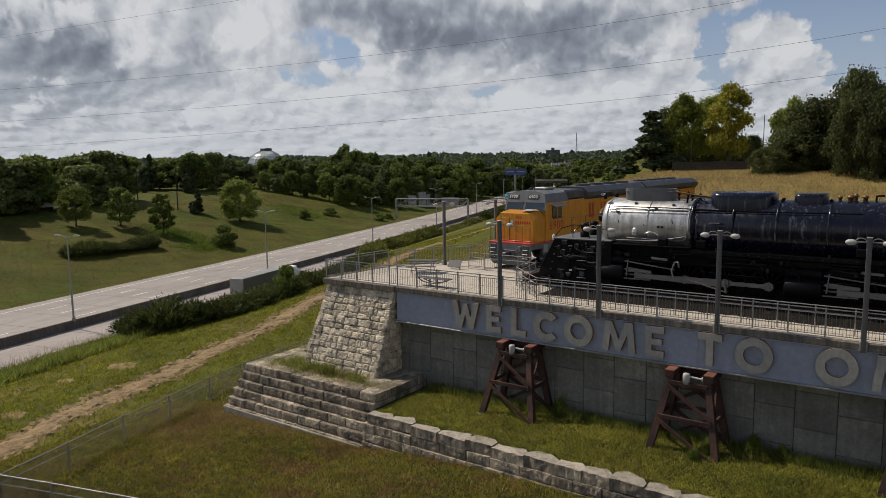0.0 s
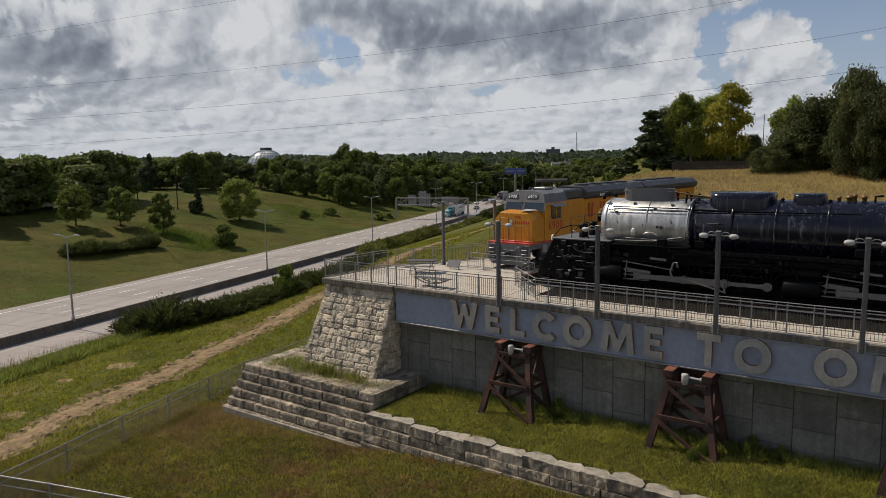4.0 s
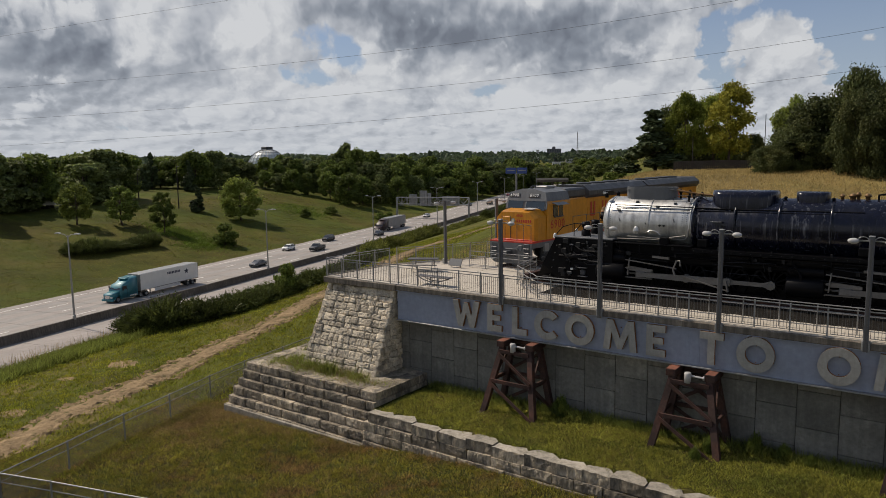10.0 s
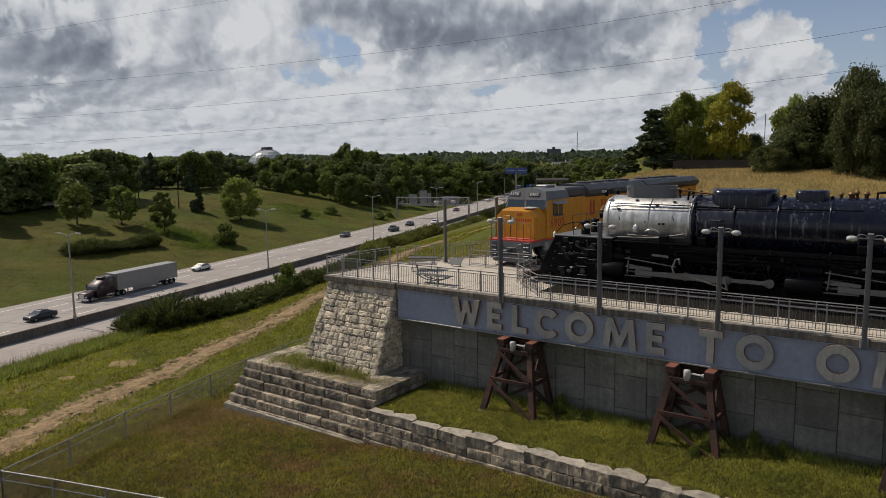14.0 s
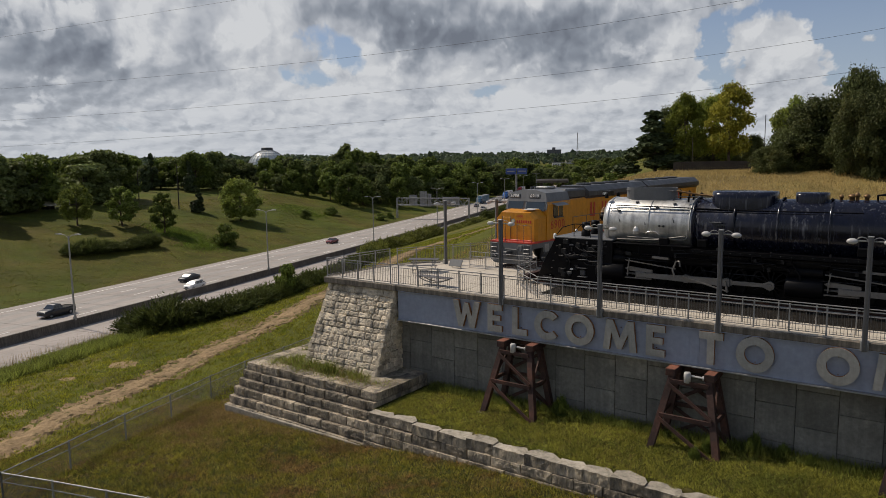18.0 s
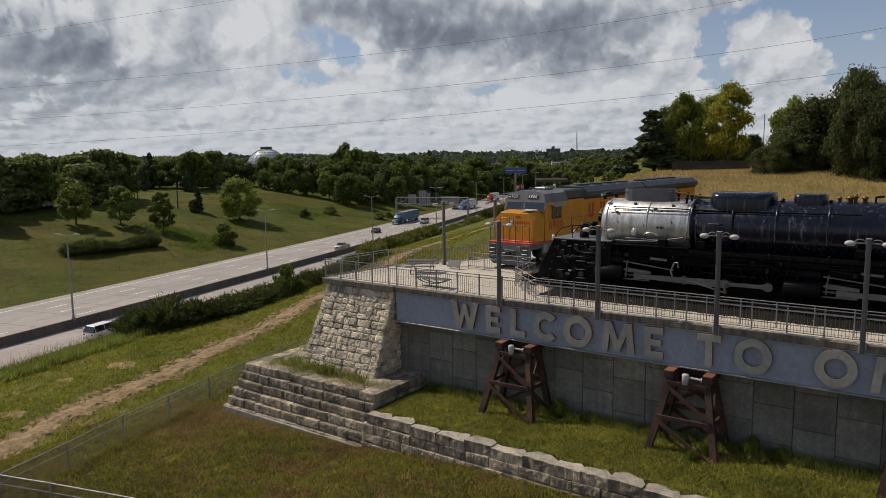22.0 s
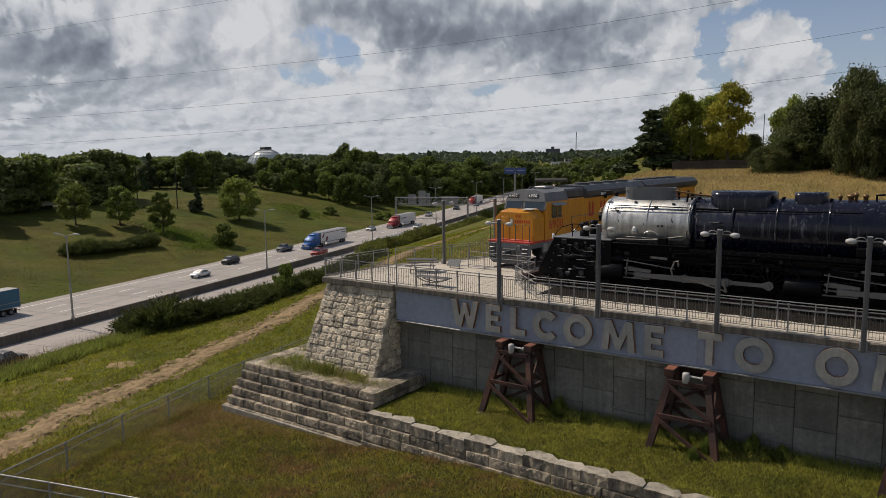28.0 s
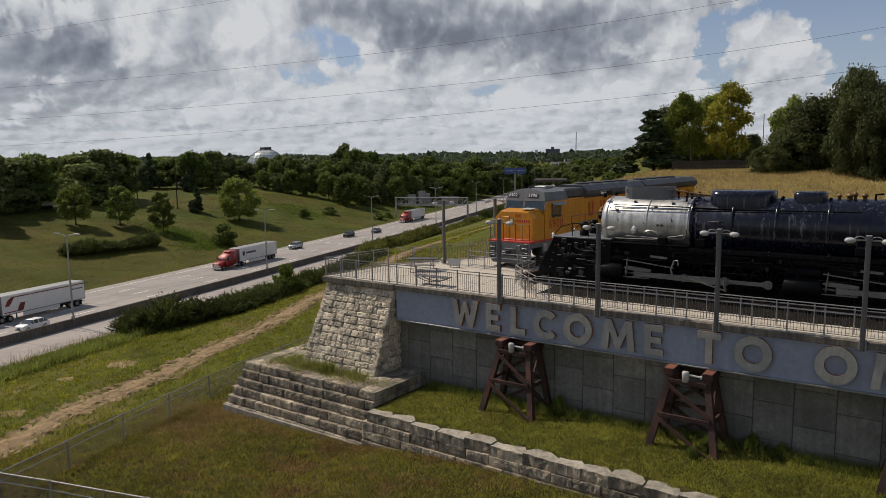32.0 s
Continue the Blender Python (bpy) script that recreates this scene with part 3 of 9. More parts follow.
def part(name, geo, material, parent=None, label="", shade=False, m=None):
    me = geo if isinstance(geo, bpy.types.Mesh) else geo.mesh(name, shade)
    if not me.materials:
        me.materials.append(material)
    ob = new(name, me)
    if parent is not None:
        ob.parent = parent
    if m is not None:
        ob.matrix_basis = m
    if label:
        tagged(ob, label)
    return ob


def thing(name, label, category, group="", at=None, kind=""):
    ob = new(name)
    ob.empty_display_size = 0.2
    if at is not None:
        ob.matrix_basis = at
    return tagged(ob, label, category, group, kind)


def grid_mesh(name, xs, ys, zfun, keep=None):
    """A sheet over a grid of x and y."""
    X, Y = np.meshgrid(xs, ys)
    Z = zfun(X, Y)
    nx, ny = len(xs), len(ys)
    v = np.stack([X.ravel(), Y.ravel(), Z.ravel()], 1)
    i = np.arange(nx * ny).reshape(ny, nx)
    f = np.stack([i[:-1, :-1].ravel(), i[:-1, 1:].ravel(), i[1:, 1:].ravel(), i[1:, :-1].ravel()], 1)
    if keep is not None:
        f = f[keep(v[f].mean(1))]
    me = bpy.data.meshes.new(name)
    me.from_pydata(v.tolist(), [], f.tolist())
    me.polygons.foreach_set("use_smooth", [True] * len(me.polygons))
    return me


def quads_mesh(name, P):
    """A mesh of loose quads: P has shape (n, 4, 3)."""
    n = len(P)
    me = bpy.data.meshes.new(name)
    me.from_pydata(P.reshape(-1, 3).tolist(), [], np.arange(n * 4).reshape(n, 4).tolist())
    return me


def tris_mesh(name, P):
    n = len(P)
    me = bpy.data.meshes.new(name)
    me.from_pydata(P.reshape(-1, 3).tolist(), [], np.arange(n * 3).reshape(n, 3).tolist())
    return me

# ---- ground ----
def low_lawn(x, y):
    """The lawn before the wall and the terrace at the wall's foot."""
    z = land(x, y)
    lawn = ramp_line(x, [(-26, -7.6), (-13, -7.05), (-10.5, -6.7), (-8.5, -6.5), (-4, -6.38), (-1.5, -6.42), (6, -5.9), (12, -5.3), (60, -3.5)])
    k = smooth(-30, -22, x) * smooth(2.0, -3.0, y) * smooth(-60, -20, y)
    z = z * (1 - k) + (lawn - 0.035 * np.clip(-4.5 - y, 0, 30) + 0.6 * bumps(x, y)) * k
    terr = ramp_line(x, [(-14, -5.35), (-4, -5.15), (8, -4.9), (40, -4.4)]) + 0.25 * bumps(x * 1.7, y * 1.7)
    terr = terr + (-5.36 - terr) * smooth(-1.2, -3.9, y)
    inn = (x > -12.9) & (y > -4.2) & (y < 1.5)
    z = np.where(inn, terr, z)
    led = (x > -22.8) & (x <= -12.9) & (y > -4.2) & (y < 1.5)
    z = np.where(led, -6.9, z)
    z = np.where(inside(x, y, [(-19.3, 0.6), (33, 0.6), (33, 10.5), (-6.2, 10.2), (-5.5, 30.0), (-12.2, 30.0), (-15.3, 11.8), (-19.0, 5.6)]), -5.6, z)
    return z


def build_ground():
    def axis_steps(parts):
        out = []
        for a, b, s in parts:
            out += list(np.arange(a, b, s))
        return np.array(out + [parts[-1][1]])
    xs = axis_steps([(-2600, -700, 100), (-700, -300, 25), (-300, -130, 6), (-130, -45, 2.0), (-45, -28, 1.0), (-28, 14, 0.45), (14, 60, 2.0), (60, 300, 16), (300, 2600, 100)])
    ys = axis_steps([(-900, -100, 50), (-100, -24, 4), (-24, -8, 0.8), (-8, 2, 0.4), (2, 50, 1.3), (50, 140, 3), (140, 420, 7), (420, 1000, 40), (1000, 3200, 100)])
    me = grid_mesh("ground", xs, ys, low_lawn)
    for m in (M_LAWN, M_BANK, M_GOLD, M_GREEN, M_FARB):
        me.materials.append(m)
    n = len(me.polygons)
    c = np.empty(n * 3)
    me.polygons.foreach_get("center", c)
    c = c.reshape(-1, 3)
    x, y = c[:, 0], c[:, 1]
    wob = 3 * np.sin(x * 0.4 + y * 0.2) + 2 * np.sin(y * 0.9)
    ix = np.zeros(n, int) + 1
    ix[x < median_x(y)] = 4
    ix[(x > -31 + 0.2 * wob) & (y < 1.0) & (y > -80)] = 0
    ix[(x > -26 + wob) & (y > 12 + wob * 0.4) & (y < 130)] = 2
    ix[(x > -12.9) & (y > -4.3) & (y < 0.6)] = 3
    me.polygons.foreach_set("material_index", ix.tolist())
    return tagged(new("ground", me), "rolling ground of mown and dry grass banks", "ground", kind="structure")


def strip(name, offs, ys, z, material, parent=None, thick=None):
    """A band that follows the highway, between two offsets from its median."""
    g = Geo()
    for y in ys:
        t = np.array((-(0.255 + 0.00044 * max(y, 0)), 1.0))
        t /= np.linalg.norm(t)
        for o in offs:
            g.v.append((median_x(y) + o, y, z if thick is None else z))
    k = len(offs)
    for j in range(len(ys) - 1):
        for i in range(k - 1):
            a = j * k + i
            g.f.append((a, a + 1, a + 1 + k, a + k))
    return part(name, g, material, parent)


ROAD_YS = list(np.arange(-420, -40, 20)) + list(np.arange(-40, 420, 4)) + list(np.arange(420, 1400, 30))


def median_road():
    road = tagged(strip("road", [-20.7, -10, 0.0, 5, 10.0], ROAD_YS, ROAD_Z, M_ROAD), "pale concrete highway with worn lanes", "road", kind="structure")
    # dashes between the lanes, solid lines at the shoulders
    def dash_mesh(length, w):
        g = Geo()
        g.box(-w / 2, w / 2, -length / 2, length / 2, 0, 0.012)
        return g.mesh("lane_dash")
    dash = dash_mesh(3.1, 0.16)
    dash.materials.append(M_MARK)
    for o in (-6.7, -10.6, -14.4, 6.3):
        y = -20.0
        while y < 330:
            ob = new("lane_dash", dash)
            ob.parent = road
            ob.matrix_basis = pose(median_x(y) + o, y, ROAD_Z + 0.004, 0, 0, math.degrees(math.atan(0.255 + 0.00044 * max(y, 0))))
            y += 12.2
    for o in (-2.6, -18.4, 9.2):
        strip("edge_line", [o - 0.09, o + 0.09], ROAD_YS, ROAD_Z + 0.008, M_MARK, road)
    for o in (-4.6, -8.7, -12.4, -16.3):
        strip("tyre_track", [o - 0.9, o + 0.9], ROAD_YS, ROAD_Z + 0.004, mat("tyre_worn_concrete", (0.285, 0.265, 0.245), 0.85, var=0.16, scale=0.2, fine=3, bump=0.1, stretch=(1, 0.2, 1)), road)
    for y in np.arange(-20, 260, 6.1):
        g = Geo().box(-20.4, 9.8, -0.025, 0.025, 0, 0.006)
        part("slab_joint", g, M_SEAM, road, m=pose(median_x(y), y, ROAD_Z + 0.013, 0, 0, math.degrees(math.atan(0.255 + 0.00044 * max(y, 0)))))
    # the concrete barrier on the median
    prof = [(-0.35, 0), (-0.22, 0.25), (-0.12, 1.05), (0.12, 1.05), (0.22, 0.25), (0.35, 0)]
    bar = tagged(new("median_barrier"), "long grey concrete median barrier along the highway", "barrier", kind="structure")
    ys = list(np.arange(-60, 340, 6.1))
    for a, b in zip(ys, ys[1:]):
        g = Geo()
        for y in (a + 0.015, b - 0.015):
            g.v += [(median_x(y) - 1.0 + p, y, ROAD_Z + h) for p, h in prof]
        g.f += [(i, i + 1, i + 7, i + 6) for i in range(5)] + [tuple(range(6))[::-1], tuple(range(6, 12))]
        part("barrier_segment", g, M_BARR, bar)


# ---- deck, wall, girder ----
def build_deck():
    g = Geo().prism(DECK, DECK_Z - 0.35, DECK_Z, "z")
    d = tagged(part("deck", g, M_DECK), "pale concrete viewing terrace", "terrace", kind="structure")
    # saw-cut joints
    for x in np.arange(-18, 30, 2.6):
        part("deck_joint", Geo().box(x - 0.012, x + 0.012, 0.3, 9.3 if x > -15 else 4.5, DECK_Z, DECK_Z + 0.005), M_KERB, d)
    for y in (2.4, 4.8, 7.2):
        part("deck_joint", Geo().box(-17 if y > 4 else -19, 31, y - 0.012, y + 0.012, DECK_Z, DECK_Z + 0.0045), M_KERB, d)
    # dark sheet laid on the deck to stand for the engine's cast shade
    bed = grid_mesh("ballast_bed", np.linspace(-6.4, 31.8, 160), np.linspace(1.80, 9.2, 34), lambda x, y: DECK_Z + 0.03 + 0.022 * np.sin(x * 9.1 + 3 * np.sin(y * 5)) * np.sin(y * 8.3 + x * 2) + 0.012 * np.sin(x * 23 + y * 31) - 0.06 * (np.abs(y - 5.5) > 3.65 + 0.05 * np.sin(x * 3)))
    bed.materials.append(M_BEDSHADE)
    tagged(new("ballast_bed", bed), "dark gravel sheet standing for shade under the steam engine", "gravel", kind="stuff")
    k = tagged(part("deck_edge", Geo().bev(-14.3, 32, -0.16, 0.22, -0.02, DECK_Z - 0.04, 0.03), M_KERB), "weathered concrete kerb along the terrace's edge", "kerb", kind="structure")
    part("kerb_length", Geo().bev(-19.85, -14.3, -0.24, 0.22, -0.06, DECK_Z - 0.02, 0.03), M_KERB, k)
    part("kerb_length", Geo().prism([(-19.85, 0.22), (-19.55, 0.22), (-19.1, 5.2), (-15.4, 11.4), (-15.7, 11.6), (-19.45, 5.35)], -0.06, DECK_Z + 0.02, "z"), M_KERB, k)
    # walls that hold up the terrace's far sides
    s = tagged(part("wall_north", Geo().prism([(-19.6, 0.3), (-19.2, 5.25), (-15.5, 11.5), (-10, 41.8), (-9.7, 41.8), (-15.2, 11.4), (-18.9, 5.2), (-19.3, 0.3)], -9, -0.06, "z"), M_WALL), "concrete wall under the terrace", "wall", kind="structure")
    return d


def build_wall():
    w = tagged(part("wall_south", Geo().box(-15.5, 32, 0.62, 1.0, -6.6, -0.05), M_JOINT), "grey concrete panel wall below the girder", "wall", kind="structure")
    rnd = random.Random(4)
    # columns of panels with staggered joints
    for k in range(-2, 28):
        x = -12.42 + 1.525 * k
        cuts = [-6.6, -5.2, -3.68, -2.15, -0.1] if k % 2 == 0 else [-6.6, -4.5, -2.9, -1.3, -0.1]
        for a, b in zip(cuts, cuts[1:]):
            g = Geo().bev(x + 0.011, x + 1.525 - 0.011, 0.565 + rnd.uniform(-0.006, 0.006), 0.64, a + 0.011, b - 0.011, 0.012)
            part("panel", g, M_WALL, w)


def build_girder():
    g = thing("sign_girder", "blue-grey painted steel plate girder carrying large letters", "girder")
    joints = [-14.3, -3.2, 1.95, 13.0, 24, 32]
    for a, b in zip(joints, joints[1:]):
        part("web_plate", Geo().box(a + 0.006, b - 0.006, 0.0, 0.05, -1.68, -0.02), M_STEELB, g)
    part("top_flange", Geo().bev(-14.3, 32, -0.14, 0.25, -0.06, -0.022, 0.008), M_STEELB, g)
    part("bottom_flange", Geo().bev(-14.3, 32, -0.17, 0.3, -1.72, -1.655, 0.01), M_ALU, g, "pale edge of the bottom flange")
    for x in joints[1:-1]:
        part("splice_plate", Geo().bev(x - 0.24, x + 0.24, -0.02, 0.0, -1.6, -0.1, 0.006), M_STEELB, g)
        for k in range(9):
            for s in (-0.17, 0.17):
                part("rivet", Geo().lathe([(0, 0.022), (-0.012, 0.018), (-0.018, 0.0)], "y", (x + s, -0.02, -1.5 + k * 0.165), 6, close=False), M_STEELB, g)


def letter_shapes(ch):
    """Outlines in a box of height 1; a list of (outer, inner or None) and the width."""
    t = 0.22
    if ch == "W":
        return [([(0, 1), (0.26, 1), (0.40, 0.42), (0.56, 0.92), (0.74, 0.92), (0.90, 0.42), (1.04, 1), (1.30, 1), (1.04, 0), (0.82, 0), (0.65, 0.55), (0.48, 0), (0.26, 0)], None)], 1.3
    if ch == "M":
        return [([(0, 0), (0.12, 1), (0.36, 1), (0.62, 0.42), (0.88, 1), (1.12, 1), (1.24, 0), (1.0, 0), (0.93, 0.58), (0.70, 0.05), (0.54, 0.05), (0.31, 0.58), (0.24, 0)], None)], 1.24
    if ch == "E":
        return [([(0, 0), (0.70, 0), (0.70, t), (0.25, t), (0.25, 0.40), (0.62, 0.40), (0.62, 0.60), (0.25, 0.60), (0.25, 1 - t), (0.70, 1 - t), (0.70, 1), (0, 1)], None)], 0.70
    if ch == "L":
        return [([(0, 0), (0.68, 0), (0.68, t), (0.25, t), (0.25, 1), (0, 1)], None)], 0.68
    if ch == "T":
        return [([(0.29, 0), (0.54, 0), (0.54, 1 - t), (0.84, 1 - t), (0.84, 1), (0, 1), (0, 1 - t), (0.29, 1 - t)], None)], 0.84
    n = 40
    ell = lambda r, a, b: [(0.53 + r * math.cos(a + (b - a) * i / n), 0.5 + r * math.sin(a + (b - a) * i / n)) for i in range(n + 1)]
    if ch == "O":
        return [(ell(0.53, 0, 2 * math.pi)[:-1], ell(0.29, 0, 2 * math.pi)[:-1])], 1.06
    if ch == "C":
        a, b = radians(42), radians(318)
        return [(ell(0.52, a, b) + ell(0.27, b, a), None)], 0.92
    return [], 0.5


def build_letters():
    size, base = 1.38, -1.47
    slim = {"W": 0.93, "E": 0.86, "L": 0.87, "T": 0.83, "M": 0.92, "C": 0.98, "O": 0.985}
    start = {0: -10.40, 1: -8.26, 2: -6.82, 3: -5.60, 4: -3.95, 5: -2.05, 6: -0.05, 8: 2.22, 9: 3.69, 11: 6.63, 12: 8.50}
    text = "WELCOME TO OM"
    for i, ch in enumerate(text):
        if ch == " ":
            continue
        shapes, w = letter_shapes(ch)
        top = thing("sign_letter", "weathered grey metal letter %s with rusty edges on the girder" % ch, "letter", "letters of the sign")
        top.matrix_basis = pose(start[i], -0.20, base)
        # letters stand a hand's width off the web
        for outer, inner in shapes:
            o = [(p[0] * size * slim[ch], p[1] * size) for p in outer]
            face, body = Geo(), Geo()
            if inner:
                q = [(p[0] * size * slim[ch], p[1] * size) for p in inner]
                face.ring(o, q, -0.006, 0.012)
                body.ring(o, q, 0.012, 0.15)
            else:
                face.prism(o, -0.006, 0.012)
                body.prism(o, 0.012, 0.15)
            part("letter_face", face, M_LETTER, top)
            part("letter_side", body, M_RUST, top, "rust-brown side of the letter")
        for s in (0.25, 0.75):
            part("stud", Geo().rod((w * size * slim[ch] * 0.5, 0.15, s * size), (w * size * slim[ch] * 0.5, 0.2, s * size), 0.02, n=6), M_RUST, top)


# ---- stonework ----
def rough_block(seed, nx=3, nz=3, rough=0.06, relief=1.0, worn=0.10, drilled=0.0):
    """A split-faced block in a unit box, its front (-y) face uneven; edges worn; drilled: the depth of old drill grooves in its upper part."""
    rnd = random.Random(seed)
    g = Geo()
    P = {}
    for k in range(nz + 1):
        for i in range(nx + 1):
            x, z = i / nx, k / nz
            edge = i in (0, nx) or k in (0, nz)
            y = ((worn if edge else rnd.uniform(-0.10, 0.05)) + rnd.uniform(-0.03, 0.03)) * relief
            if drilled and not edge and k >= nz // 2:
                y += drilled * (1 if (i + seed) % 2 else -0.4) * rnd.uniform(0.3, 1.0)
            dx, dz = rnd.uniform(-rough, rough) * 0.35, rnd.uniform(-rough, rough) * 0.5
            if i in (0, nx):
                dx = (0.006 + rnd.uniform(0, 0.014)) * (1 if i == 0 else -1)
            if k in (0, nz):
                dz = (0.008 + rnd.uniform(0, 0.03)) * (1 if k == 0 else -1)
            P[i, k] = len(g.v)
            g.v.append((x + dx, y, z + dz))
    back = {}
    for i in (0, nx):
        for k in (0, nz):
            back[i, k] = len(g.v)
            g.v.append((i / nx, 1.0, k / nz))
    for k in range(nz):
        for i in range(nx):
            a, b, c, d = P[i, k], P[i + 1, k], P[i + 1, k + 1], P[i, k + 1]
            g.f += [(a, b, c), (a, c, d)] if rnd.random() < 0.5 else [(a, b, d), (b, c, d)]
    g.f.append(tuple(P[i, 0] for i in range(nx, -1, -1)) + (back[0, 0], back[nx, 0]))
    g.f.append(tuple(P[i, nz] for i in range(nx + 1)) + (back[nx, nz], back[0, nz]))
    g.f.append(tuple(P[0, k] for k in range(nz + 1)) + (back[0, nz], back[0, 0]))
    g.f.append(tuple(P[nx, k] for k in range(nz, -1, -1)) + (back[nx, 0], back[nx, nz]))
    return g.mesh("stone_block")


def block_set(material, seeds, nx, nz, rough, relief=1.0, worn=0.10, drilled=0.0):
    out = []
    for s in seeds:
        me = rough_block(s, nx, nz, rough, relief, worn, drilled)
        me.materials.append(material)
        out.append(me)
    return out


def frame_matrix(o, ex, ey, ez):
    m = Matrix.Identity(4)
    for i, e in enumerate((ex, ey, ez)):
        m.col[i][:3] = e
    m.translation = o
    return m


def build_pier():
    """The battered stone pier that ends the wall."""
    p = tagged(new("stone_pier"), "battered pier of rough pale limestone blocks under the terrace corner", "pier")
    zt, zb = -0.06, -4.7
    ty, by = 0.0, -1.75            # front face: top and foot
    tx, bx = (-19.6, -14.42), (-20.25, -14.55)
    core = Geo()
    ins = 0.10
    core.add([(bx[0] + ins, by + ins, zb), (bx[1] - ins, by + ins, zb), (bx[1] - ins, 1.2, zb), (bx[0] + ins, 1.2, zb),
              (tx[0] + ins, ty + ins, zt), (tx[1] - ins, ty + ins, zt), (tx[1] - ins, 1.2, zt), (tx[0] + ins, 1.2, zt)],
             [(3, 2, 1, 0), (4, 5, 6, 7), (0, 1, 5, 4), (1, 2, 6, 5), (2, 3, 7, 6), (3, 0, 4, 7)])
    part("core", core, M_MORTAR, p, "recessed mortar")
    stones = block_set(M_STONE, range(10, 26), 5, 5, 0.14, 0.95, 0.12)
    rnd = random.Random(7)

    def face(a, b, c, d, courses, mean, depth):
        """Lay stones on the quad a (foot left), b (foot right), c (top right), d (top left)."""
        a, b, c, d = map(Vector, (a, b, c, d))
        hs = [rnd.uniform(0.62, 1.35) for _ in range(courses)]
        s = sum(hs)
        z0 = 0.0
        for h in hs:
            z1 = z0 + h / s
            l0, r0, l1, r1 = a.lerp(d, z0), b.lerp(c, z0), a.lerp(d, z1), b.lerp(c, z1)
            width = (r0 - l0).length
            u = 0.0
            cuts = [0.0]
            while u < width:
                u += mean * rnd.uniform(0.6, 1.5)
                cuts.append(u)
            cuts = [q / cuts[-1] for q in cuts]
            for p0, p1 in zip(cuts, cuts[1:]):
                o = l0.lerp(r0, p0)
                ex = l0.lerp(r0, p1) - o
                ez = l1.lerp(r1, p0) - o
                ny = ez.cross(ex).normalized()      # points inwards for the order above
                ey = -ny * depth if ny.dot(Vector((-17, 1.5, -2)) - o) < 0 else ny * depth
                ob = new("stone", stones[rnd.randrange(len(stones))])
                ob.parent = p
                jig = rnd.uniform(-0.06, 0.03)
                ob.matrix_basis = frame_matrix(o + ey.normalized() * jig, ex * rnd.uniform(0.95, 0.985), ey, ez * rnd.uniform(0.92, 1.03))
            z0 = z1

    face((bx[0], by, zb), (bx[1], by, zb), (tx[1], ty, zt), (tx[0], ty, zt), 13, 0.50, 0.26)
    face((bx[1], by, zb), (bx[1], 0.62, zb), (tx[1], 0.62, zt), (tx[1], ty, zt), 15, 0.50, 0.26)
    face((bx[0], 1.2, zb), (bx[0], by, zb), (tx[0], ty, zt), (tx[0], 1.2, zt), 15, 0.55, 0.26)


def build_ledge():
    """Five stepped courses of big quarry blocks round the pier's foot."""
    p = tagged(new("stone_steps"), "stepped platform of large weathered quarry blocks", "stone platform")
    blocks = block_set(M_BLOCK, range(40, 52), 12, 4, 0.12, 0.34, 0.05, 0.022)
    rnd = random.Random(12)
    h = 0.465
    for t in range(-1, 5):
        z0 = -6.95 + t * h
        y0 = -4.62 + t * 0.23
        x0, x1 = -23.6 + t * 0.14, -12.72
        cuts, u = [x0], x0
        while u < x1 - 0.7:
            u += rnd.uniform(0.75, 1.9)
            cuts.append(min(u, x1))
        if cuts[-1] < x1:
            cuts.append(x1)
        for a, b in zip(cuts, cuts[1:]):
            ob = new("block", blocks[rnd.randrange(12)])
            ob.parent = p
            ob.matrix_basis = frame_matrix((a, y0 + rnd.uniform(-0.055, 0.055), z0 + rnd.uniform(-0.015, 0.015)), ((b - a) * 0.978, 0, 0), (0, 0.9, rnd.uniform(-0.01, 0.01)), (0, 0, h * 0.965))
        # the return along the terrace
        if t >= 3:
            v = y0 + 0.85
            while v < 0.5:
                e = min(v + rnd.uniform(1.0, 1.6), 0.55)
                ob = new("block", blocks[rnd.randrange(12)])
                ob.parent = p
                ob.matrix_basis = frame_matrix((x1 + rnd.uniform(-0.03, 0.03), v, z0), (0, (e - v) * 0.985, 0), (-0.9, 0, 0), (0, 0, h * 0.97))
                v = e
        # the far end
        v = y0 + 0.9
        while v < 3.0:
            e = v + rnd.uniform(1.0, 1.6)
            ob = new("block", blocks[rnd.randrange(12)])
            ob.parent = p
            ob.matrix_basis = frame_matrix((x0, e, z0), (0, -(e - v) * 0.985, 0), (0.9, 0, 0), (0, 0, h * 0.97))
            v = e
    part("footing", Geo().bev(-23.75, -12.9, -4.93, -4.2, -7.7, -7.02, 0.03), M_CAP, p, "pale footing slab")
    fill = grid_mesh("gravel_bed", np.linspace(-22.6, -13.4, 40), np.linspace(-3.2, 4.0, 30), lambda x, y: -4.68 + 0.06 * np.sin(x * 2.1) * np.sin(y * 2.7) + 0.03 * np.sin(x * 7 + y * 5) + 0.25 * smooth(-1.8, 0.5, y) * smooth(-16, -18, x) * 0)
    fill.materials.append(M_GRAVEL)
    q = new("gravel_bed", fill)
    q.parent = p


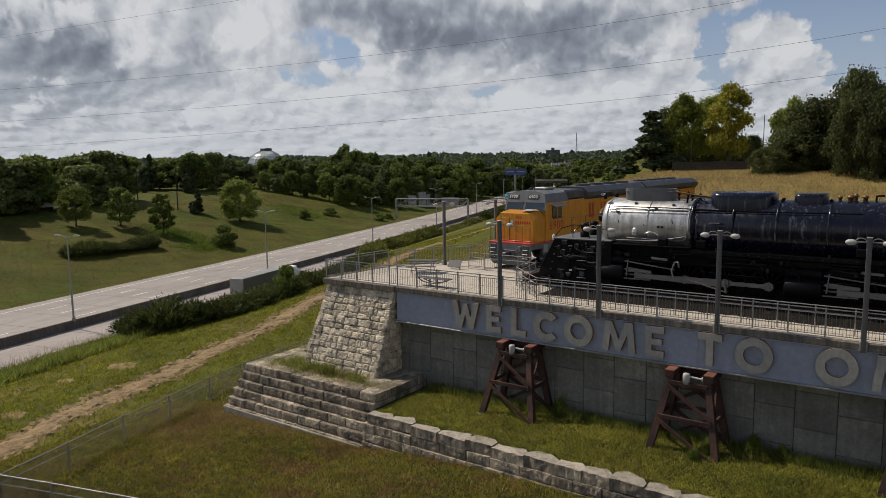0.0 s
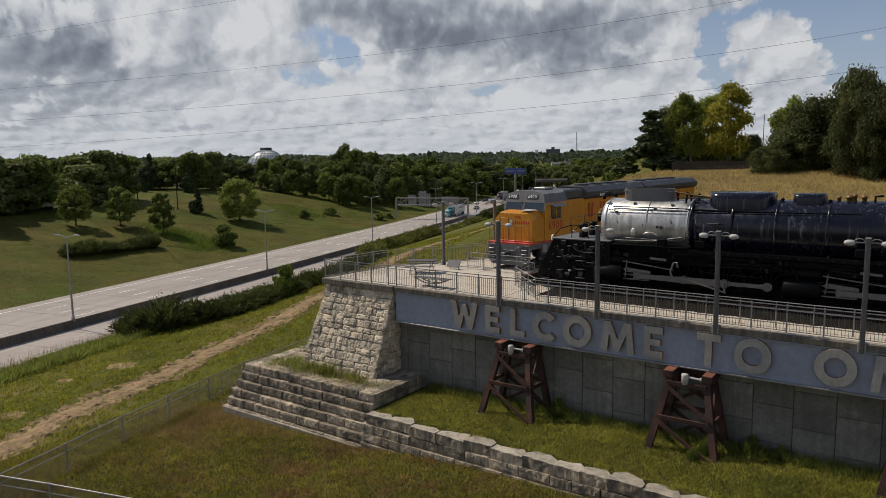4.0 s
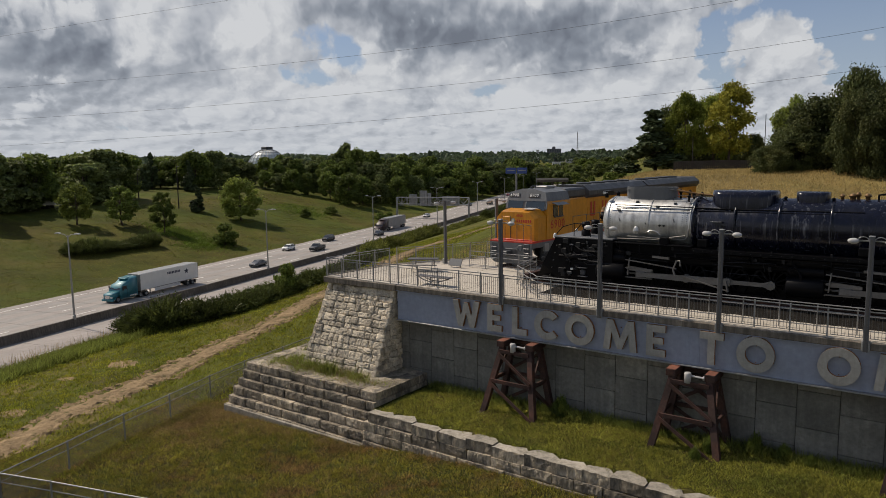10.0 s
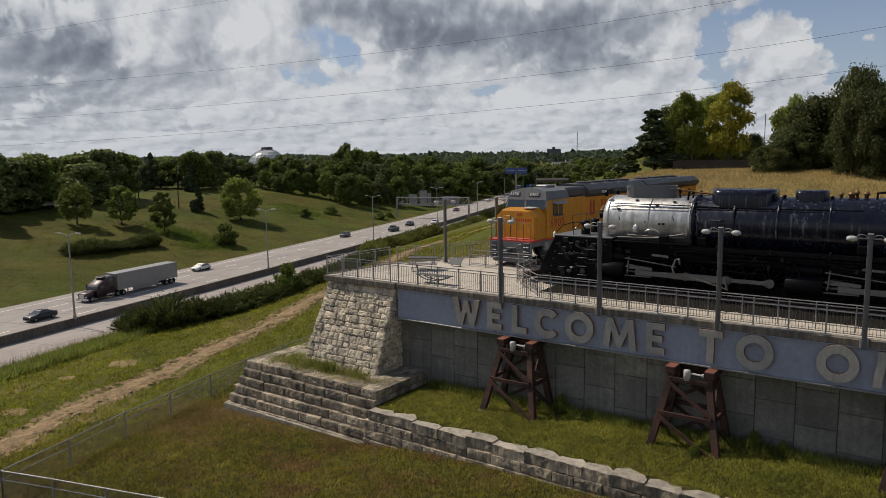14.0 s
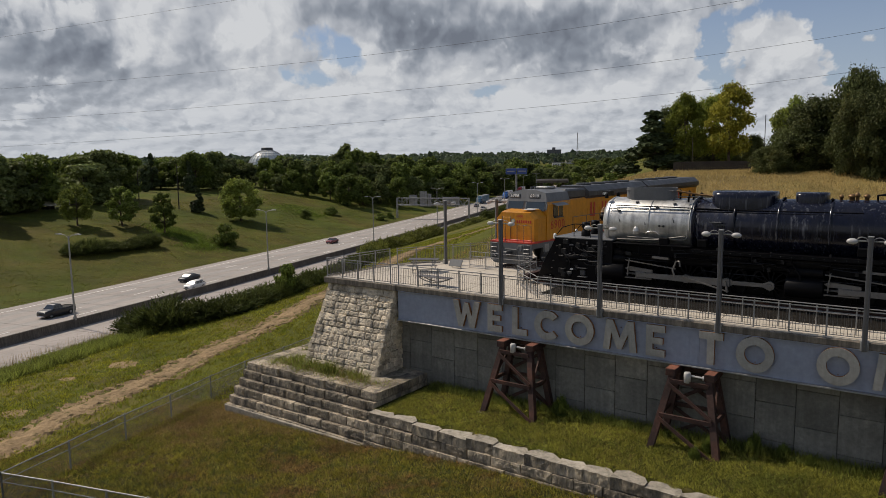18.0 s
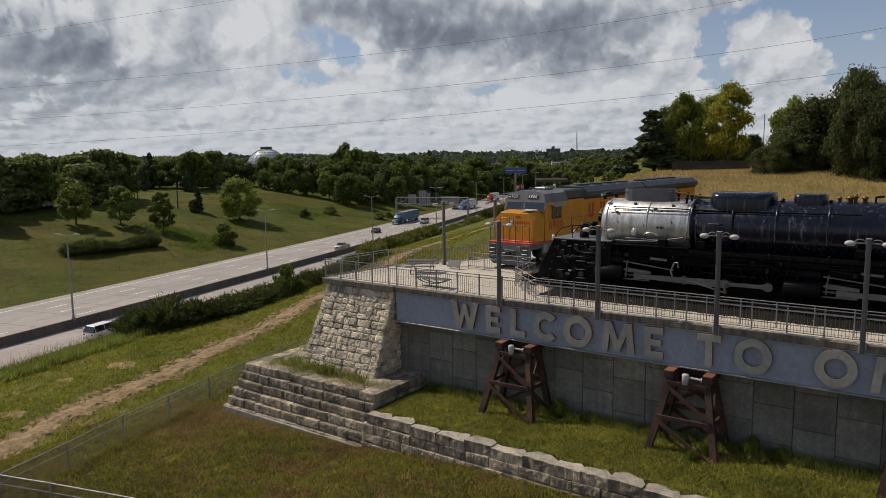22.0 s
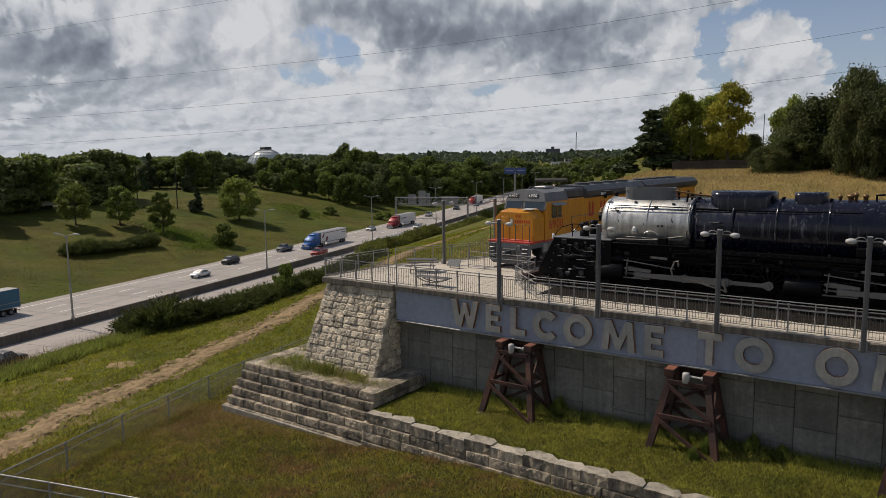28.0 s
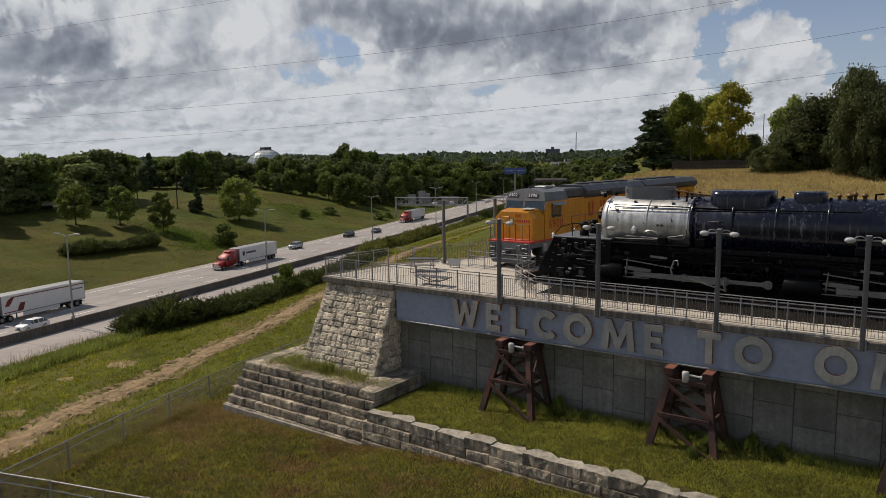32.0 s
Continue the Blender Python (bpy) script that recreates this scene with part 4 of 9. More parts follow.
def build_low_wall():
    """The low retaining wall that holds the terrace of grass."""
    p = tagged(new("low_stone_wall"), "low dry-laid wall of weathered quarry blocks with ragged top", "stone wall")
    blocks = block_set(M_BLOCK, range(60, 70), 12, 4, 0.12, 0.34, 0.05, 0.022)
    rnd = random.Random(5)
    ground = lambda x: float(ramp_line(x, [(-13, -7.05), (-10.5, -6.7), (-8.5, -6.5), (-1.5, -6.42), (6, -5.9)]))
    for t in range(4):
        z0 = -7.62 + t * 0.46
        x = -12.74
        while x < 4.9:
            e = x + (rnd.uniform(0.9, 1.7) if x > -12.7 else (1.4, 0.75)[t % 2])
            if z0 + 0.46 > ground(x) - 0.1:
                ob = new("block", blocks[rnd.randrange(10)])
                ob.parent = p
                ob.matrix_basis = frame_matrix((x, -4.98 + t * 0.075 + rnd.uniform(-0.03, 0.03), z0 + rnd.uniform(-0.015, 0.015)), ((e - x) * 0.985, 0, 0), (0, 0.75, 0), (0, 0, 0.445))
            x = e
    # the top course: slabs whose broken backs run into the grass
    x = -12.5
    while x < 4.9:
        w = rnd.uniform(1.15, 1.75)
        k = 7
        front = [(w * i / (k - 1), rnd.uniform(-0.03, 0.03)) for i in range(k)]
        deep = rnd.uniform(0.7, 1.0)
        back = [(w, deep * rnd.uniform(0.3, 0.75)), (w * rnd.uniform(0.55, 0.9), deep * rnd.uniform(0.75, 1.1)), (w * rnd.uniform(0.15, 0.4), deep * rnd.uniform(0.6, 1.1)), (0.0, deep * rnd.uniform(0.35, 0.8))]
        out = front + back
        n = len(out)
        g = Geo()
        for h, grow, wob in ((0.0, 0.0, 0.0), (0.16, 0.0, 0.02), (0.32, 0.0, 0.02), (0.46, 0.0, 0.01), (0.472, 0.006, 0.002)):
            for i, (px, py) in enumerate(out):
                fr = i < k
                g.v.append((w / 2 + (px - w / 2) * (0.985 - max(grow, 0) * 0.4), py + ((grow + rnd.uniform(-wob, wob)) if fr else -max(grow, 0)), h + (rnd.uniform(-0.006, 0.006) if h > 0.4 else 0)))
        for j in range(4):
            g.f += [(j * n + i, j * n + (i + 1) % n, (j + 1) * n + (i + 1) % n, (j + 1) * n + i) for i in range(n)]
        g.f += [tuple(range(n))[::-1], tuple(range(4 * n, 5 * n))]
        me = g.mesh("cap_stone")
        me.materials.append(M_BLOCK)
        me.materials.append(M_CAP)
        # the broken upper face is paler: sunlight on it is put into the colour
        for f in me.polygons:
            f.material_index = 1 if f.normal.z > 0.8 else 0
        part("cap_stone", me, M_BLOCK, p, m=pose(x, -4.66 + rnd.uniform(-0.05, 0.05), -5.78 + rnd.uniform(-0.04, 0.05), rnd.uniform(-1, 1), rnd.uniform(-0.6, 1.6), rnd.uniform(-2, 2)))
        x += w * 0.985


build_ground()
median_road()
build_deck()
build_wall()
build_girder()
build_letters()
build_pier()
build_ledge()
build_low_wall()



# ---- plants ----
def leaf_quads(rng, centres, normals, size, flat=0.5):
    """Small bent quads at the centres, roughly facing their normals."""
    n = len(centres)
    a = rng.normal(size=(n, 3)) + normals * flat
    a /= np.linalg.norm(a, axis=1)[:, None]
    t = np.cross(a, rng.normal(size=(n, 3)))
    t /= np.linalg.norm(t, axis=1)[:, None]
    b = np.cross(a, t)
    s = (size * rng.uniform(0.55, 1.35, n))[:, None]
    k = rng.uniform(0.55, 1.0, n)[:, None]
    bend = a * s * 0.22
    return np.stack([centres - t * s, centres - b * s * k + bend, centres + t * s, centres + b * s * k + bend], 1)


def crown_mesh(seed, height, width, bottom, n, leaf, lobes=26, conic=0.0, ragged=0.28, puff=1.0):
    """A crown of many leaves on uneven lobes, from the height bottom up to height."""
    rng = np.random.default_rng(seed)
    ch = height - bottom
    cs, rs = [], []
    for i in range(lobes):
        f = rng.uniform(0.05, 0.97)
        prof = math.sin(math.pi * min(1, 0.16 + 0.84 * f)) ** 0.6 if not conic else (1 - f) ** 0.9
        r = width / 2 * prof * math.sqrt(rng.uniform(0.15, 1.0)) * 0.86
        w = rng.uniform(0, 2 * math.pi)
        cs.append((r * math.cos(w), r * math.sin(w), bottom + ch * f * 0.92))
        rs.append(puff * width * rng.uniform(0.10, 0.21) * (1 - 0.55 * f if conic else 1))
    cs, rs = np.array(cs), np.array(rs)
    k = rng.choice(lobes, n, p=rs ** 2 / (rs ** 2).sum())
    d = rng.normal(size=(n, 3))
    d /= np.linalg.norm(d, axis=1)[:, None]
    d[:, 2] *= 0.8
    rad = rs[k] * (1 - ragged * rng.random(n) ** 0.6 + 0.30 * (rng.random(n) ** 4))
    P = cs[k] + d * rad[:, None]
    P[:, 2] = np.clip(P[:, 2], bottom * 0.8, None)
    me = quads_mesh("crown", leaf_quads(rng, P, d + np.array([[0, 0, 0.35]]), leaf, 1.5))
    return me, cs


def trunk_geo(seed, height, bottom, r, lobes):
    rnd = random.Random(seed)
    g = Geo()
    top = Vector((rnd.uniform(-0.2, 0.2), rnd.uniform(-0.2, 0.2), bottom + (height - bottom) * 0.55))
    mid = Vector((top.x * 0.3 + rnd.uniform(-0.1, 0.1), top.y * 0.3, bottom))
    g.rod((0, 0, -0.4), (0, 0, 0.25), r * 1.5, r * 1.05, 9)
    g.rod((0, 0, 0.2), mid, r * 1.05, r * 0.8, 9)
    g.rod(mid, top, r * 0.8, r * 0.35, 8)
    for c in lobes[:12]:
        f = rnd.uniform(0.1, 0.8)
        s = mid.lerp(top, f)
        e = Vector(c)
        h = s.lerp(e, 0.5) + Vector((0, 0, -0.08 * (e - s).length))
        g.rod(s, h, r * 0.32, r * 0.2, 5)
        g.rod(h, e, r * 0.2, r * 0.05, 5)
    return g


TREES = {}


def make_tree(key, label, height, width, bottom, n, leaf, leafmat, seed, **kw):
    """Build a kind of tree once; later ones are copies."""
    t = thing("tree", label, "tree", "trees")
    me, lobes = crown_mesh(seed, height, width, bottom, n, leaf, **kw)
    me.materials.append(leafmat)
    part("trunk", trunk_geo(seed, height, bottom, height * 0.02, lobes), M_BARK, t, shade=True)
    part("crown", me, leafmat, t)
    TREES[key] = [t, height, width, False]


def plant(key, x, y, height, width=None, turn=0.0, sink=0.1, label=""):
    t, h0, w0, used = TREES[key]
    s = height / h0
    w = s if width is None else width / w0
    m = Matrix.LocRotScale((x, y, float(low_lawn(x, y)) - sink), Euler((0, 0, radians(turn))), (w, w, s))
    if used:
        ob = copy_thing(t, Matrix.Identity(4))
        ob.matrix_basis = m
    else:
        ob = t
        t.matrix_basis = m
        TREES[key][3] = True
    if label:
        tagged(ob, label)
    return ob


def build_trees():
    oak = "broad green deciduous tree on the grassy bank"
    make_tree("oak", oak, 12, 12, 1.2, 11000, 0.24, L_LIGHT, 3, lobes=90, ragged=0.8, puff=0.76)
    make_tree("oak2", oak, 12, 10, 1.6, 4200, 0.42, L_OAK, 9, lobes=28)
    make_tree("dark", "dark-green tree at the edge of the wood", 15, 11, 0.8, 5200, 0.44, L_DARK, 21, lobes=44, ragged=0.4)
    make_tree("dark2", "tall dark-green tree in the wood", 16, 10, 0.8, 5000, 0.44, L_DARK, 33, lobes=40, ragged=0.4)
    make_tree("mid", "spreading green tree in the wood", 14, 12, 0.8, 5200, 0.44, L_OAK, 41, lobes=44, ragged=0.4)
    make_tree("light", "young pale-green tree with loose crown", 9.5, 8, 1.6, 6500, 0.20, L_LIGHT, 55, lobes=70, ragged=0.85, puff=0.72)
    make_tree("light2", "young green tree with loose crown", 9.5, 7, 1.3, 6500, 0.20, L_OAK, 57, lobes=70, ragged=0.85, puff=0.72)
    make_tree("conifer", "dark conical conifer on the bank", 8, 4.6, 0.4, 2600, 0.30, L_PINE, 61, lobes=40, conic=1)
    make_tree("bush", "rounded green bush on the bank", 4.5, 5.5, 0.1, 3200, 0.22, L_OAK, 71, lobes=30, ragged=0.5)
    # by the bank beyond the highway: x, y, height, width
    for k, x, y, h, w, t in (("light", -143.9, 47.1, 9.8, 8.0, 0), ("light2", -142.3, 56.4, 9.6, 8.4, 70), ("light2", -134.3, 61.8, 10.0, 6.4, 200), ("oak", -143.1, 90.0, 11.8, 12.0, 0),
                             ("conifer", -154.6, 85.1, 7.2, 5.0, 0), ("bush", -120.2, 67.7, 4.8, 5.8, 0), ("bush", -143.9, 113.9, 2.6, 3.6, 90), ("bush", -147.4, 127.9, 2.4, 5.0, 40),
                             ("bush", -138.5, 141.0, 2.2, 4.0, 10), ("bush", -140.5, 148.0, 2.0, 3.6, 140)):
        plant(k, x, y, h, w, t)
    rnd = random.Random(31)
    # the wood along the plateau's edge, row behind row
    keys = ["dark", "dark2", "mid", "oak2", "dark", "mid"]

    def spot(u, depth):
        """A place by its sideways share and depth in the camera's view, to fit that view."""
        a, b = depth * 1.008, depth * u
        return 10.5 - 0.583 * a + 0.81 * b, -29.7 + 0.803 * a + 0.587 * b
    row = [(-0.66, 205, 11), (-0.63, 222, 12.5), (-0.60, 212, 12), (-0.575, 230, 13.5), (-0.55, 236, 13), (-0.52, 232, 13.5), (-0.495, 240, 14), (-0.47, 236, 14), (-0.445, 246, 13), (-0.42, 240, 10),
           (-0.40, 250, 13.5), (-0.375, 244, 14), (-0.35, 240, 15.2), (-0.325, 250, 14), (-0.30, 262, 11.5), (-0.28, 268, 11.5)]
    for u, d, h in row:
        x, y = spot(u, d)
        plant(rnd.choice(keys), x, y, h * rnd.uniform(0.82, 0.95), h * rnd.uniform(0.78, 0.95), rnd.uniform(0, 360))
        x, y = spot(u + rnd.uniform(-0.015, 0.015), d + 26)
        plant(rnd.choice(keys), x, y, h * rnd.uniform(0.78, 0.9), h * rnd.uniform(0.7, 0.9), rnd.uniform(0, 360))
    for u, d, h in ((-0.412, 238, 13), (-0.36, 232, 11), (-0.425, 226, 8)):
        x, y = spot(u, d)
        plant("conifer", x, y, h, h * 0.5, rnd.uniform(0, 360))
    plant("light", *spot(-0.585, 210), 13, 12, 30)
    # the wood's near corner
    for x, y, h, w in ((-160, 38, 13.5, 12), (-163, 43.5, 13, 11), (-164.5, 48, 12.5, 11), (-170, 51.5, 13, 10), (-172, 63.5, 14, 13), (-175, 70, 14, 13), (-180, 77.5, 13, 12), (-172, 40, 14, 13), (-150, 30, 13, 12)):
        plant(rnd.choice(keys[:3]), x, y, h, w, rnd.uniform(0, 360))
    front = [(-0.255, 262), (-0.235, 256), (-0.215, 252), (-0.19, 252), (-0.165, 250), (-0.14, 250), (-0.115, 256), (-0.09, 262), (-0.065, 268), (-0.04, 282), (-0.015, 296), (0.01, 312), (0.035, 330), (0.06, 352), (0.082, 385)]
    for u, d in front:
        for k, (dd, hh) in enumerate(((0, 13.0), (20, 16.5), (46, 18.5))):
            x, y = spot(u + rnd.uniform(-0.008, 0.008) + 0.008 * k, d + dd + rnd.uniform(-4, 4))
            h = hh * rnd.uniform(0.78, 0.95) * (1 + 0.0011 * (d - 250)) * (0.78 if u < -0.185 else 1.0) * (0.95 if -0.28 < u < -0.205 else 1.0)
            plant(rnd.choice(keys), x, y, h, h * rnd.uniform(0.7, 0.92), rnd.uniform(0, 360), 0.3)
    plant("dark2", *spot(-0.136, 300), 20.5, 10, 50)
    for u, d, h in ((0.105, 420, 12), (0.12, 440, 17), (0.135, 430, 14), (0.15, 470, 13), (0.165, 460, 11), (0.10, 520, 16), (0.175, 420, 9), (0.19, 480, 11), (0.205, 520, 12), (0.22, 430, 9), (0.235, 380, 6), (0.20, 350, 6), (0.155, 300, 5), (0.21, 260, 4.5), (0.235, 215, 4.5), (0.25, 180, 4)):
        x, y = spot(u, d)
        plant(rnd.choice(keys), x, y, h, h * 0.9, rnd.uniform(0, 360), 0.3)
    for k in range(18):
        u = 0.10 + 0.0098 * k
        x, y = spot(u, 440 + 14 * (k * 7 % 9))
        h = rnd.uniform(7.5, 10.5) * (1.15 if u < 0.15 else 0.9)
        plant(rnd.choice(keys), x, y, h, h * 1.15, rnd.uniform(0, 360), 0.3)
    for k in range(34):
        u = 0.088 + 0.0056 * k
        x, y = spot(u, 600 + 45 * (k * 5 % 7))
        plant(rnd.choice(keys), x, y, rnd.uniform(9, 13), rnd.uniform(11, 15), rnd.uniform(0, 360), 0.3)
    # trees on the hill behind the engines
    make_tree("hill_a", "tall green tree on the hilltop", 13, 10, 1.8, 15000, 0.17, L_HILL, 81, lobes=90, ragged=0.75, puff=0.8)
    make_tree("hill_y", "tall tree with yellowing leaves on the hilltop", 13, 9, 2.0, 13000, 0.17, L_YELL, 85, lobes=90, ragged=0.75, puff=0.78)
    make_tree("hill_d", "dense dark tree with branches to the ground", 10, 11, 0.2, 24000, 0.15, L_HILLD, 91, lobes=130, ragged=0.7, puff=0.8)
    make_tree("hill_c", "tall dark conifer on the hilltop", 11, 6, 0.4, 7000, 0.24, L_PINE, 95, lobes=60, conic=1)
    make_tree("hill_l", "tree with pale green leaves on the hillside", 10, 8, 0.8, 9000, 0.18, L_LIGHT, 97, lobes=40, ragged=0.45)
    # hill_d rows at depth 118 to 120: added to stand for shade under trees
    for k, u, d, h, w, t in (("hill_c", 0.298, 104, 10.0, 10.0, 0), ("hill_d", 0.315, 120, 4.6, 9, 10), ("hill_d", 0.355, 120, 4.4, 9, 80), ("hill_d", 0.395, 119, 4.4, 9, 150), ("hill_d", 0.43, 118, 4.2, 8, 240), ("hill_d", 0.323, 110, 10.5, 6.7, 20), ("hill_a", 0.341, 104, 11.9, 7.0, 0), ("hill_a", 0.381, 111, 12.2, 7.5, 130), ("hill_y", 0.404, 100, 12.6, 7.6, 0),
                             ("hill_d", 0.440, 108, 5.3, 3.5, 0), ("hill_d", 0.464, 73, 3.3, 4.7, 60), ("hill_d", 0.501, 74, 5.5, 6.8, 140), ("hill_l", 0.490, 78, 8.7, 4.6, 0), ("hill_d", 0.532, 74, 8.4, 9.4, 200),
                             ("hill_d", 0.581, 72, 11.0, 6.6, 210), ("hill_d", 0.587, 65, 8.4, 6.3, 250), ("hill_d", 0.633, 62, 8.4, 6.0, 310), ("hill_d", 0.628, 72, 9.6, 7.0, 20), ("hill_d", 0.688, 66, 8.2, 6.4, 30)):
        x, y = spot(u, d)
        plant(k, x, y, h, w, t, 0.2)


def build_far_woods():
    """Treetops on the ridges up to the horizon, with haze put into their colour."""
    rng = np.random.default_rng(77)
    Q = []
    for depth, zt, size, n in ((330, 3.0, 3.0, 5000), (430, 4.0, 3.2, 6000), (620, 6.5, 4.5, 7000), (900, 8.0, 6, 7000), (1400, 11, 9, 8000), (2100, 20, 13, 9000)):
        u = rng.uniform(-1.0, 0.9, n)
        if depth < 500:
            u = u[u < -0.26]
        elif depth < 950:
            u = u[(u < 0.085) | (u > 0.3)]
        n = len(u)
        d = depth * rng.uniform(0.9, 1.12, n)
        x = 10.5 + d * (-0.588 + 0.81 * u)
        y = -29.7 + d * (0.81 + 0.587 * u)
        roll = np.sin(u * 23 + depth) * 0.25 + np.sin(u * 61 + depth * 0.3) * 0.18 + np.sin(u * 170 + depth) * 0.10
        z = -8 + (zt + 8) * (1 + 0.35 * roll) * rng.random(n) ** 0.45
        P = np.stack([x, y, z], 1)
        Q.append(leaf_quads(rng, P, np.array([[0.3, -0.5, 0.8]]), size * 0.55))
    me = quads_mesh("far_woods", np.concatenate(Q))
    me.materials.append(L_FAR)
    tagged(new("far_woods", me), "wooded ridges on the horizon with haze put into their colour", "woods", kind="stuff")


def blades(name, label, xy, h, w, material, seed, lean=0.35, base=low_lawn):
    rng = np.random.default_rng(seed)
    n = len(xy)
    z = base(xy[:, 0], xy[:, 1])
    p = np.stack([xy[:, 0], xy[:, 1], z - 0.02], 1)
    a = rng.uniform(0, 2 * np.pi, n)
    s = np.stack([np.cos(a), np.sin(a), 0 * a], 1)
    hh = (h * rng.uniform(0.5, 1.3, n))[:, None]
    tip = p + np.stack([rng.normal(size=n) * lean, rng.normal(size=n) * lean, np.ones(n)], 1) * hh
    ww = w * rng.uniform(0.6, 1.3, n)[:, None]
    P = np.stack([p - s * ww, p + s * ww, tip], 1)
    me = tris_mesh(name, P)
    me.materials.append(material)
    return tagged(new(name, me), label, "grass", kind="stuff")


def scatter(rng, x0, x1, y0, y1, n, clump=0.0, k=60):
    if not clump:
        return np.stack([rng.uniform(x0, x1, n), rng.uniform(y0, y1, n)], 1)
    c = np.stack([rng.uniform(x0, x1, k), rng.uniform(y0, y1, k)], 1)
    return c[rng.integers(0, k, n)] + rng.normal(size=(n, 2)) * clump


def tufts(rng, x0, x1, y0, y1, k, per, spread):
    """Grass in tufts: k roots with blades about them, so that dark gaps stay between."""
    c = np.stack([rng.uniform(x0, x1, k), rng.uniform(y0, y1, k)], 1)
    return np.repeat(c, per, 0) + rng.normal(size=(k * per, 2)) * spread


def build_grass():
    rng = np.random.default_rng(8)
    off = lambda q: q[~((q[:, 0] > -23.7) & (q[:, 0] < 5.0) & (q[:, 1] > -4.75))]
    blades("lawn_blades", "rough uncut lawn of short green blades", off(np.concatenate([scatter(rng, -31, 12, -17, -3.4, 70000), tufts(rng, -31, 12, -17, -3.4, 13000, 15, 0.09)])), 0.17, 0.012, L_GRASS, 1, 0.6)
    blades("lawn_straw", "dry straw-coloured tufts in the lawn", off(np.concatenate([tufts(rng, -31, 10, -17, -3.4, 1500, 12, 0.12), tufts(rng, -29, -19, -10, -3.8, 450, 14, 0.16), scatter(rng, -27, -20, -9, -3.8, 9000, 0.4, 70), scatter(rng, -29, -13, -5.8, -4.8, 9000, 0.35, 60)])), 0.22, 0.009, L_STRAW, 2, 0.7)
    blades("lawn_weeds", "broad-leaved green weeds scattered through the lawn", off(tufts(rng, -30, 12, -17, -4.9, 2600, 14, 0.12)), 0.15, 0.018, L_WEED, 14, 0.9)
    terr = lambda q: q[(q[:, 0] > -12.4) & (q[:, 1] > -3.98 + 0.16 * np.sin(q[:, 0] * 4.4) + 0.1 * np.sin(q[:, 0] * 9)) & (q[:, 1] < 0.5)]
    blades("terrace_blades", "lush green grass on the terrace below the wall", terr(np.concatenate([scatter(rng, -12.4, 12, -4.1, 0.5, 25000), tufts(rng, -12.4, 12, -4.2, 0.5, 4200, 18, 0.11)])), 0.145, 0.012, L_TERR, 3, 0.75)
    blades("terrace_straw", "dry seed heads among the terrace grass", terr(scatter(rng, -12.4, 12, -4.1, 0.5, 5000, 0.5, 70)), 0.24, 0.008, L_STRAW, 4, 0.6)
    fringe = scatter(rng, -12.2, 12, -0.3, 0.5, 9000)
    blades("wall_weeds", "tall weeds along the foot of the wall", fringe, 0.42, 0.018, L_WEED, 5, 0.5)
    d = rng.uniform(10.2, 17.5, 30000)
    y = rng.uniform(-14, 14, 30000)
    q = np.stack([median_x(y) + d, y], 1)
    q = q[np.sin(q[:, 0] * 1.7 + 2 * np.sin(q[:, 1] * 0.8)) + np.sin(q[:, 1] * 1.3) + rng.normal(size=len(q)) * 0.8 > -0.3]
    q = np.concatenate([q, *[c + rng.normal(size=(160, 2)) * (0.5, 0.9) for c in q[rng.integers(0, len(q), 45)]]])
    y = np.concatenate([rng.normal(6.0, 3.0, 3600), rng.normal(1.0, 2.0, 1200)])
    q = np.concatenate([q, np.stack([median_x(y) + rng.normal(12.2, 0.9, 4800), y], 1)])
    blades("roadside_weeds", "tall weeds and seeding grass beside the highway", q, 0.9, 0.045, L_WEED, 6, 0.5)
    d = rng.uniform(10.0, 12.5, 1300)
    y = rng.uniform(-14, 13, 1300)
    blades("roadside_straw", "straw-coloured seed stalks beside the highway", np.stack([median_x(y) + d, y], 1), 1.7, 0.03, L_STRAW, 7, 0.12)
    d = np.concatenate([rng.uniform(16, 44, 50000), np.repeat(rng.uniform(16, 44, 7000), 14) + rng.normal(size=98000) * 0.16])
    y = np.concatenate([rng.uniform(-16, 70, 50000), np.repeat(rng.uniform(-16, 70, 7000), 14) + rng.normal(size=98000) * 0.16])
    q = np.stack([median_x(y) + d, y], 1)
    t = np.abs(d - track_d(y)) > 1.0 + 1.4 * rng.random(len(d)) ** 0.8
    blades("bank_blades", "uneven grass on the bank above the highway", q[t], 0.20, 0.034, L_BANK, 9, 0.5)
    y = rng.uniform(-4, 190, 120000)
    d = -rng.uniform(21.5, 75, 120000)
    blades("far_bank_blades", "uneven mown grass on the far bank", np.stack([median_x(y) + d, y], 1), 0.11, 0.075, L_GREENB, 11, 1.1)
    lush = [c + rng.normal(size=(n, 2)) * r for c, r, n in (((-136.5, 64.0), (3.0, 2.0), 2600), ((-131.5, 65.0), (2.5, 2.6), 2200), ((-120.5, 62.5), (2.6, 3.0), 2200), ((-126.5, 64.5), (2.5, 2.0), 1500), ((-156.0, 121.5), (5.0, 4.0), 2600), ((-148.0, 119.0), (3.0, 4.0), 1500))]
    blades("lush_weeds", "patches of lush bright-green weeds on the far bank", np.concatenate(lush), 0.34, 0.08, L_LUSH, 31, 0.8)
    blades("pier_weeds", "straggling weeds and grass on the stone platform", np.concatenate([scatter(rng, -21.8, -13.4, -3.0, -1.7, 2600, 0.35, 26), scatter(rng, -22.2, -20.3, -2.6, 1.0, 900, 0.3, 12)]), 0.27, 0.014, L_WEED, 12, 0.7, lambda x, y: 0 * x - 4.68)
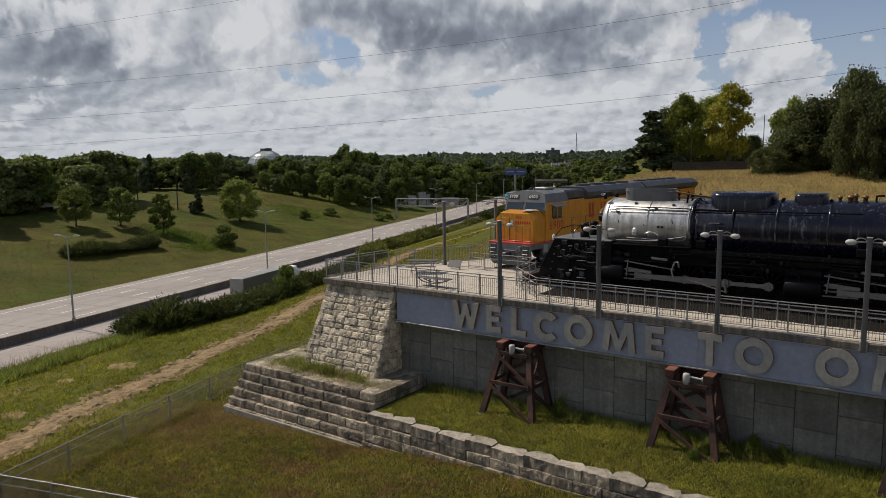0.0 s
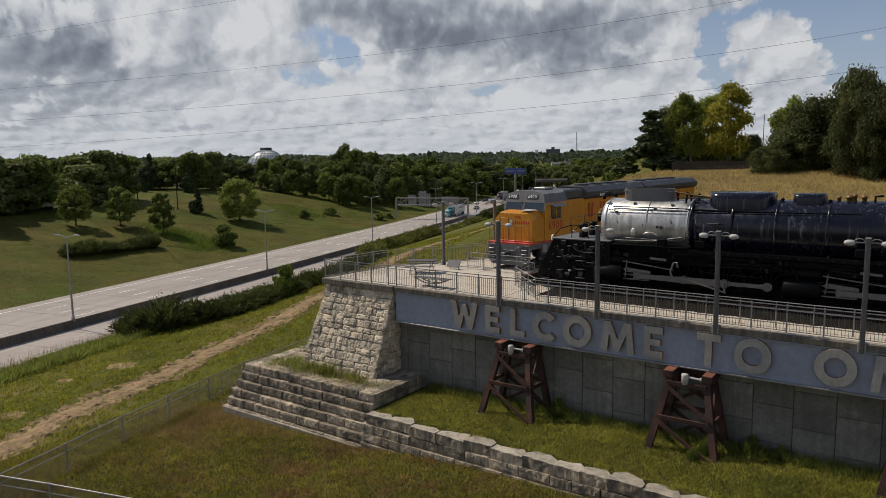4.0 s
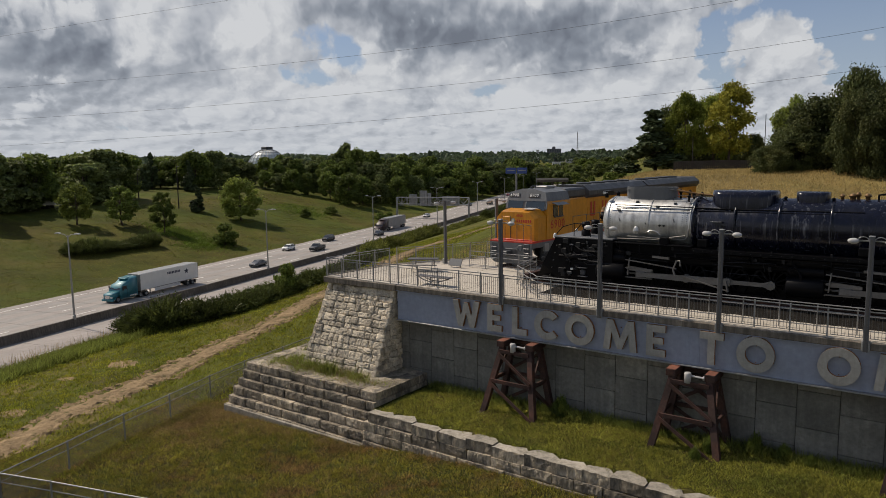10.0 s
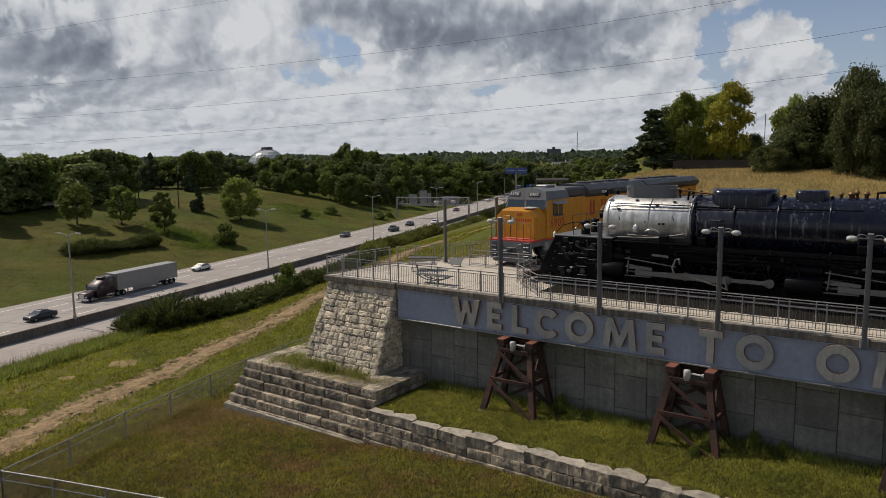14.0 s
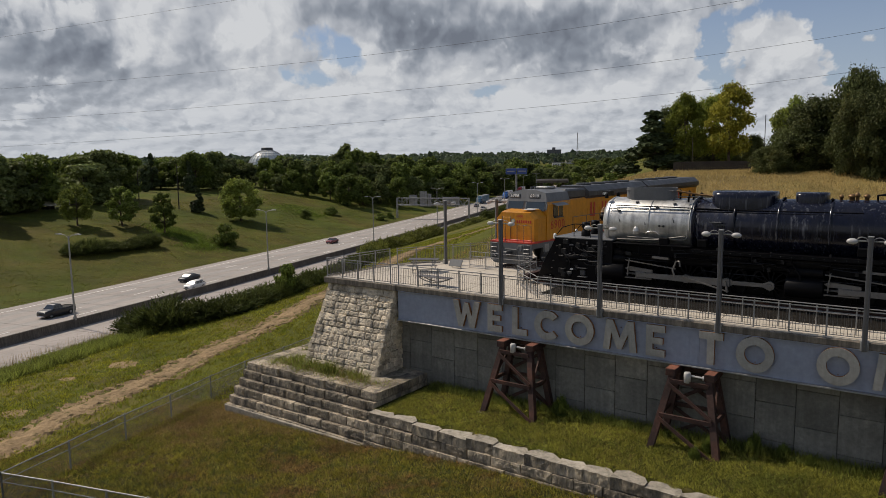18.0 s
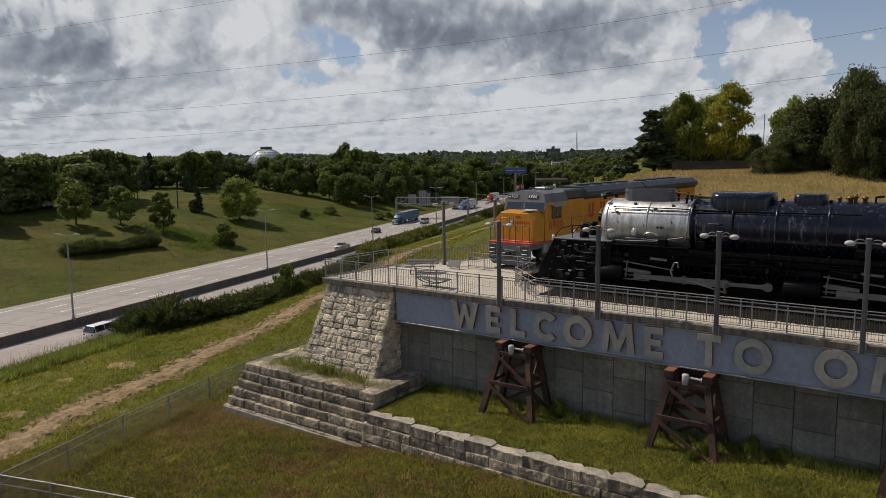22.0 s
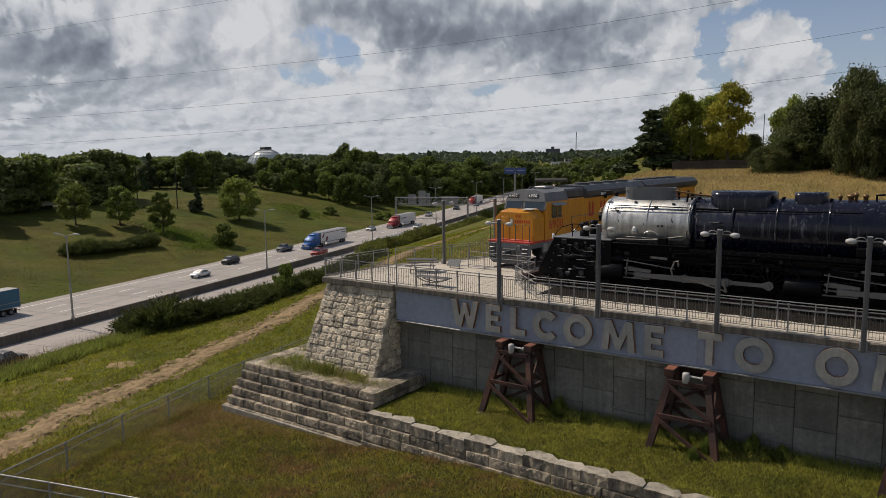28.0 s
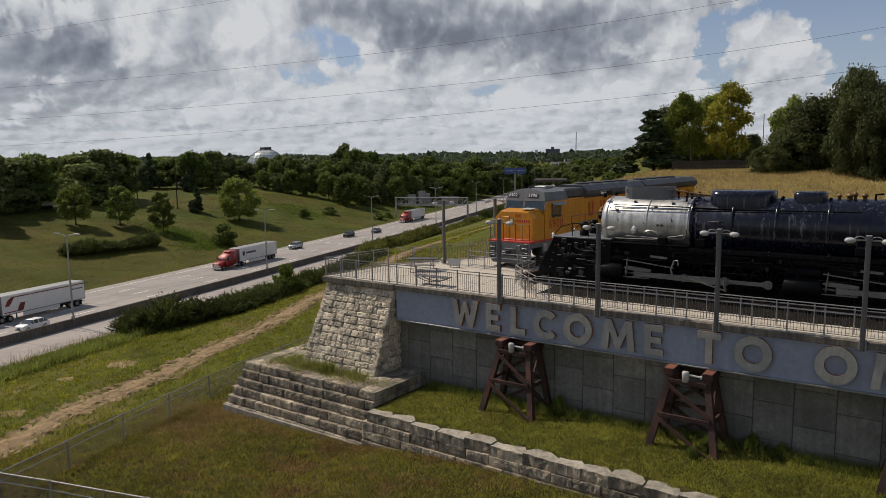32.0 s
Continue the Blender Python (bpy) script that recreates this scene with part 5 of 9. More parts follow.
    tall = [np.array(c) + rng.normal(size=(n, 2)) * r for c, r, n in (((-17.6, -2.35), (0.38, 0.22), 380), ((-18.9, -2.2), (0.3, 0.2), 70), ((-20.6, -2.1), (0.3, 0.25), 90), ((-20.0, -2.0), (0.18, 0.2), 60), ((-15.6, -2.4), (0.5, 0.3), 90))]
    blades("pier_stems", "loose bushy green weeds at the pier's foot", np.concatenate(tall), 0.62, 0.016, L_WEED, 32, 0.45, lambda x, y: 0 * x - 4.68)
    blades("pier_straw", "dry stems among the gravel of the platform", scatter(rng, -21.8, -13.2, -3.2, -1.8, 1500, 0.4, 22), 0.3, 0.010, L_STRAW, 33, 0.6, lambda x, y: 0 * x - 4.68)
    q = scatter(rng, -32, 30, 10.4, 75, 120000)
    q = q[~inside(q[:, 0], q[:, 1], [(-17, 3), (33, 0), (33, 10.3), (-6, 10.3), (-5.3, 30.2), (-12.4, 30.2)])]
    blades("hill_blades", "long dry golden grass on the hillside", q, 0.32, 0.022, L_GOLD, 10, 0.5)


def track_d(y):
    """Where the worn earth track runs, from the median."""
    return np.interp(y, [-30, -14, -8, -2, 4, 12, 20, 40, 56, 90], [37.5, 35.2, 32.4, 32.4, 32.0, 32.8, 33.2, 36.5, 41, 47])


def build_track():
    g = Geo()
    rnd = random.Random(2)
    ys = np.arange(-26, 88, 0.22)
    k = 19
    for y in ys:
        w = 2.35 + 0.3 * math.sin(y * 0.9) + 0.25 * math.sin(y * 2.3) + rnd.uniform(-0.4, 0.4)
        c = track_d(y) + 0.15 * math.sin(y * 0.6)
        for i in range(k):
            s = i / (k - 1) * 2 - 1
            d = c + s * w + rnd.uniform(-0.08, 0.08)
            x = float(median_x(y)) + d
            rut = -0.13 * (math.exp(-((abs(s) - 0.5) / 0.13) ** 2)) + rnd.uniform(-0.045, 0.055)
            g.v.append((x, y, float(low_lawn(x, y)) + (0.11 + rut - (0.2 if rnd.random() < (abs(s) - 0.45) * 1.1 else 0) if abs(s) < 0.99 else -0.1)))
    for j in range(len(ys) - 1):
        for i in range(k - 1):
            a = j * k + i
            g.f.append((a, a + 1, a + k + 1, a + k))
    tagged(part("dirt_track", g, M_DIRT), "worn rutted track of bare earth across the bank", "track", kind="structure")
    for x, y, r in ((-46.6, 1.6, 1.6), (-41, -9.5, 1.0), (-47, -3, 0.8)):
        h = Geo()
        for ring_r in (0, 0.5, 1):
            for i in range(14):
                w = 2 * math.pi * i / 14
                rr = r * ring_r * rnd.uniform(0.7, 1.2)
                px, py = x + rr * math.cos(w) * 1.7, y + rr * math.sin(w)
                h.v.append((px, py, float(low_lawn(px, py)) + 0.05 - 0.1 * (ring_r == 1)))
        for a in (0, 14):
            h.f += [(a + i, a + (i + 1) % 14, a + 14 + (i + 1) % 14, a + 14 + i) for i in range(14)]
        tagged(part("bare_patch", h, M_DIRT), "bare patch of pale earth in the grass", "bare earth", kind="stuff")


def juniper(seed, width, height, n=7000):
    """A spreading evergreen: sprays of needles that reach up and out."""
    rng = np.random.default_rng(seed)
    k = 80
    w = rng.uniform(0, 2 * np.pi, k)
    r = width / 2 * np.sqrt(rng.uniform(0.02, 1, k))
    tip = np.stack([r * np.cos(w), r * np.sin(w), height * (0.45 + 0.55 * (1 - (2 * r / width) ** 2)) * rng.uniform(0.7, 1.15, k)], 1)
    root = tip * np.array([0.25, 0.25, 0.0])
    j = rng.integers(0, k, n)
    f = rng.random(n) ** 0.55
    P = root[j] + (tip - root)[j] * f[:, None] + rng.normal(size=(n, 3)) * (0.20 * width / 5)
    P[:, 2] = np.abs(P[:, 2])
    d = (tip - root)[j]
    d /= np.linalg.norm(d, axis=1)[:, None]
    d += rng.normal(size=(n, 3)) * 0.7
    s = np.cross(d, rng.normal(size=(n, 3)))
    s /= np.linalg.norm(s, axis=1)[:, None]
    ln = rng.uniform(0.12, 0.30, n)[:, None] * width / 5
    return quads_mesh("foliage", np.stack([P - s * ln * 0.22, P - s * ln * 0.1 + d * ln, P + d * ln * 1.25, P + s * ln * 0.25 + d * ln * 0.2], 1)), tip, root


def build_shrubs():
    rnd = random.Random(6)
    metas = []
    for i in range(4):
        me, tip, root = juniper(100 + i, 5.0, 2.6)
        me.materials.append(L_JUNI)
        st = Geo()
        for a, b in list(zip(root, tip))[:14]:
            st.rod((a[0] * 0.3, a[1] * 0.3, -0.1), Vector(b) * 0.85, 0.05, 0.015, 5)
        s = st.mesh("stems")
        s.materials.append(M_BARK)
        metas.append((me, s))

    leafy = []
    for me, s in metas[:2]:
        c = me.copy()
        c.materials[0] = L_HEDGE
        leafy.append((c, s))

    def shrub(x, y, w, h, label, kinds=metas):
        me, s = kinds[rnd.randrange(len(kinds))]
        t = thing("shrub", label, "shrub", "roadside shrubs")
        t.matrix_basis = Matrix.LocRotScale((x, y, float(low_lawn(x, y)) - 0.1), Euler((0, 0, rnd.uniform(0, 6.28))), (w / 5, w / 5, h / 2.6))
        for nm, q in (("foliage", me), ("stems", s)):
            o = new(nm, q)
            o.parent = t
        return t
    jun = "spreading dark-green juniper shrub on the bank"
    for y, d, w, h in ((10.6, 15.0, 5.4, 2.8), (12.3, 17.5, 6.2, 3.2), (14.5, 20.0, 5.2, 2.4), (16.0, 21.2, 5.0, 2.1), (17.6, 22.6, 5.0, 2.0), (19.5, 23.4, 4.8, 2.0), (21.6, 24.4, 4.8, 1.9), (23.6, 25.4, 4.6, 1.9), (26.0, 26.2, 4.6, 1.9), (28.6, 27.2, 4.6, 1.8), (31.5, 28.0, 4.8, 1.5), (34.5, 28.6, 4.8, 1.5), (37.5, 29.2, 4.8, 1.5), (41, 29.6, 4.6, 1.5)):
        shrub(median_x(y) + d, y, w, h, jun)
    # taller leafy shrubs by the barrier
    for y, d, w, h in ((24.5, 26.0, 3.0, 3.6), (25.4, 25.0, 2.4, 2.6)):
        plant("bush", float(median_x(y)) + d, y, h, w, 40 * y, 0.1, "tall leafy green shrub above the junipers")
    for y in np.arange(66, 97, 2.9):
        shrub(median_x(y) + 13.4 + rnd.uniform(-0.5, 0.5), y, rnd.uniform(4.6, 5.8), rnd.uniform(2.3, 3.1), "dense green hedge shrub beside the highway", leafy)
    for y in (59.5, 61.5, 63):
        shrub(median_x(y) + 13.0, y, 3.0, 1.6, "dense green hedge shrub beside the highway", leafy)
    for y in np.arange(108, 140, 4.0):
        shrub(median_x(y) + 13.6 + rnd.uniform(-0.5, 0.5), y, rnd.uniform(4, 5.4), rnd.uniform(1.2, 1.9), "low roadside bush beside the highway", leafy)
    for y in np.arange(140, 300, 7):
        shrub(median_x(y) + 14 + rnd.uniform(-1, 1), y, rnd.uniform(4, 7), rnd.uniform(1.5, 3), "roadside bush beside the highway")
    # low hedge on the far bank
    for i in range(9):
        x, y = -120.8 - 2.1 * i / 8, 34.6 + 17.2 * i / 8
        shrub(x - 0.4, y, 4.6, 2.2 + 0.5 * math.sin(i), "low dark hedge on the far bank")
    for x, y, h in ((-4.3, 0.15, 0.9), (3.0, -0.9, 0.75), (4.5, 0.1, 0.8), (2.6, -1.7, 0.55), (5.6, 0.1, 0.65), (-4.1, -0.3, 0.6), (6.6, -0.1, 0.5)):
        t = shrub(x, y, h * 0.8, h, "leafy weed at the trestle's foot")
        for c in t.children:
            if c.name.startswith("foliage"):
                me = c.data.copy()
                me.materials[0] = L_OAK
                c.data = me


build_trees()
build_far_woods()
build_track()
build_grass()
build_shrubs()



# ---- the two engines ----
def text_mesh(s, size, depth=0.004):
    """Letters with the built-in font, as a mesh in the x-z plane that faces -y."""
    cu = bpy.data.curves.new("text", "FONT")
    cu.body, cu.size, cu.extrude = s, size, depth
    cu.align_x, cu.align_y = "CENTER", "CENTER"
    ob = bpy.data.objects.new("text", cu)
    scene.collection.objects.link(ob)
    me = bpy.data.meshes.new_from_object(ob.evaluated_get(bpy.context.evaluated_depsgraph_get()))
    bpy.data.objects.remove(ob)
    bpy.data.curves.remove(cu)
    me.transform(Matrix.Rotation(radians(90), 4, "X"))
    return me


def rails(name, a, b, gauge, z, label):
    """Two rails on short sleepers from a to b."""
    a, b = Vector((*a, z)), Vector((*b, z))
    d = (b - a).normalized()
    s = Vector((d.y, -d.x, 0))
    t = thing(name, label, "track")
    for k in (-1, 1):
        part("rail", Geo().beam(a + s * k * gauge / 2 + Vector((0, 0, 0.08)), b + s * k * gauge / 2 + Vector((0, 0, 0.08)), 0.07, 0.16), M_CORTEN, t)
    n = int((b - a).length / 0.75)
    for i in range(n):
        c = a.lerp(b, (i + 0.5) / n)
        part("sleeper", Geo().beam(c - s * 1.25 + Vector((0, 0, 0.012)), c + s * 1.25 + Vector((0, 0, 0.012)), 0.22, 0.03), M_CORTEN, t)


def spoked_wheel(name, r, n, parent, m, made={}):
    """A spoked wheel: its rim, with hub, spokes and balance weight as pieces of it. Equal wheels share their meshes."""
    if r not in made:
        rim = Geo().lathe([(-0.07, r - 0.10), (-0.07, r), (0.05, r), (0.07, r + 0.03), (0.09, r + 0.03), (0.09, r - 0.10)], "y", n=28, close=False).mesh(name)
        hub = Geo().lathe([(-0.11, 0.0), (-0.11, 0.17), (0.09, 0.19), (0.09, 0.0)], "y", n=14, close=False).mesh("hub")
        spoke = Geo().beam((0.15, -0.02, 0), (r - 0.08, -0.02, 0), 0.07, 0.09, (0, 1, 0)).mesh("spoke")
        bal = Geo().prism([((r - 0.09) * math.cos(-0.6 + k * 0.2), (r - 0.09) * math.sin(-0.6 + k * 0.2)) for k in range(-4, 5)], -0.075, 0.03, "y").mesh("balance_weight")
        for me in (rim, hub, spoke, bal):
            me.materials.append(M_BLACK)
        made[r] = (rim, hub, spoke, bal)
    rim, hub, spoke, bal = made[r]
    w = part(name, rim, M_BLACK, parent, m=m)
    part("hub", hub, M_BLACK, w)
    part("balance_weight", bal, M_BLACK, w)
    for i in range(n):
        part("spoke", spoke, M_BLACK, w, m=pose(0, 0, 0, 0, 360 * i / n, 0))
    return w


def steam_engine():
    """The articulated steam engine; built in its own space, nose towards -x, rails at z = 0."""
    e = thing("steam_locomotive", "huge black articulated steam locomotive with graphite smokebox on display", "locomotive")
    e.matrix_basis = pose(0, 5.25, DECK_Z + 0.17)
    R, zc = 1.27, 3.40            # boiler
    P = lambda n, g, m, lab="", sh=False, par=e: part(n, g, m, par, lab, sh)
    P("smokebox", Geo().lathe([(-4.02, 0.0), (-4.02, 0.95), (-3.98, 1.12), (-3.85, R - 0.05), (-3.78, R - 0.02), (0.50, R - 0.02)], "x", (0, 0, zc), 48, close=False), M_SILV, "silver graphite smokebox", True)
    P("smokebox_front", Geo().lathe([(-4.10, 0.0), (-4.10, 0.5), (-4.02, 0.8), (-4.0, 0.9)], "x", (0, 0, zc), 32, close=False), M_BLACK, "", True)
    sb = P("boiler", Geo().lathe([(0.50, R - 0.02), (0.52, R + 0.03), (4.3, R + 0.05), (8.6, R + 0.08), (18.0, R + 0.10)], "x", (0, 0, zc), 48, close=False), M_BOIL, "blue-black boiler jacket", True)
    for x in (0.55, 2.4, 4.25, 6.3, 8.4, 10.6):
        P("boiler_band", Geo().lathe([(x - 0.045, R + 0.05), (x - 0.04, R + 0.095), (x + 0.04, R + 0.095), (x + 0.045, R + 0.05)], "x", (0, 0, zc), 48, close=False), M_BOIL, "", True)
    for x in (-3.7, -1.6, 0.4):
        P("smokebox_band", Geo().lathe([(x - 0.04, R - 0.03), (x - 0.03, R + 0.004), (x + 0.03, R + 0.004), (x + 0.04, R - 0.03)], "x", (0, 0, zc), 48, close=False), M_SILV, "", True)
    # rivet rows on the smokebox
    for x in (-3.55, 0.25, 0.05):
        rv = Geo().lathe([(0, 0.02), (0.012, 0.012), (0.016, 0)], "z", (0, 0, 0), 5, close=False).mesh("rivet")
        rv.materials.append(M_DGREY)
        for k in range(40):
            w = radians(180 + 4.5 * k)
            c, s = math.cos(w), math.sin(w)
            m = Matrix.Translation((x, c * (R - 0.02), zc - s * (R - 0.02))) @ Vector((0, c, -s)).to_track_quat("Z", "X").to_matrix().to_4x4()
            part("rivet", rv, M_DGREY, e, m=m)
    # the shroud round the twin stacks
    oval = lambda hx, hy, n=28: [(hx * math.copysign(abs(math.cos(2 * math.pi * i / n)) ** 0.35, math.cos(2 * math.pi * i / n)), hy * math.sin(2 * math.pi * i / n)) for i in range(n)]
    o, q = oval(1.27, 0.52), oval(1.21, 0.46)
    g = Geo().ring([(x - 1.85, y) for x, y in o], [(x - 1.85, y) for x, y in q], 4.45, 5.16, "z")
    sh = P("stack_shroud", g, M_SHROUD, "grey oval shroud round the stacks")
    for x in (-2.5, -1.25):
        part("stack", Geo().lathe([(4.4, 0.36), (5.08, 0.36), (5.08, 0.30), (4.4, 0.30)], "z", (x, 0, 0), 20, close=False), M_BLACK, sh)
    P("stack_cap_plate", Geo().bev(-3.05, -0.62, -0.47, 0.47, 5.02, 5.05, 0.01), M_SHROUD)
    # domes
    def dome(x0, x1, hw, zt, zb, name, lab=""):
        g = Geo()
        n, rows = 32, [(0.0, 1.0), (0.55, 1.0), (0.8, 0.97), (0.93, 0.90), (1.0, 0.74), (1.0, 0.0)]
        cx, hx = (x0 + x1) / 2, (x1 - x0) / 2
        for f, s in rows:
            for x, y in oval(hx * (0.90 + 0.10 * s) if s > 0.1 else 0.02, hw * s if s > 0.1 else 0.02, n):
                g.v.append((cx + x, y, zb + (zt - zb) * f))
        for j in range(len(rows) - 1):
            for i in range(n):
                g.f.append((j * n + i, j * n + (i + 1) % n, (j + 1) * n + (i + 1) % n, (j + 1) * n + i))
        return P(name, g, M_BOIL, lab, True)
    dome(1.15, 4.05, 1.02, 5.05, 4.15, "sand_dome", "large black rounded sand dome")
    dome(4.75, 6.1, 0.62, 5.03, 4.4, "steam_dome", "low black steam dome")
    dome(8.3, 10.9, 1.02, 5.05, 4.15, "rear_sand_dome")
    for x, r, h in ((6.55, 0.07, 0.22), (6.95, 0.11, 0.25), (7.15, 0.07, 0.32), (7.5, 0.09, 0.26)):
        P("safety_valve", Geo().lathe([(4.68, r), (4.72 + h * 0.5, r), (4.72 + h * 0.55, r * 1.5), (4.72 + h * 0.8, r * 1.4), (4.74 + h, r * 0.6), (4.74 + h, 0)], "z", (x, -0.12, 0), 12, close=False), M_BRASS, "brass safety valve", True)
    P("whistle_pipe", Geo().pipe([(7.9, -0.2, 4.6), (7.9, -0.2, 4.95), (8.2, -0.2, 4.98)], 0.05), M_BLACK)
    # number board and marker lamps on the smokebox top
    nb = P("number_board", Geo().bev(-4.35, -4.05, -0.42, 0.42, 4.70, 4.95, 0.02), M_BLACK, "small black number board")
    for k in range(4):
        part("board_digit", Geo().box(-4.36, -4.352, -0.32 + k * 0.17, -0.22 + k * 0.17, 4.75, 4.90), M_WHITE, nb)
        part("board_side_mark", Geo().box(-4.32 + 0.07 * k, -4.28 + 0.07 * k, -0.428, -0.422, 4.76, 4.90), M_WHITE, nb)
    for y in (-0.75, 0.75):
        P("marker_lamp", Geo().lathe([(4.62, 0.09), (4.80, 0.09), (4.86, 0.03), (4.86, 0)], "z", (-3.95, y, 0), 10, close=False), M_BLACK)
    P("headlight", Geo().lathe([(-4.55, 0.0), (-4.55, 0.2), (-4.3, 0.23), (-4.05, 0.2)], "x", (0, 0, 3.6), 16), M_BLACK)
    P("bell", Geo().lathe([(3.85, 0.2), (3.9, 0.17), (4.05, 0.11), (4.12, 0.0)], "z", (-4.4, 0, 0), 14, close=False), M_BRASS, "brass bell")
    # handrails along the boiler
    for y in (-1, 1):
        for a, b in ((-3.6, 0.35), (0.7, 17.0)):
            zz = zc + 0.72
            P("handrail", Geo().rod((a, y * (R * 0.87), zz), (b, y * (R * 0.87), zz), 0.018), M_BLACK)
            for x in np.arange(a + 0.3, b, 1.9):
                P("rail_stanchion", Geo().rod((x, y * (R * 0.70), zz), (x, y * (R * 0.885), zz), 0.03, 0.02, 6), M_BLACK)
        # running boards
        P("running_board", Geo().bev(-3.2, 0.6, y * 1.32 - 0.34, y * 1.32 + 0.34, 2.42, 2.47, 0.01), M_BLACK)
        P("running_board", Geo().bev(0.6, 17.0, y * 1.34 - 0.34, y * 1.34 + 0.34, 2.30, 2.36, 0.01), M_BLACK)
        P("board_edge", Geo().bev(0.6, 17.0, y * 1.69 - 0.012, y * 1.69 + 0.012, 2.20, 2.38, 0.004), M_BLACK)
        # pipes below the boiler
        P("air_pipe", Geo().pipe([(-3.1, y * 1.36, 2.62), (-1.2, y * 1.36, 2.66), (0.25, y * 1.34, 2.92)], 0.032), M_ROD if y < 0 else M_BLACK)
        P("sand_pipe", Geo().pipe([(-2.6, y * 1.3, 2.75), (-0.6, y * 1.3, 2.72), (0.2, y * 1.3, 2.72), (0.33, y * 1.3, 2.85), (0.34, y * 1.24, 3.15), (0.55, y * 1.1, 3.6)], 0.04), M_ROD if y < 0 else M_BLACK)
        P("hand_hold", Geo().pipe([(-1.35 + 0.35 * math.cos(a), y * 1.31, 2.86 + 0.22 * math.sin(a)) for a in np.linspace(0.2, 2.9, 9)], 0.03), M_SILV)
        P("feed_pipe", Geo().pipe([(0.8, y * 1.45, 2.15), (3.0, y * 1.45, 2.1), (6.0, y * 1.45, 2.12), (11, y * 1.45, 2.05)], 0.06), M_BLACK)
        P("lower_pipe", Geo().pipe([(-3.0, y * 1.5, 2.0), (-0.8, y * 1.5, 1.95), (3.5, y * 1.5, 1.92), (5.2, y * 1.5, 1.7)], 0.035), M_BLACK)
        # air reservoirs and lubricators hung under the running board
        for x in (1.4, 4.6, 9.4):
            P("air_tank", Geo().lathe([(x, 0), (x + 0.02, 0.2), (x + 0.1, 0.26), (x + 1.7, 0.26), (x + 1.78, 0.2), (x + 1.8, 0)], "x", (0, y * 1.2, 2.0), 16), M_BLACK, "", True)
        for x in (-0.9, 0.9, 7.4):
            P("lubricator", Geo().bev(x, x + 0.42, y * 1.45 - 0.17, y * 1.45 + 0.17, 2.47, 2.82, 0.03), M_BLACK)
    # pilot deck, pilot beam and cow-catcher
    P("pilot_deck", Geo().bev(-6.55, -3.3, -1.5, 1.5, 2.50, 2.58, 0.02), M_SHROUD, "grey tread plate of the front platform")
    P("deck_side", Geo().prism([(-6.5, 2.50), (-3.3, 2.50), (-3.3, 0.35), (-6.2, 0.35)], -1.5, 1.5, "y"), M_BLACK)
    g = Geo()
    g.add([(-7.65, -1.2, 0.06), (-7.65, 1.2, 0.06), (-6.45, -1.55, 2.50), (-6.45, 1.55, 2.50), (-5.6, -1.55, 0.06), (-5.6, 1.55, 0.06), (-5.6, -1.55, 2.50), (-5.6, 1.55, 2.50), (-7.25, -1.5, 1.0), (-7.25, 1.5, 1.0)],
          [(0, 1, 9, 8), (8, 9, 3, 2), (0, 8, 4), (8, 2, 6, 4), (1, 5, 9), (9, 5, 7, 3), (2, 3, 7, 6), (0, 4, 5, 1), (4, 6, 7, 5)])
    P("pilot", g, M_BLACK, "sloping black pilot")
    for k in range(-6, 7):
        P("pilot_rib", Geo().beam((-7.7, k * 0.19, 0.12), (-7.3, k * 0.23, 0.98), 0.05, 0.06), M_BLACK)
    for y in (-1.2, 1.2):
        P("front_rail", Geo().pipe([(-6.75, y, 2.44), (-6.2, y, 3.05), (-5.55, y, 3.25), (-4.7, y, 3.25), (-4.6, y, 2.44)], 0.025), M_BLACK)
        P("front_rail_post", Geo().rod((-5.55, y, 2.44), (-5.55, y, 3.25), 0.022), M_BLACK)
        P("air_pump", Geo().lathe([(2.44, 0.2), (2.5, 0.24), (2.85, 0.24), (2.9, 0.16), (3.0, 0.16), (3.05, 0.24), (3.3, 0.22), (3.32, 0)], "z", (-5.15, y * 0.5, 0), 14, close=False), M_BLACK, "", True)
        P("classification_lamp", Geo().lathe([(2.44, 0.08), (2.66, 0.08), (2.72, 0.03), (2.72, 0)], "z", (-6.6, y * 1.1, 0), 10, close=False), M_WHITE, "small white lamp")
    # frames, cylinders, wheels and rods of both engine units
    for y in (-0.6, 0.6):
        P("main_frame", Geo().bev(-5.6, 16.6, y - 0.08, y + 0.08, 0.75, 1.45, 0.03), M_BLACK)
    for x0 in (-1.55, 7.29):
        for side in (-1, 1):
            cx = x0 - 1.82
            cyl = P("cylinder", Geo().lathe([(cx - 0.75, 0.0), (cx - 0.75, 0.42), (cx - 0.68, 0.47), (cx + 0.68, 0.47), (cx + 0.75, 0.42), (cx + 0.75, 0)], "x", (0, side * 1.28, 0.95), 24), M_BLACK, "", True)
            part("valve_chest", Geo().lathe([(cx - 0.7, 0), (cx - 0.7, 0.24), (cx + 0.7, 0.24), (cx + 0.7, 0)], "x", (0, side * 1.22, 1.62), 18), M_BLACK, cyl)
            part("saddle", Geo().bev(cx - 0.6, cx + 0.6, side * 0.95 - 0.35, side * 0.95 + 0.35, 0.9, 2.1, 0.06), M_BLACK, cyl)
            yy = side * 1.47
            P("guide_bar", Geo().prism([(cx + 0.75, 1.20), (cx + 1.0, 1.30), (cx + 2.15, 1.20), (cx + 2.15, 1.06), (cx + 0.95, 1.08)], yy - 0.05, yy + 0.05, "y"), M_ROD, "bright crosshead guide")
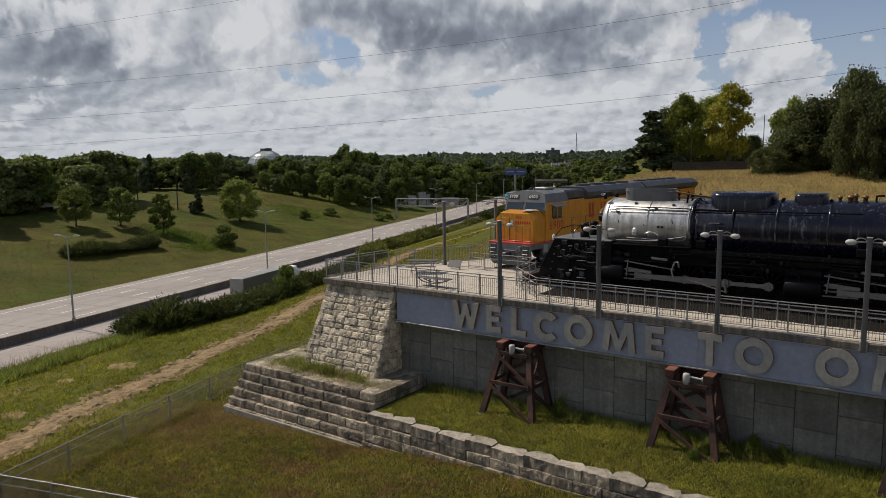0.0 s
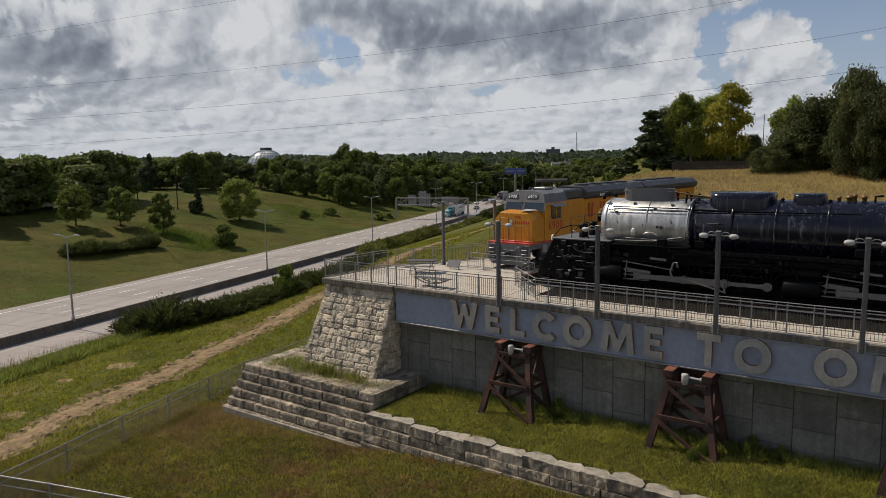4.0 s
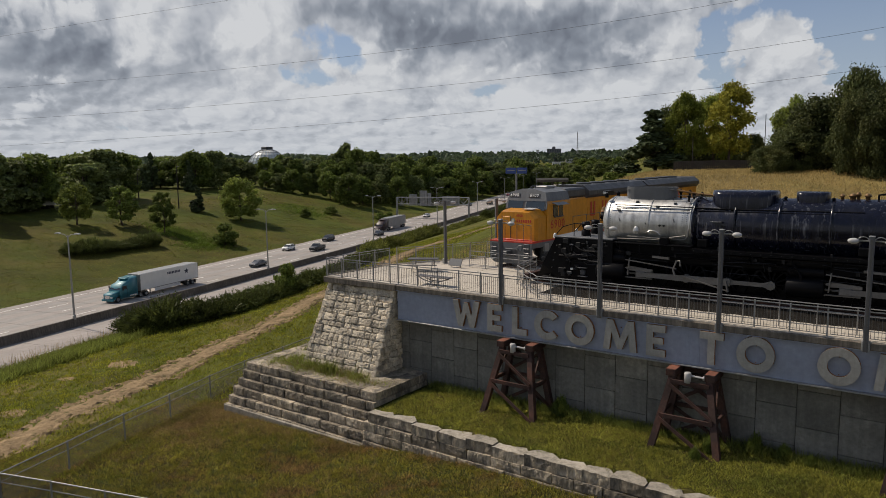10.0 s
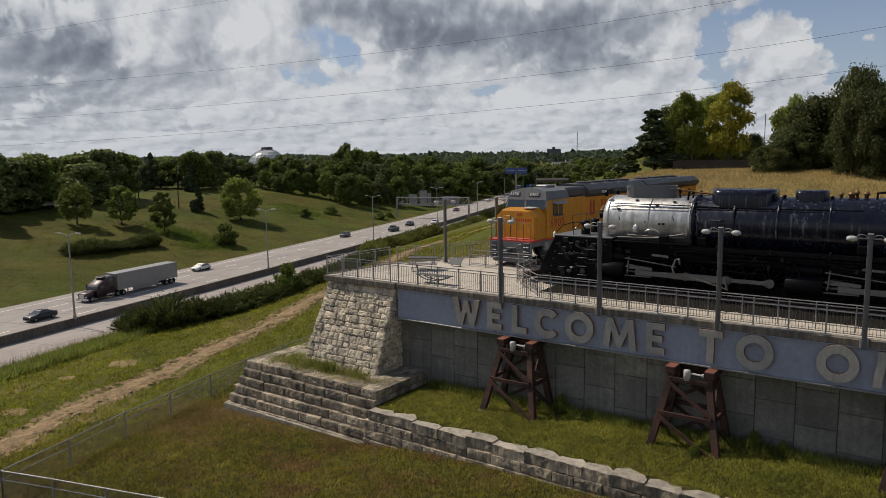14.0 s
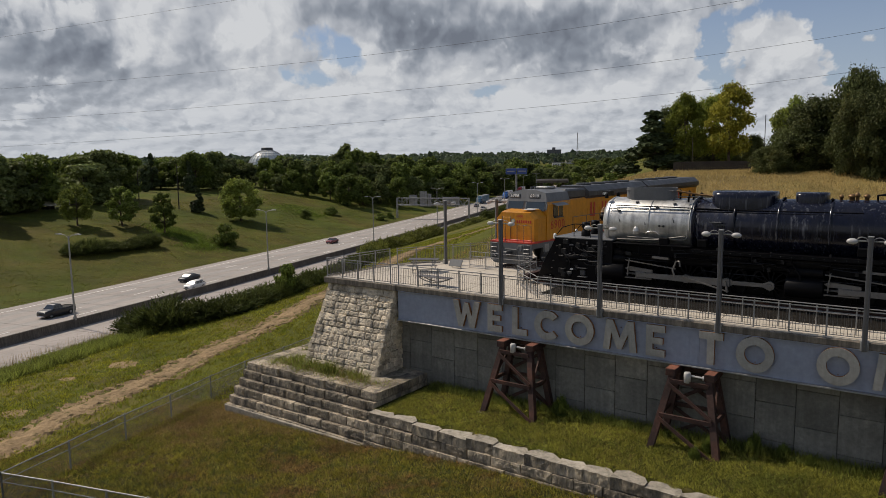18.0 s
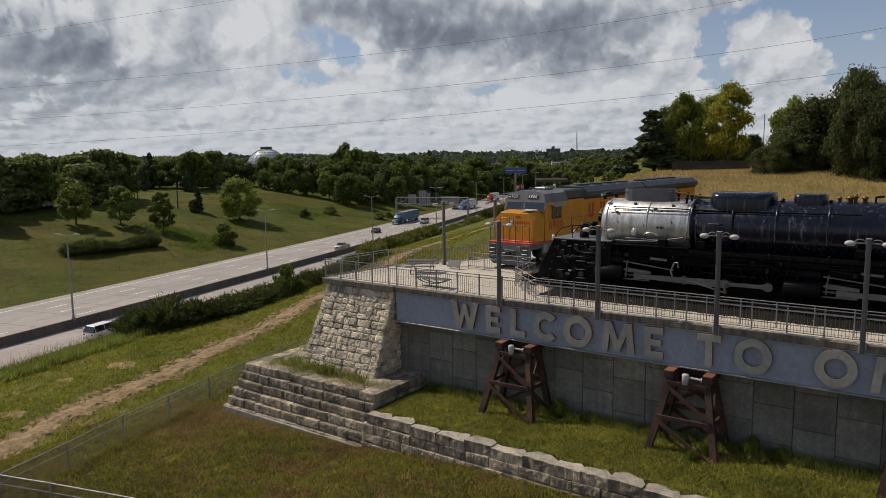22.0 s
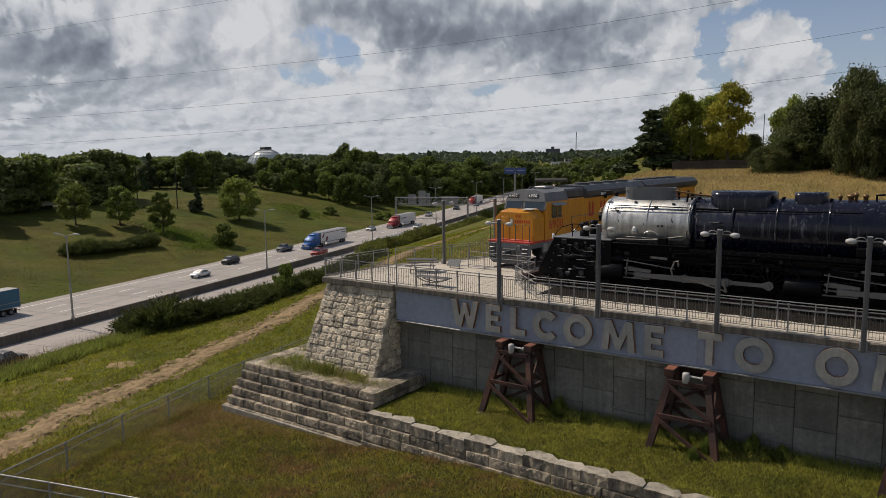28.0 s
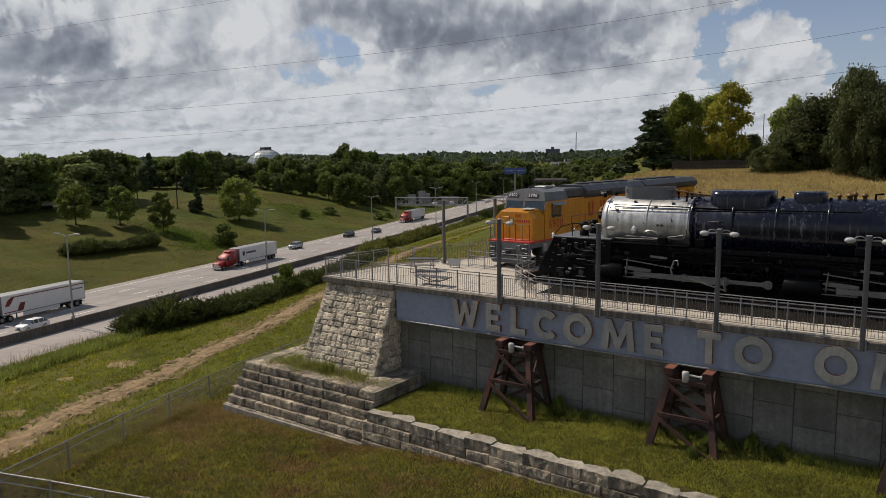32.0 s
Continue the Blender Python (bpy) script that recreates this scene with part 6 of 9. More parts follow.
            P("lower_guide", Geo().bev(cx + 0.75, cx + 2.1, yy - 0.05, yy + 0.05, 0.70, 0.76, 0.01), M_ROD)
            P("crosshead", Geo().bev(cx + 1.3, cx + 1.75, yy - 0.09, yy + 0.09, 0.76, 1.08, 0.03), M_ROD)
            P("piston_rod", Geo().rod((cx + 0.7, yy * 0.9, 0.93), (cx + 1.4, yy * 0.97, 0.93), 0.05), M_ROD)
            pin = (0.08, 0.04)
            for k in range(4):
                wx = x0 + 1.853 * k
                spoked_wheel("driving_wheel", 0.864, 14, e, pose(wx, side * 0.80, 0.864, 0, 0, 0 if side < 0 else 180))
                P("crank_pin", Geo().rod((wx + pin[0], side * 0.85, 0.864 + pin[1]), (wx + pin[0], side * 1.56, 0.864 + pin[1]), 0.09, n=12), M_ROD)
            for k in range(3):
                a, b = x0 + 1.853 * k + pin[0], x0 + 1.853 * (k + 1) + pin[0]
                z = 0.864 + pin[1]
                P("side_rod", Geo().prism([(a - 0.1, z - 0.17), (a + 0.12, z - 0.17), (a + 0.3, z - 0.09), (b - 0.3, z - 0.09), (b - 0.12, z - 0.15), (b + 0.17, z - 0.13), (b + 0.2, z), (b + 0.17, z + 0.13), (b - 0.12, z + 0.15), (b - 0.3, z + 0.09), (a + 0.3, z + 0.09), (a + 0.12, z + 0.17), (a - 0.1, z + 0.17)],
                                            side * 1.42 - 0.045, side * 1.42 + 0.045, "y"), M_ROD, "bright steel side rod")
                P("rod_end", Geo().lathe([(-0.06, 0), (-0.06, 0.2), (0.06, 0.2), (0.06, 0)], "y", (b, side * 1.43, z), 20), M_ROD)
            z = 0.864 + pin[1]
            P("main_rod", Geo().prism([(cx + 1.45, z - 0.02), (cx + 1.5, z + 0.12), (x0 + 3.4, z + 0.17), (x0 + 3.95, z + 0.15), (x0 + 3.95, z - 0.17), (x0 + 3.4, z - 0.17), (cx + 1.5, z - 0.08)], side * 1.54 - 0.05, side * 1.54 + 0.05, "y"), M_ROD, "bright steel main rod")
            P("eccentric_rod", Geo().beam((x0 + 1.75, side * 1.64, 1.05), (x0 + 3.85, side * 1.64, 0.52), 0.05, 0.10, (0, 1, 0)), M_ROD)
            P("return_crank", Geo().beam((x0 + 3.78, side * 1.64, 0.98), (x0 + 3.9, side * 1.64, 0.48), 0.07, 0.17, (0, 1, 0)), M_ROD)
            P("valve_link", Geo().pipe([(x0 + 1.45, side * 1.62, 1.0), (x0 + 1.35, side * 1.62, 1.3), (x0 + 1.5, side * 1.62, 1.72), (x0 + 1.66, side * 1.62, 1.75), (x0 + 1.7, side * 1.62, 1.5)], 0.05), M_ROD)
            P("radius_rod", Geo().beam((cx + 0.8, side * 1.6, 1.62), (x0 + 1.5, side * 1.6, 1.36), 0.045, 0.09, (0, 1, 0)), M_ROD)
            P("combination_lever", Geo().beam((cx + 1.0, side * 1.58, 1.7), (cx + 0.92, side * 1.58, 0.85), 0.05, 0.09, (0, 1, 0)), M_ROD)
            P("reach_rod", Geo().beam((x0 + 0.35, side * 1.6, 1.86), (x0 + 1.15, side * 1.6, 1.82), 0.10, 0.14, (0, 1, 0)), M_ROD)
            P("spring_hanger", Geo().bev(x0 - 0.4, x0 + 5.8, side * 1.1 - 0.12, side * 1.1 + 0.12, 1.75, 1.86, 0.02), M_BLACK)
    for wx in (-6.1, -4.1 - 0.45):
        for side in (-1, 1):
            spoked_wheel("pilot_wheel", 0.45, 10, e, pose(wx, side * 0.80, 0.45, 0, 0, 0 if side < 0 else 180))
    for y in (-1.52, 1.52):
        for k in range(5):
            P("front_ladder_rung", Geo().rod((-6.75 + 0.1 * k, y - 0.12, 0.5 + 0.4 * k), (-6.75 + 0.1 * k, y + 0.12, 0.5 + 0.4 * k), 0.02, n=6), M_ROD)
        P("front_ladder_rail", Geo().pipe([(-6.85, y + 0.12, 0.4), (-6.35, y + 0.12, 2.5)], 0.022), M_BLACK)
        P("brake_pipe", Geo().pipe([(-5.5, y, 2.2), (-5.1, y, 1.9), (-4.6, y, 1.95), (-4.2, y, 1.6)], 0.035), M_BLACK)
        P("equalising_tank", Geo().lathe([(-5.9, 0), (-5.88, 0.16), (-4.9, 0.16), (-4.88, 0)], "x", (0, y * 0.98, 1.55), 12), M_BLACK, "", True)
        # white block added as a painted highlight on the black flank
        P("white_tag", Geo().box(-5.6, -5.45, y - 0.02, y + 0.02, 0.85, 0.95), M_WHITE, "small white block standing for a highlight")
        P("check_valve", Geo().lathe([(2.9, 0.12), (3.05, 0.16), (3.2, 0.12), (3.3, 0)], "z", (-2.2, y * 0.80, 0), 10, close=False), M_SILV)
        P("wash_out_plug", Geo().lathe([(y * 0.86 - 0.03, 0.06), (y * 0.86 + 0.05, 0.05), (y * 0.86 + 0.05, 0)], "y", (-1.0, 0, 3.35), 8, close=False), M_DGREY)
        P("wash_out_plug", Geo().lathe([(y * 0.86 - 0.03, 0.06), (y * 0.86 + 0.05, 0.05), (y * 0.86 + 0.05, 0)], "y", (-0.8, 0, 3.35), 8, close=False), M_DGREY)
    P("front_step", Geo().bev(-7.2, -6.6, -1.62, -1.25, 0.35, 0.42, 0.02), M_BLACK)
    P("uncoupling_lever", Geo().pipe([(-7.3, -1.5, 1.35), (-7.6, -0.8, 1.3), (-7.8, -0.2, 1.2)], 0.025), M_ROD)
    # small fittings, pipes and stays that crowd the flanks
    rnd = random.Random(77)
    for side in (-1, 1):
        for k in range(46):
            x, z = rnd.uniform(-5.4, 13.5), rnd.uniform(1.5, 2.35)
            w, h = rnd.uniform(0.06, 0.28), rnd.uniform(0.05, 0.22)
            P("fitting", Geo().bev(x, x + w, side * 1.5 - 0.06, side * 1.5 + 0.06, z, z + h, 0.015), M_NBLACK if rnd.random() < 0.5 else M_BLACK)
        for k in range(22):
            x, z = rnd.uniform(-5.2, 12.5), rnd.uniform(1.3, 2.3)
            ln, dz = rnd.uniform(0.5, 2.2), rnd.uniform(-0.12, 0.12)
            P("copper_pipe", Geo().pipe([(x, side * 1.56, z), (x + ln * 0.45, side * 1.56, z + dz), (x + ln, side * 1.55, z + dz), (x + ln + 0.08, side * 1.5, z + dz - rnd.uniform(0.1, 0.4))], rnd.uniform(0.012, 0.024), 5), M_NBLACK)
        for k in range(34):
            x = 0.75 + k * 0.42
            P("board_rivet", Geo().lathe([(0, 0.022), (-0.014, 0.016), (-0.02, 0)], "y", (x, -1.702 if side < 0 else 1.72, 2.29), 6, close=False), M_DGREY)
        for x in (-2.9, -1.9, -0.9, 1.9, 3.3, 4.9, 6.4, 8.2):
            P("board_bracket", Geo().prism([(x, 2.36), (x + 0.06, 2.36), (x + 0.06, 1.9), (x, 2.05)], side * 1.62 - 0.03, side * 1.62 + 0.03, "y"), M_BLACK)
        # rail and steps along the boiler's shoulder, clamps on the smokebox
        P("upper_pipe", Geo().pipe([(-3.4, side * 0.98, 4.28), (-0.2, side * 1.0, 4.26), (0.6, side * 1.02, 4.24), (2.2, side * 1.06, 4.22), (4.6, side * 1.04, 4.22), (7.5, side * 1.05, 4.24)], 0.028), M_BLACK)
        for x, w in ((-3.2, 0.5), (-2.4, 0.95), (-1.3, 0.7), (-0.5, 0.9), (0.9, 0.6), (2.6, 1.0), (4.4, 0.75), (5.6, 0.9)):
            a = w
            P("clamp", Geo().bev(x, x + 0.13, side * R * math.cos(a) - 0.05, side * R * math.cos(a) + 0.05, zc + R * math.sin(a) - 0.05, zc + R * math.sin(a) + 0.06, 0.015), M_DGREY)
        for x, tz in ((-3.3, 4.1), (-2.0, 4.0), (-0.6, 4.15)):
            P("stay_rod", Geo().beam((x, side * 0.99, tz), (x + 0.28, side * 1.27, tz - 0.62), 0.03, 0.05), M_DGREY)
        P("step_plate", Geo().bev(1.4, 1.9, side * 1.38 - 0.1, side * 1.38 + 0.1, 3.62, 3.66, 0.01), M_DGREY)
        P("blow_off_pipe", Geo().pipe([(5.0, side * 1.5, 1.95), (5.3, side * 1.6, 1.5), (5.35, side * 1.6, 0.6)], 0.05), M_BLACK)
        P("brake_rigging", Geo().beam((-1.5, side * 1.2, 0.32), (4.2, side * 1.2, 0.30), 0.05, 0.12), M_BLACK)
        P("brake_rigging", Geo().beam((7.3, side * 1.2, 0.32), (13.0, side * 1.2, 0.30), 0.05, 0.12), M_BLACK)
    # steps, hoses and boxes on the pilot's flanks
    for side in (-1, 1):
        for k in range(30):
            x, z = rnd.uniform(-6.3, -3.7), rnd.uniform(0.45, 2.3)
            w, h = rnd.uniform(0.06, 0.34), rnd.uniform(0.05, 0.26)
            # every seventh one is paler grey, a glint put into its colour
            P("fitting", Geo().bev(x, x + w, side * 1.55 - 0.07, side * 1.55 + rnd.uniform(0.03, 0.1), z, z + h, 0.02), M_DGREY if k % 7 == 0 else M_NBLACK)
        for k in range(9):
            x, z = rnd.uniform(-6.2, -4.4), rnd.uniform(0.9, 2.2)
            P("air_hose", Geo().pipe([(x, side * 1.58, z), (x + 0.2, side * 1.64, z - 0.12), (x + rnd.uniform(0.4, 1.2), side * 1.62, z - rnd.uniform(0.1, 0.5))], rnd.uniform(0.018, 0.035), 6), M_NBLACK)
        for z in (0.55, 1.0, 1.45):
            P("side_step", Geo().bev(-5.1, -4.6, side * 1.62 - 0.1, side * 1.62 + 0.1, z, z + 0.035, 0.01), M_DGREY)
    # fittings on the boiler's crown
    for x, y, h in ((-0.35, -0.25, 0.5), (-0.05, 0.2, 0.42), (0.3, -0.3, 0.3), (0.62, -0.1, 0.35), (0.2, -0.75, 0.2), (4.35, -0.3, 0.22), (6.25, -0.4, 0.2)):
        P("crown_valve", Geo().lathe([(4.5, 0.05), (4.62 + h * 0.5, 0.05), (4.62 + h * 0.55, 0.085), (4.62 + h * 0.8, 0.08), (4.62 + h, 0)], "z", (x, y, 0), 9, close=False), M_BLACK, "", True)
    P("crown_pipe", Geo().pipe([(-0.5, -0.35, 5.02), (-0.1, -0.35, 4.96), (0.5, -0.3, 4.86), (1.2, -0.3, 4.8)], 0.05), M_BRASS, "copper-brown pipe")
    P("crown_rail", Geo().pipe([(-0.6, -0.6, 4.55), (-0.5, -0.6, 4.78), (0.9, -0.6, 4.76), (1.0, -0.6, 4.6)], 0.02), M_DGREY)
    # firebox and cab, beyond the boiler
    P("firebox", Geo().bev(11.5, 17.2, -1.62, 1.62, 1.0, 3.6, 0.2), M_BLACK)
    P("ash_pan", Geo().bev(5.4, 17.0, -1.15, 1.15, 1.45, 2.3, 0.1), M_BLACK)
    P("boiler_cradle", Geo().bev(-5.6, 5.4, -0.95, 0.95, 1.45, 2.4, 0.1), M_BLACK)
    # solid black block added to stand for the shade between the wheels
    P("frame_filler", Geo().bev(-5.7, 17.0, -0.68, 0.68, 0.06, 1.46, 0.05), M_BLACK)
    P("cab", Geo().bev(17.2, 20.2, -1.6, 1.6, 1.2, 4.6, 0.15), M_BLACK)
    P("buffer_stop", Geo().bev(-8.6, -8.25, -1.2, 1.2, 0.0, 0.35, 0.03), M_CORTEN, "rusty wheel stop before the pilot")
    return e


M_HOOD = mat("weathered_hood_grey", (0.05, 0.053, 0.058), 0.5, var=0.15, scale=0.9, bump=0.03, streak=0.15)


def diesel_engine():
    """The double diesel; its own space has x to its side, y towards its rear, rails at z = 0."""
    e = thing("diesel_locomotive", "yellow and grey double diesel locomotive with red lettering on display", "locomotive")
    e.matrix_basis = pose(-11.92, 8.32, DECK_Z + 0.17, 0, 0, -3.6)
    P = lambda n, g, m, lab="", sh=False, par=e: part(n, g, m, par, lab, sh)
    W = 1.56
    # frame, pilot and steps
    P("underframe", Geo().bev(-W, W, 0.0, 29.4, 1.10, 1.42, 0.02), M_GREY)
    P("sill_stripe", Geo().bev(-W - 0.012, W + 0.012, -0.012, 29.41, 1.42, 1.53, 0.01), M_RED, "red stripe along the sill")
    P("pilot_plate", Geo().prism([(-W, 1.42), (-W, 0.35), (-1.2, 0.10), (1.2, 0.10), (W, 0.35), (W, 1.42)], -0.02, 0.10, "y"), M_GREY, "grey pilot plate")
    P("coupler_pocket", Geo().bev(-0.45, 0.45, -0.06, 0.0, 0.55, 1.05, 0.03), M_DGREY)
    P("coupler", Geo().bev(-0.16, 0.16, -0.65, -0.02, 0.65, 0.95, 0.05), M_DGREY, "dark coupler")
    for s in (-1, 1):
        P("step_well", Geo().bev(s * 1.22 - 0.22, s * 1.22 + 0.22, -0.05, 0.0, 0.3, 1.38, 0.02), M_DGREY)
        for k in range(4):
            P("step", Geo().bev(s * 1.22 - 0.2, s * 1.22 + 0.2, -0.14, 0.02, 0.28 + 0.27 * k, 0.31 + 0.27 * k, 0.01), M_ALU)
        P("mu_hose", Geo().pipe([(s * 0.6, -0.06, 1.2), (s * 0.6, -0.18, 1.0), (s * 0.62, -0.2, 0.5)], 0.03), M_DGREY)
        P("jack_pad", Geo().bev(s * 0.75 - 0.14, s * 0.75 + 0.14, -0.1, 0.0, 0.95, 1.3, 0.02), M_GREY)
    # nose
    nose = Geo()
    y0, y1 = 0.50, 1.75
    sec = [(-1.5, 1.53), (-1.5, 3.0), (-1.12, 3.46), (1.12, 3.46), (1.5, 3.0), (1.5, 1.53)]
    n = len(sec)
    nose.v += [(x * 0.97, y0, z if z < 3.3 else 3.30) for x, z in sec] + [(x, y1, z) for x, z in sec]
    nose.v[0:6] = [(-1.40, y0, 1.53), (-1.40, y0, 2.9), (-1.02, y0, 3.30), (1.02, y0, 3.30), (1.40, y0, 2.9), (1.40, y0, 1.53)]
    mid = [(-1.5, y0 + 0.35, 1.53), (-1.5, y0 + 0.35, 2.95), (-1.1, y0 + 0.35, 3.37), (1.1, y0 + 0.35, 3.37), (1.5, y0 + 0.35, 2.95), (1.5, y0 + 0.35, 1.53)]
    nose.v[6:6] = mid
    for j in range(2):
        nose.f += [(j * 6 + i, j * 6 + (i + 1) % 6, j * 6 + 6 + (i + 1) % 6, j * 6 + 6 + i) for i in range(6)]
    nose.f += [tuple(range(6))[::-1], tuple(range(12, 18))]
    nz = P("nose", nose, M_YEL, "yellow nose")
    part("nose_door", Geo().bev(-0.95, -0.35, y0 - 0.02, y0 + 0.01, 1.58, 3.0, 0.01), M_YEL, nz)
    part("door_seam", Geo().box(-0.99, -0.96, y0 - 0.012, y0, 1.58, 3.05), M_DGREY, nz)
    part("door_seam", Geo().box(-0.34, -0.31, y0 - 0.012, y0, 1.58, 3.05), M_DGREY, nz)
    part("headlamp", Geo().lathe([(y0 - 0.06, 0.11), (y0 - 0.06, 0.14), (y0 + 0.02, 0.14)], "y", (-0.12, 0, 2.78), 14, close=False), M_ALU, nz, "round headlamp")
    part("headlamp_glass", Geo().lathe([(y0 - 0.04, 0.0), (y0 - 0.045, 0.11)], "y", (-0.12, 0, 2.78), 14, close=False), mat("lamp_lens", (0.75, 0.68, 0.5), 0.2, var=0.05, bump=0, local=True), nz)
    part("anticlimber", Geo().bev(-1.3, 1.3, y0 - 0.05, y0 + 0.1, 1.53, 1.60, 0.02), M_RED, nz)
    # plain bars where the railroad's name runs across the nose, and its emblem
    for k in range(5):
        part("name_bar", Geo().box(-1.24 + k * 0.17, -1.13 + k * 0.17, y0 - 0.006, y0 + 0.002, 2.66, 2.84), M_RED, nz, "red lettering bar")
    for k in range(7):
        part("name_bar", Geo().box(0.12 + k * 0.165, 0.22 + k * 0.165, y0 - 0.006, y0 + 0.002, 2.66, 2.84), M_RED, nz, "red lettering bar")
    t = text_mesh("6900", 0.24)
    part("nose_number", t, M_RED, nz, "red road number", m=pose(0.35, y0 - 0.008, 3.08))
    part("white_panel", Geo().prism([(0.35, 0.95), (1.1, 0.95), (1.1, 1.7), (0.35, 1.7)], 3.44, 3.46, "z", m=pose(0, 0.0, -0.02, 3.0)), M_LAMPH, nz, "pale reflective panel on the nose top")
    # cab
    cab = Geo()
    cs = [(-1.55, 1.53), (-1.55, 3.75), (-1.28, 4.45), (-0.5, 4.62), (0.5, 4.62), (1.28, 4.45), (1.55, 3.75), (1.55, 1.53)]
    c0, c1 = 1.75, 4.7
    lean = lambda z: 0.0 if z < 3.5 else (z - 3.5) * 0.32
    cab.v += [(x, c0 + lean(z), z) for x, z in cs] + [(x, c1, z) for x, z in cs]
    cab.f += [(i, (i + 1) % 8, 8 + (i + 1) % 8, 8 + i) for i in range(8)] + [tuple(range(8))[::-1], tuple(range(8, 16))]
    cb = P("cab", cab, M_YEL, "yellow cab")
    # grey roof over the cab, a little proud
    rf = Geo()
    rs = [(-1.50, 3.92), (-1.30, 4.47), (-0.5, 4.66), (0.5, 4.66), (1.30, 4.47), (1.50, 3.92)]
    rf.v += [(x * 1.01, c0 + lean(z) - 0.05, z + 0.012) for x, z in rs] + [(x * 1.01, c1 + 0.02, z + 0.012) for x, z in rs]
    rf.f += [(i, (i + 1) % 6, 6 + (i + 1) % 6, 6 + i) for i in range(6)] + [tuple(range(6))[::-1], tuple(range(6, 12))]
    part("cab_roof", rf, M_GREY, cb, "grey cab roof")
    tilt = math.degrees(math.atan(0.32))
    wp = lambda z: c0 + lean(z)

    def pane(x0, x1, z0, z1, name="windscreen"):
        h = z1 - z0
        m = pose((x0 + x1) / 2, wp(z0) - 0.06, z0, -tilt)
        f = part("window_frame", Geo().bev(-(x1 - x0) / 2 - 0.05, (x1 - x0) / 2 + 0.05, 0.0, 0.05, -0.05, h + 0.08, 0.015), M_GREY if name == "windscreen" else M_DGREY, cb, m=m)
        part(name, Geo().box(-(x1 - x0) / 2, (x1 - x0) / 2, -0.008, 0.0, 0.0, h), M_GLASS, f, "dark glass pane")
    sur = Geo()
    edge = [(-1.56, 3.42), (-1.56, 3.74), (-1.33, 4.34), (1.33, 4.34), (1.56, 3.74), (1.56, 3.42)]
    sur.v += [(x, wp(z) - 0.022, z) for x, z in edge] + [(x, wp(z) + 0.02, z) for x, z in edge]
    sur.f += [tuple(range(6)), tuple(range(6, 12))[::-1]] + [(i, (i + 1) % 6, 6 + (i + 1) % 6, 6 + i) for i in range(6)]
    part("windscreen_surround", sur, M_GREY, cb, "grey surround of the windscreens")
    pane(-1.38, -0.22, 3.44, 4.02)
    pane(0.02, 1.38, 3.40, 4.02)
    for x in (-0.95, 0.55):
        nbm = pose(x, wp(4.13) - 0.09, 4.13, -tilt)
        b = part("number_board", Geo().bev(-0.42, 0.42, 0, 0.06, 0.02, 0.30, 0.05), M_DGREY, cb, "black number board", m=nbm)
        for i, ch in enumerate("6900"):
            part("board_digit", text_mesh(ch, 0.27), M_WHITE, b, "white digit", m=pose((i - 1.5) * 0.165, -0.012, 0.16))
    for s in (-1, 1):
        part("side_window", Geo().bev(s * 1.56 - 0.03, s * 1.56 + 0.03, 2.55, 3.75, 2.95, 3.68, 0.02), M_GLASS, cb, "dark side window")
        part("window_post", Geo().box(s * 1.59 - 0.015, s * 1.59 + 0.015, 3.1, 3.16, 2.95, 3.68), M_YEL, cb)
        part("sun_shade", Geo().prism([(s * 1.55, 3.78), (s * 1.95, 3.66), (s * 1.95, 3.70), (s * 1.55, 3.83)], 2.4, 3.9, "y"), M_ALU, cb, "silver window awning")
        part("arm_rest", Geo().bev(s * 1.62 - 0.06, s * 1.62 + 0.06, 2.6, 3.7, 2.87, 2.95, 0.02), M_DGREY, cb)
        for i, ch in enumerate("6900"):
            part("cab_digit", text_mesh(ch, 0.78), M_RED, cb, "large red digit", m=pose(s * 1.566, 3.1 + s * (i - 1.5) * 0.47, 2.42, 0, 0, 90 if s > 0 else -90))
    part("roof_vent", Geo().bev(-0.5, 0.5, 3.5, 4.6, 4.68, 4.82, 0.04), M_ALU, cb)
    part("roof_horn", Geo().pipe([(0.2, 2.6, 4.7), (0.2, 2.6, 4.85), (0.2, 2.2, 4.87)], 0.04), M_DGREY, cb)
    part("beacon", Geo().lathe([(4.66, 0.09), (4.8, 0.08), (4.84, 0)], "z", (-0.3, 2.9, 0), 10, close=False), M_DGREY, cb)
    # long hood: yellow below, grey above, flared radiators at the rear
    hw = 1.12
    P("air_intake", Geo().bev(-1.3, 1.3, 4.7, 7.4, 1.53, 3.95, 0.08), M_YEL, "yellow electrical locker")
    P("intake_cover", Geo().bev(-1.25, 1.25, 4.7, 7.4, 3.95, 4.6, 0.12), M_DGREY)
    for a, b in ((7.4, 17.3), (17.3, 29.0)):
        hd = P("hood", Geo().bev(-hw, hw, a + 0.01, b - 0.01, 1.53, 3.85, 0.03), M_YEL, "yellow long hood")
        for y in np.arange(a + 0.5, b - 0.9, 0.92):
            for s in (-1, 1):
                part("hood_door", Geo().bev(s * (hw + 0.006) - 0.012, s * (hw + 0.006) + 0.012, y, y + 0.86, 1.95, 3.2, 0.008), M_YEL, hd)
        part("grey_upper", Geo().prism([(-hw - 0.02, 3.85), (-1.35, 4.05), (-1.35, 4.35), (-0.9, 4.72), (0.9, 4.72), (1.35, 4.35), (1.35, 4.05), (hw + 0.02, 3.85)], a + 0.3, b, "y"), M_HOOD, hd, "dark grey flared upper hood")
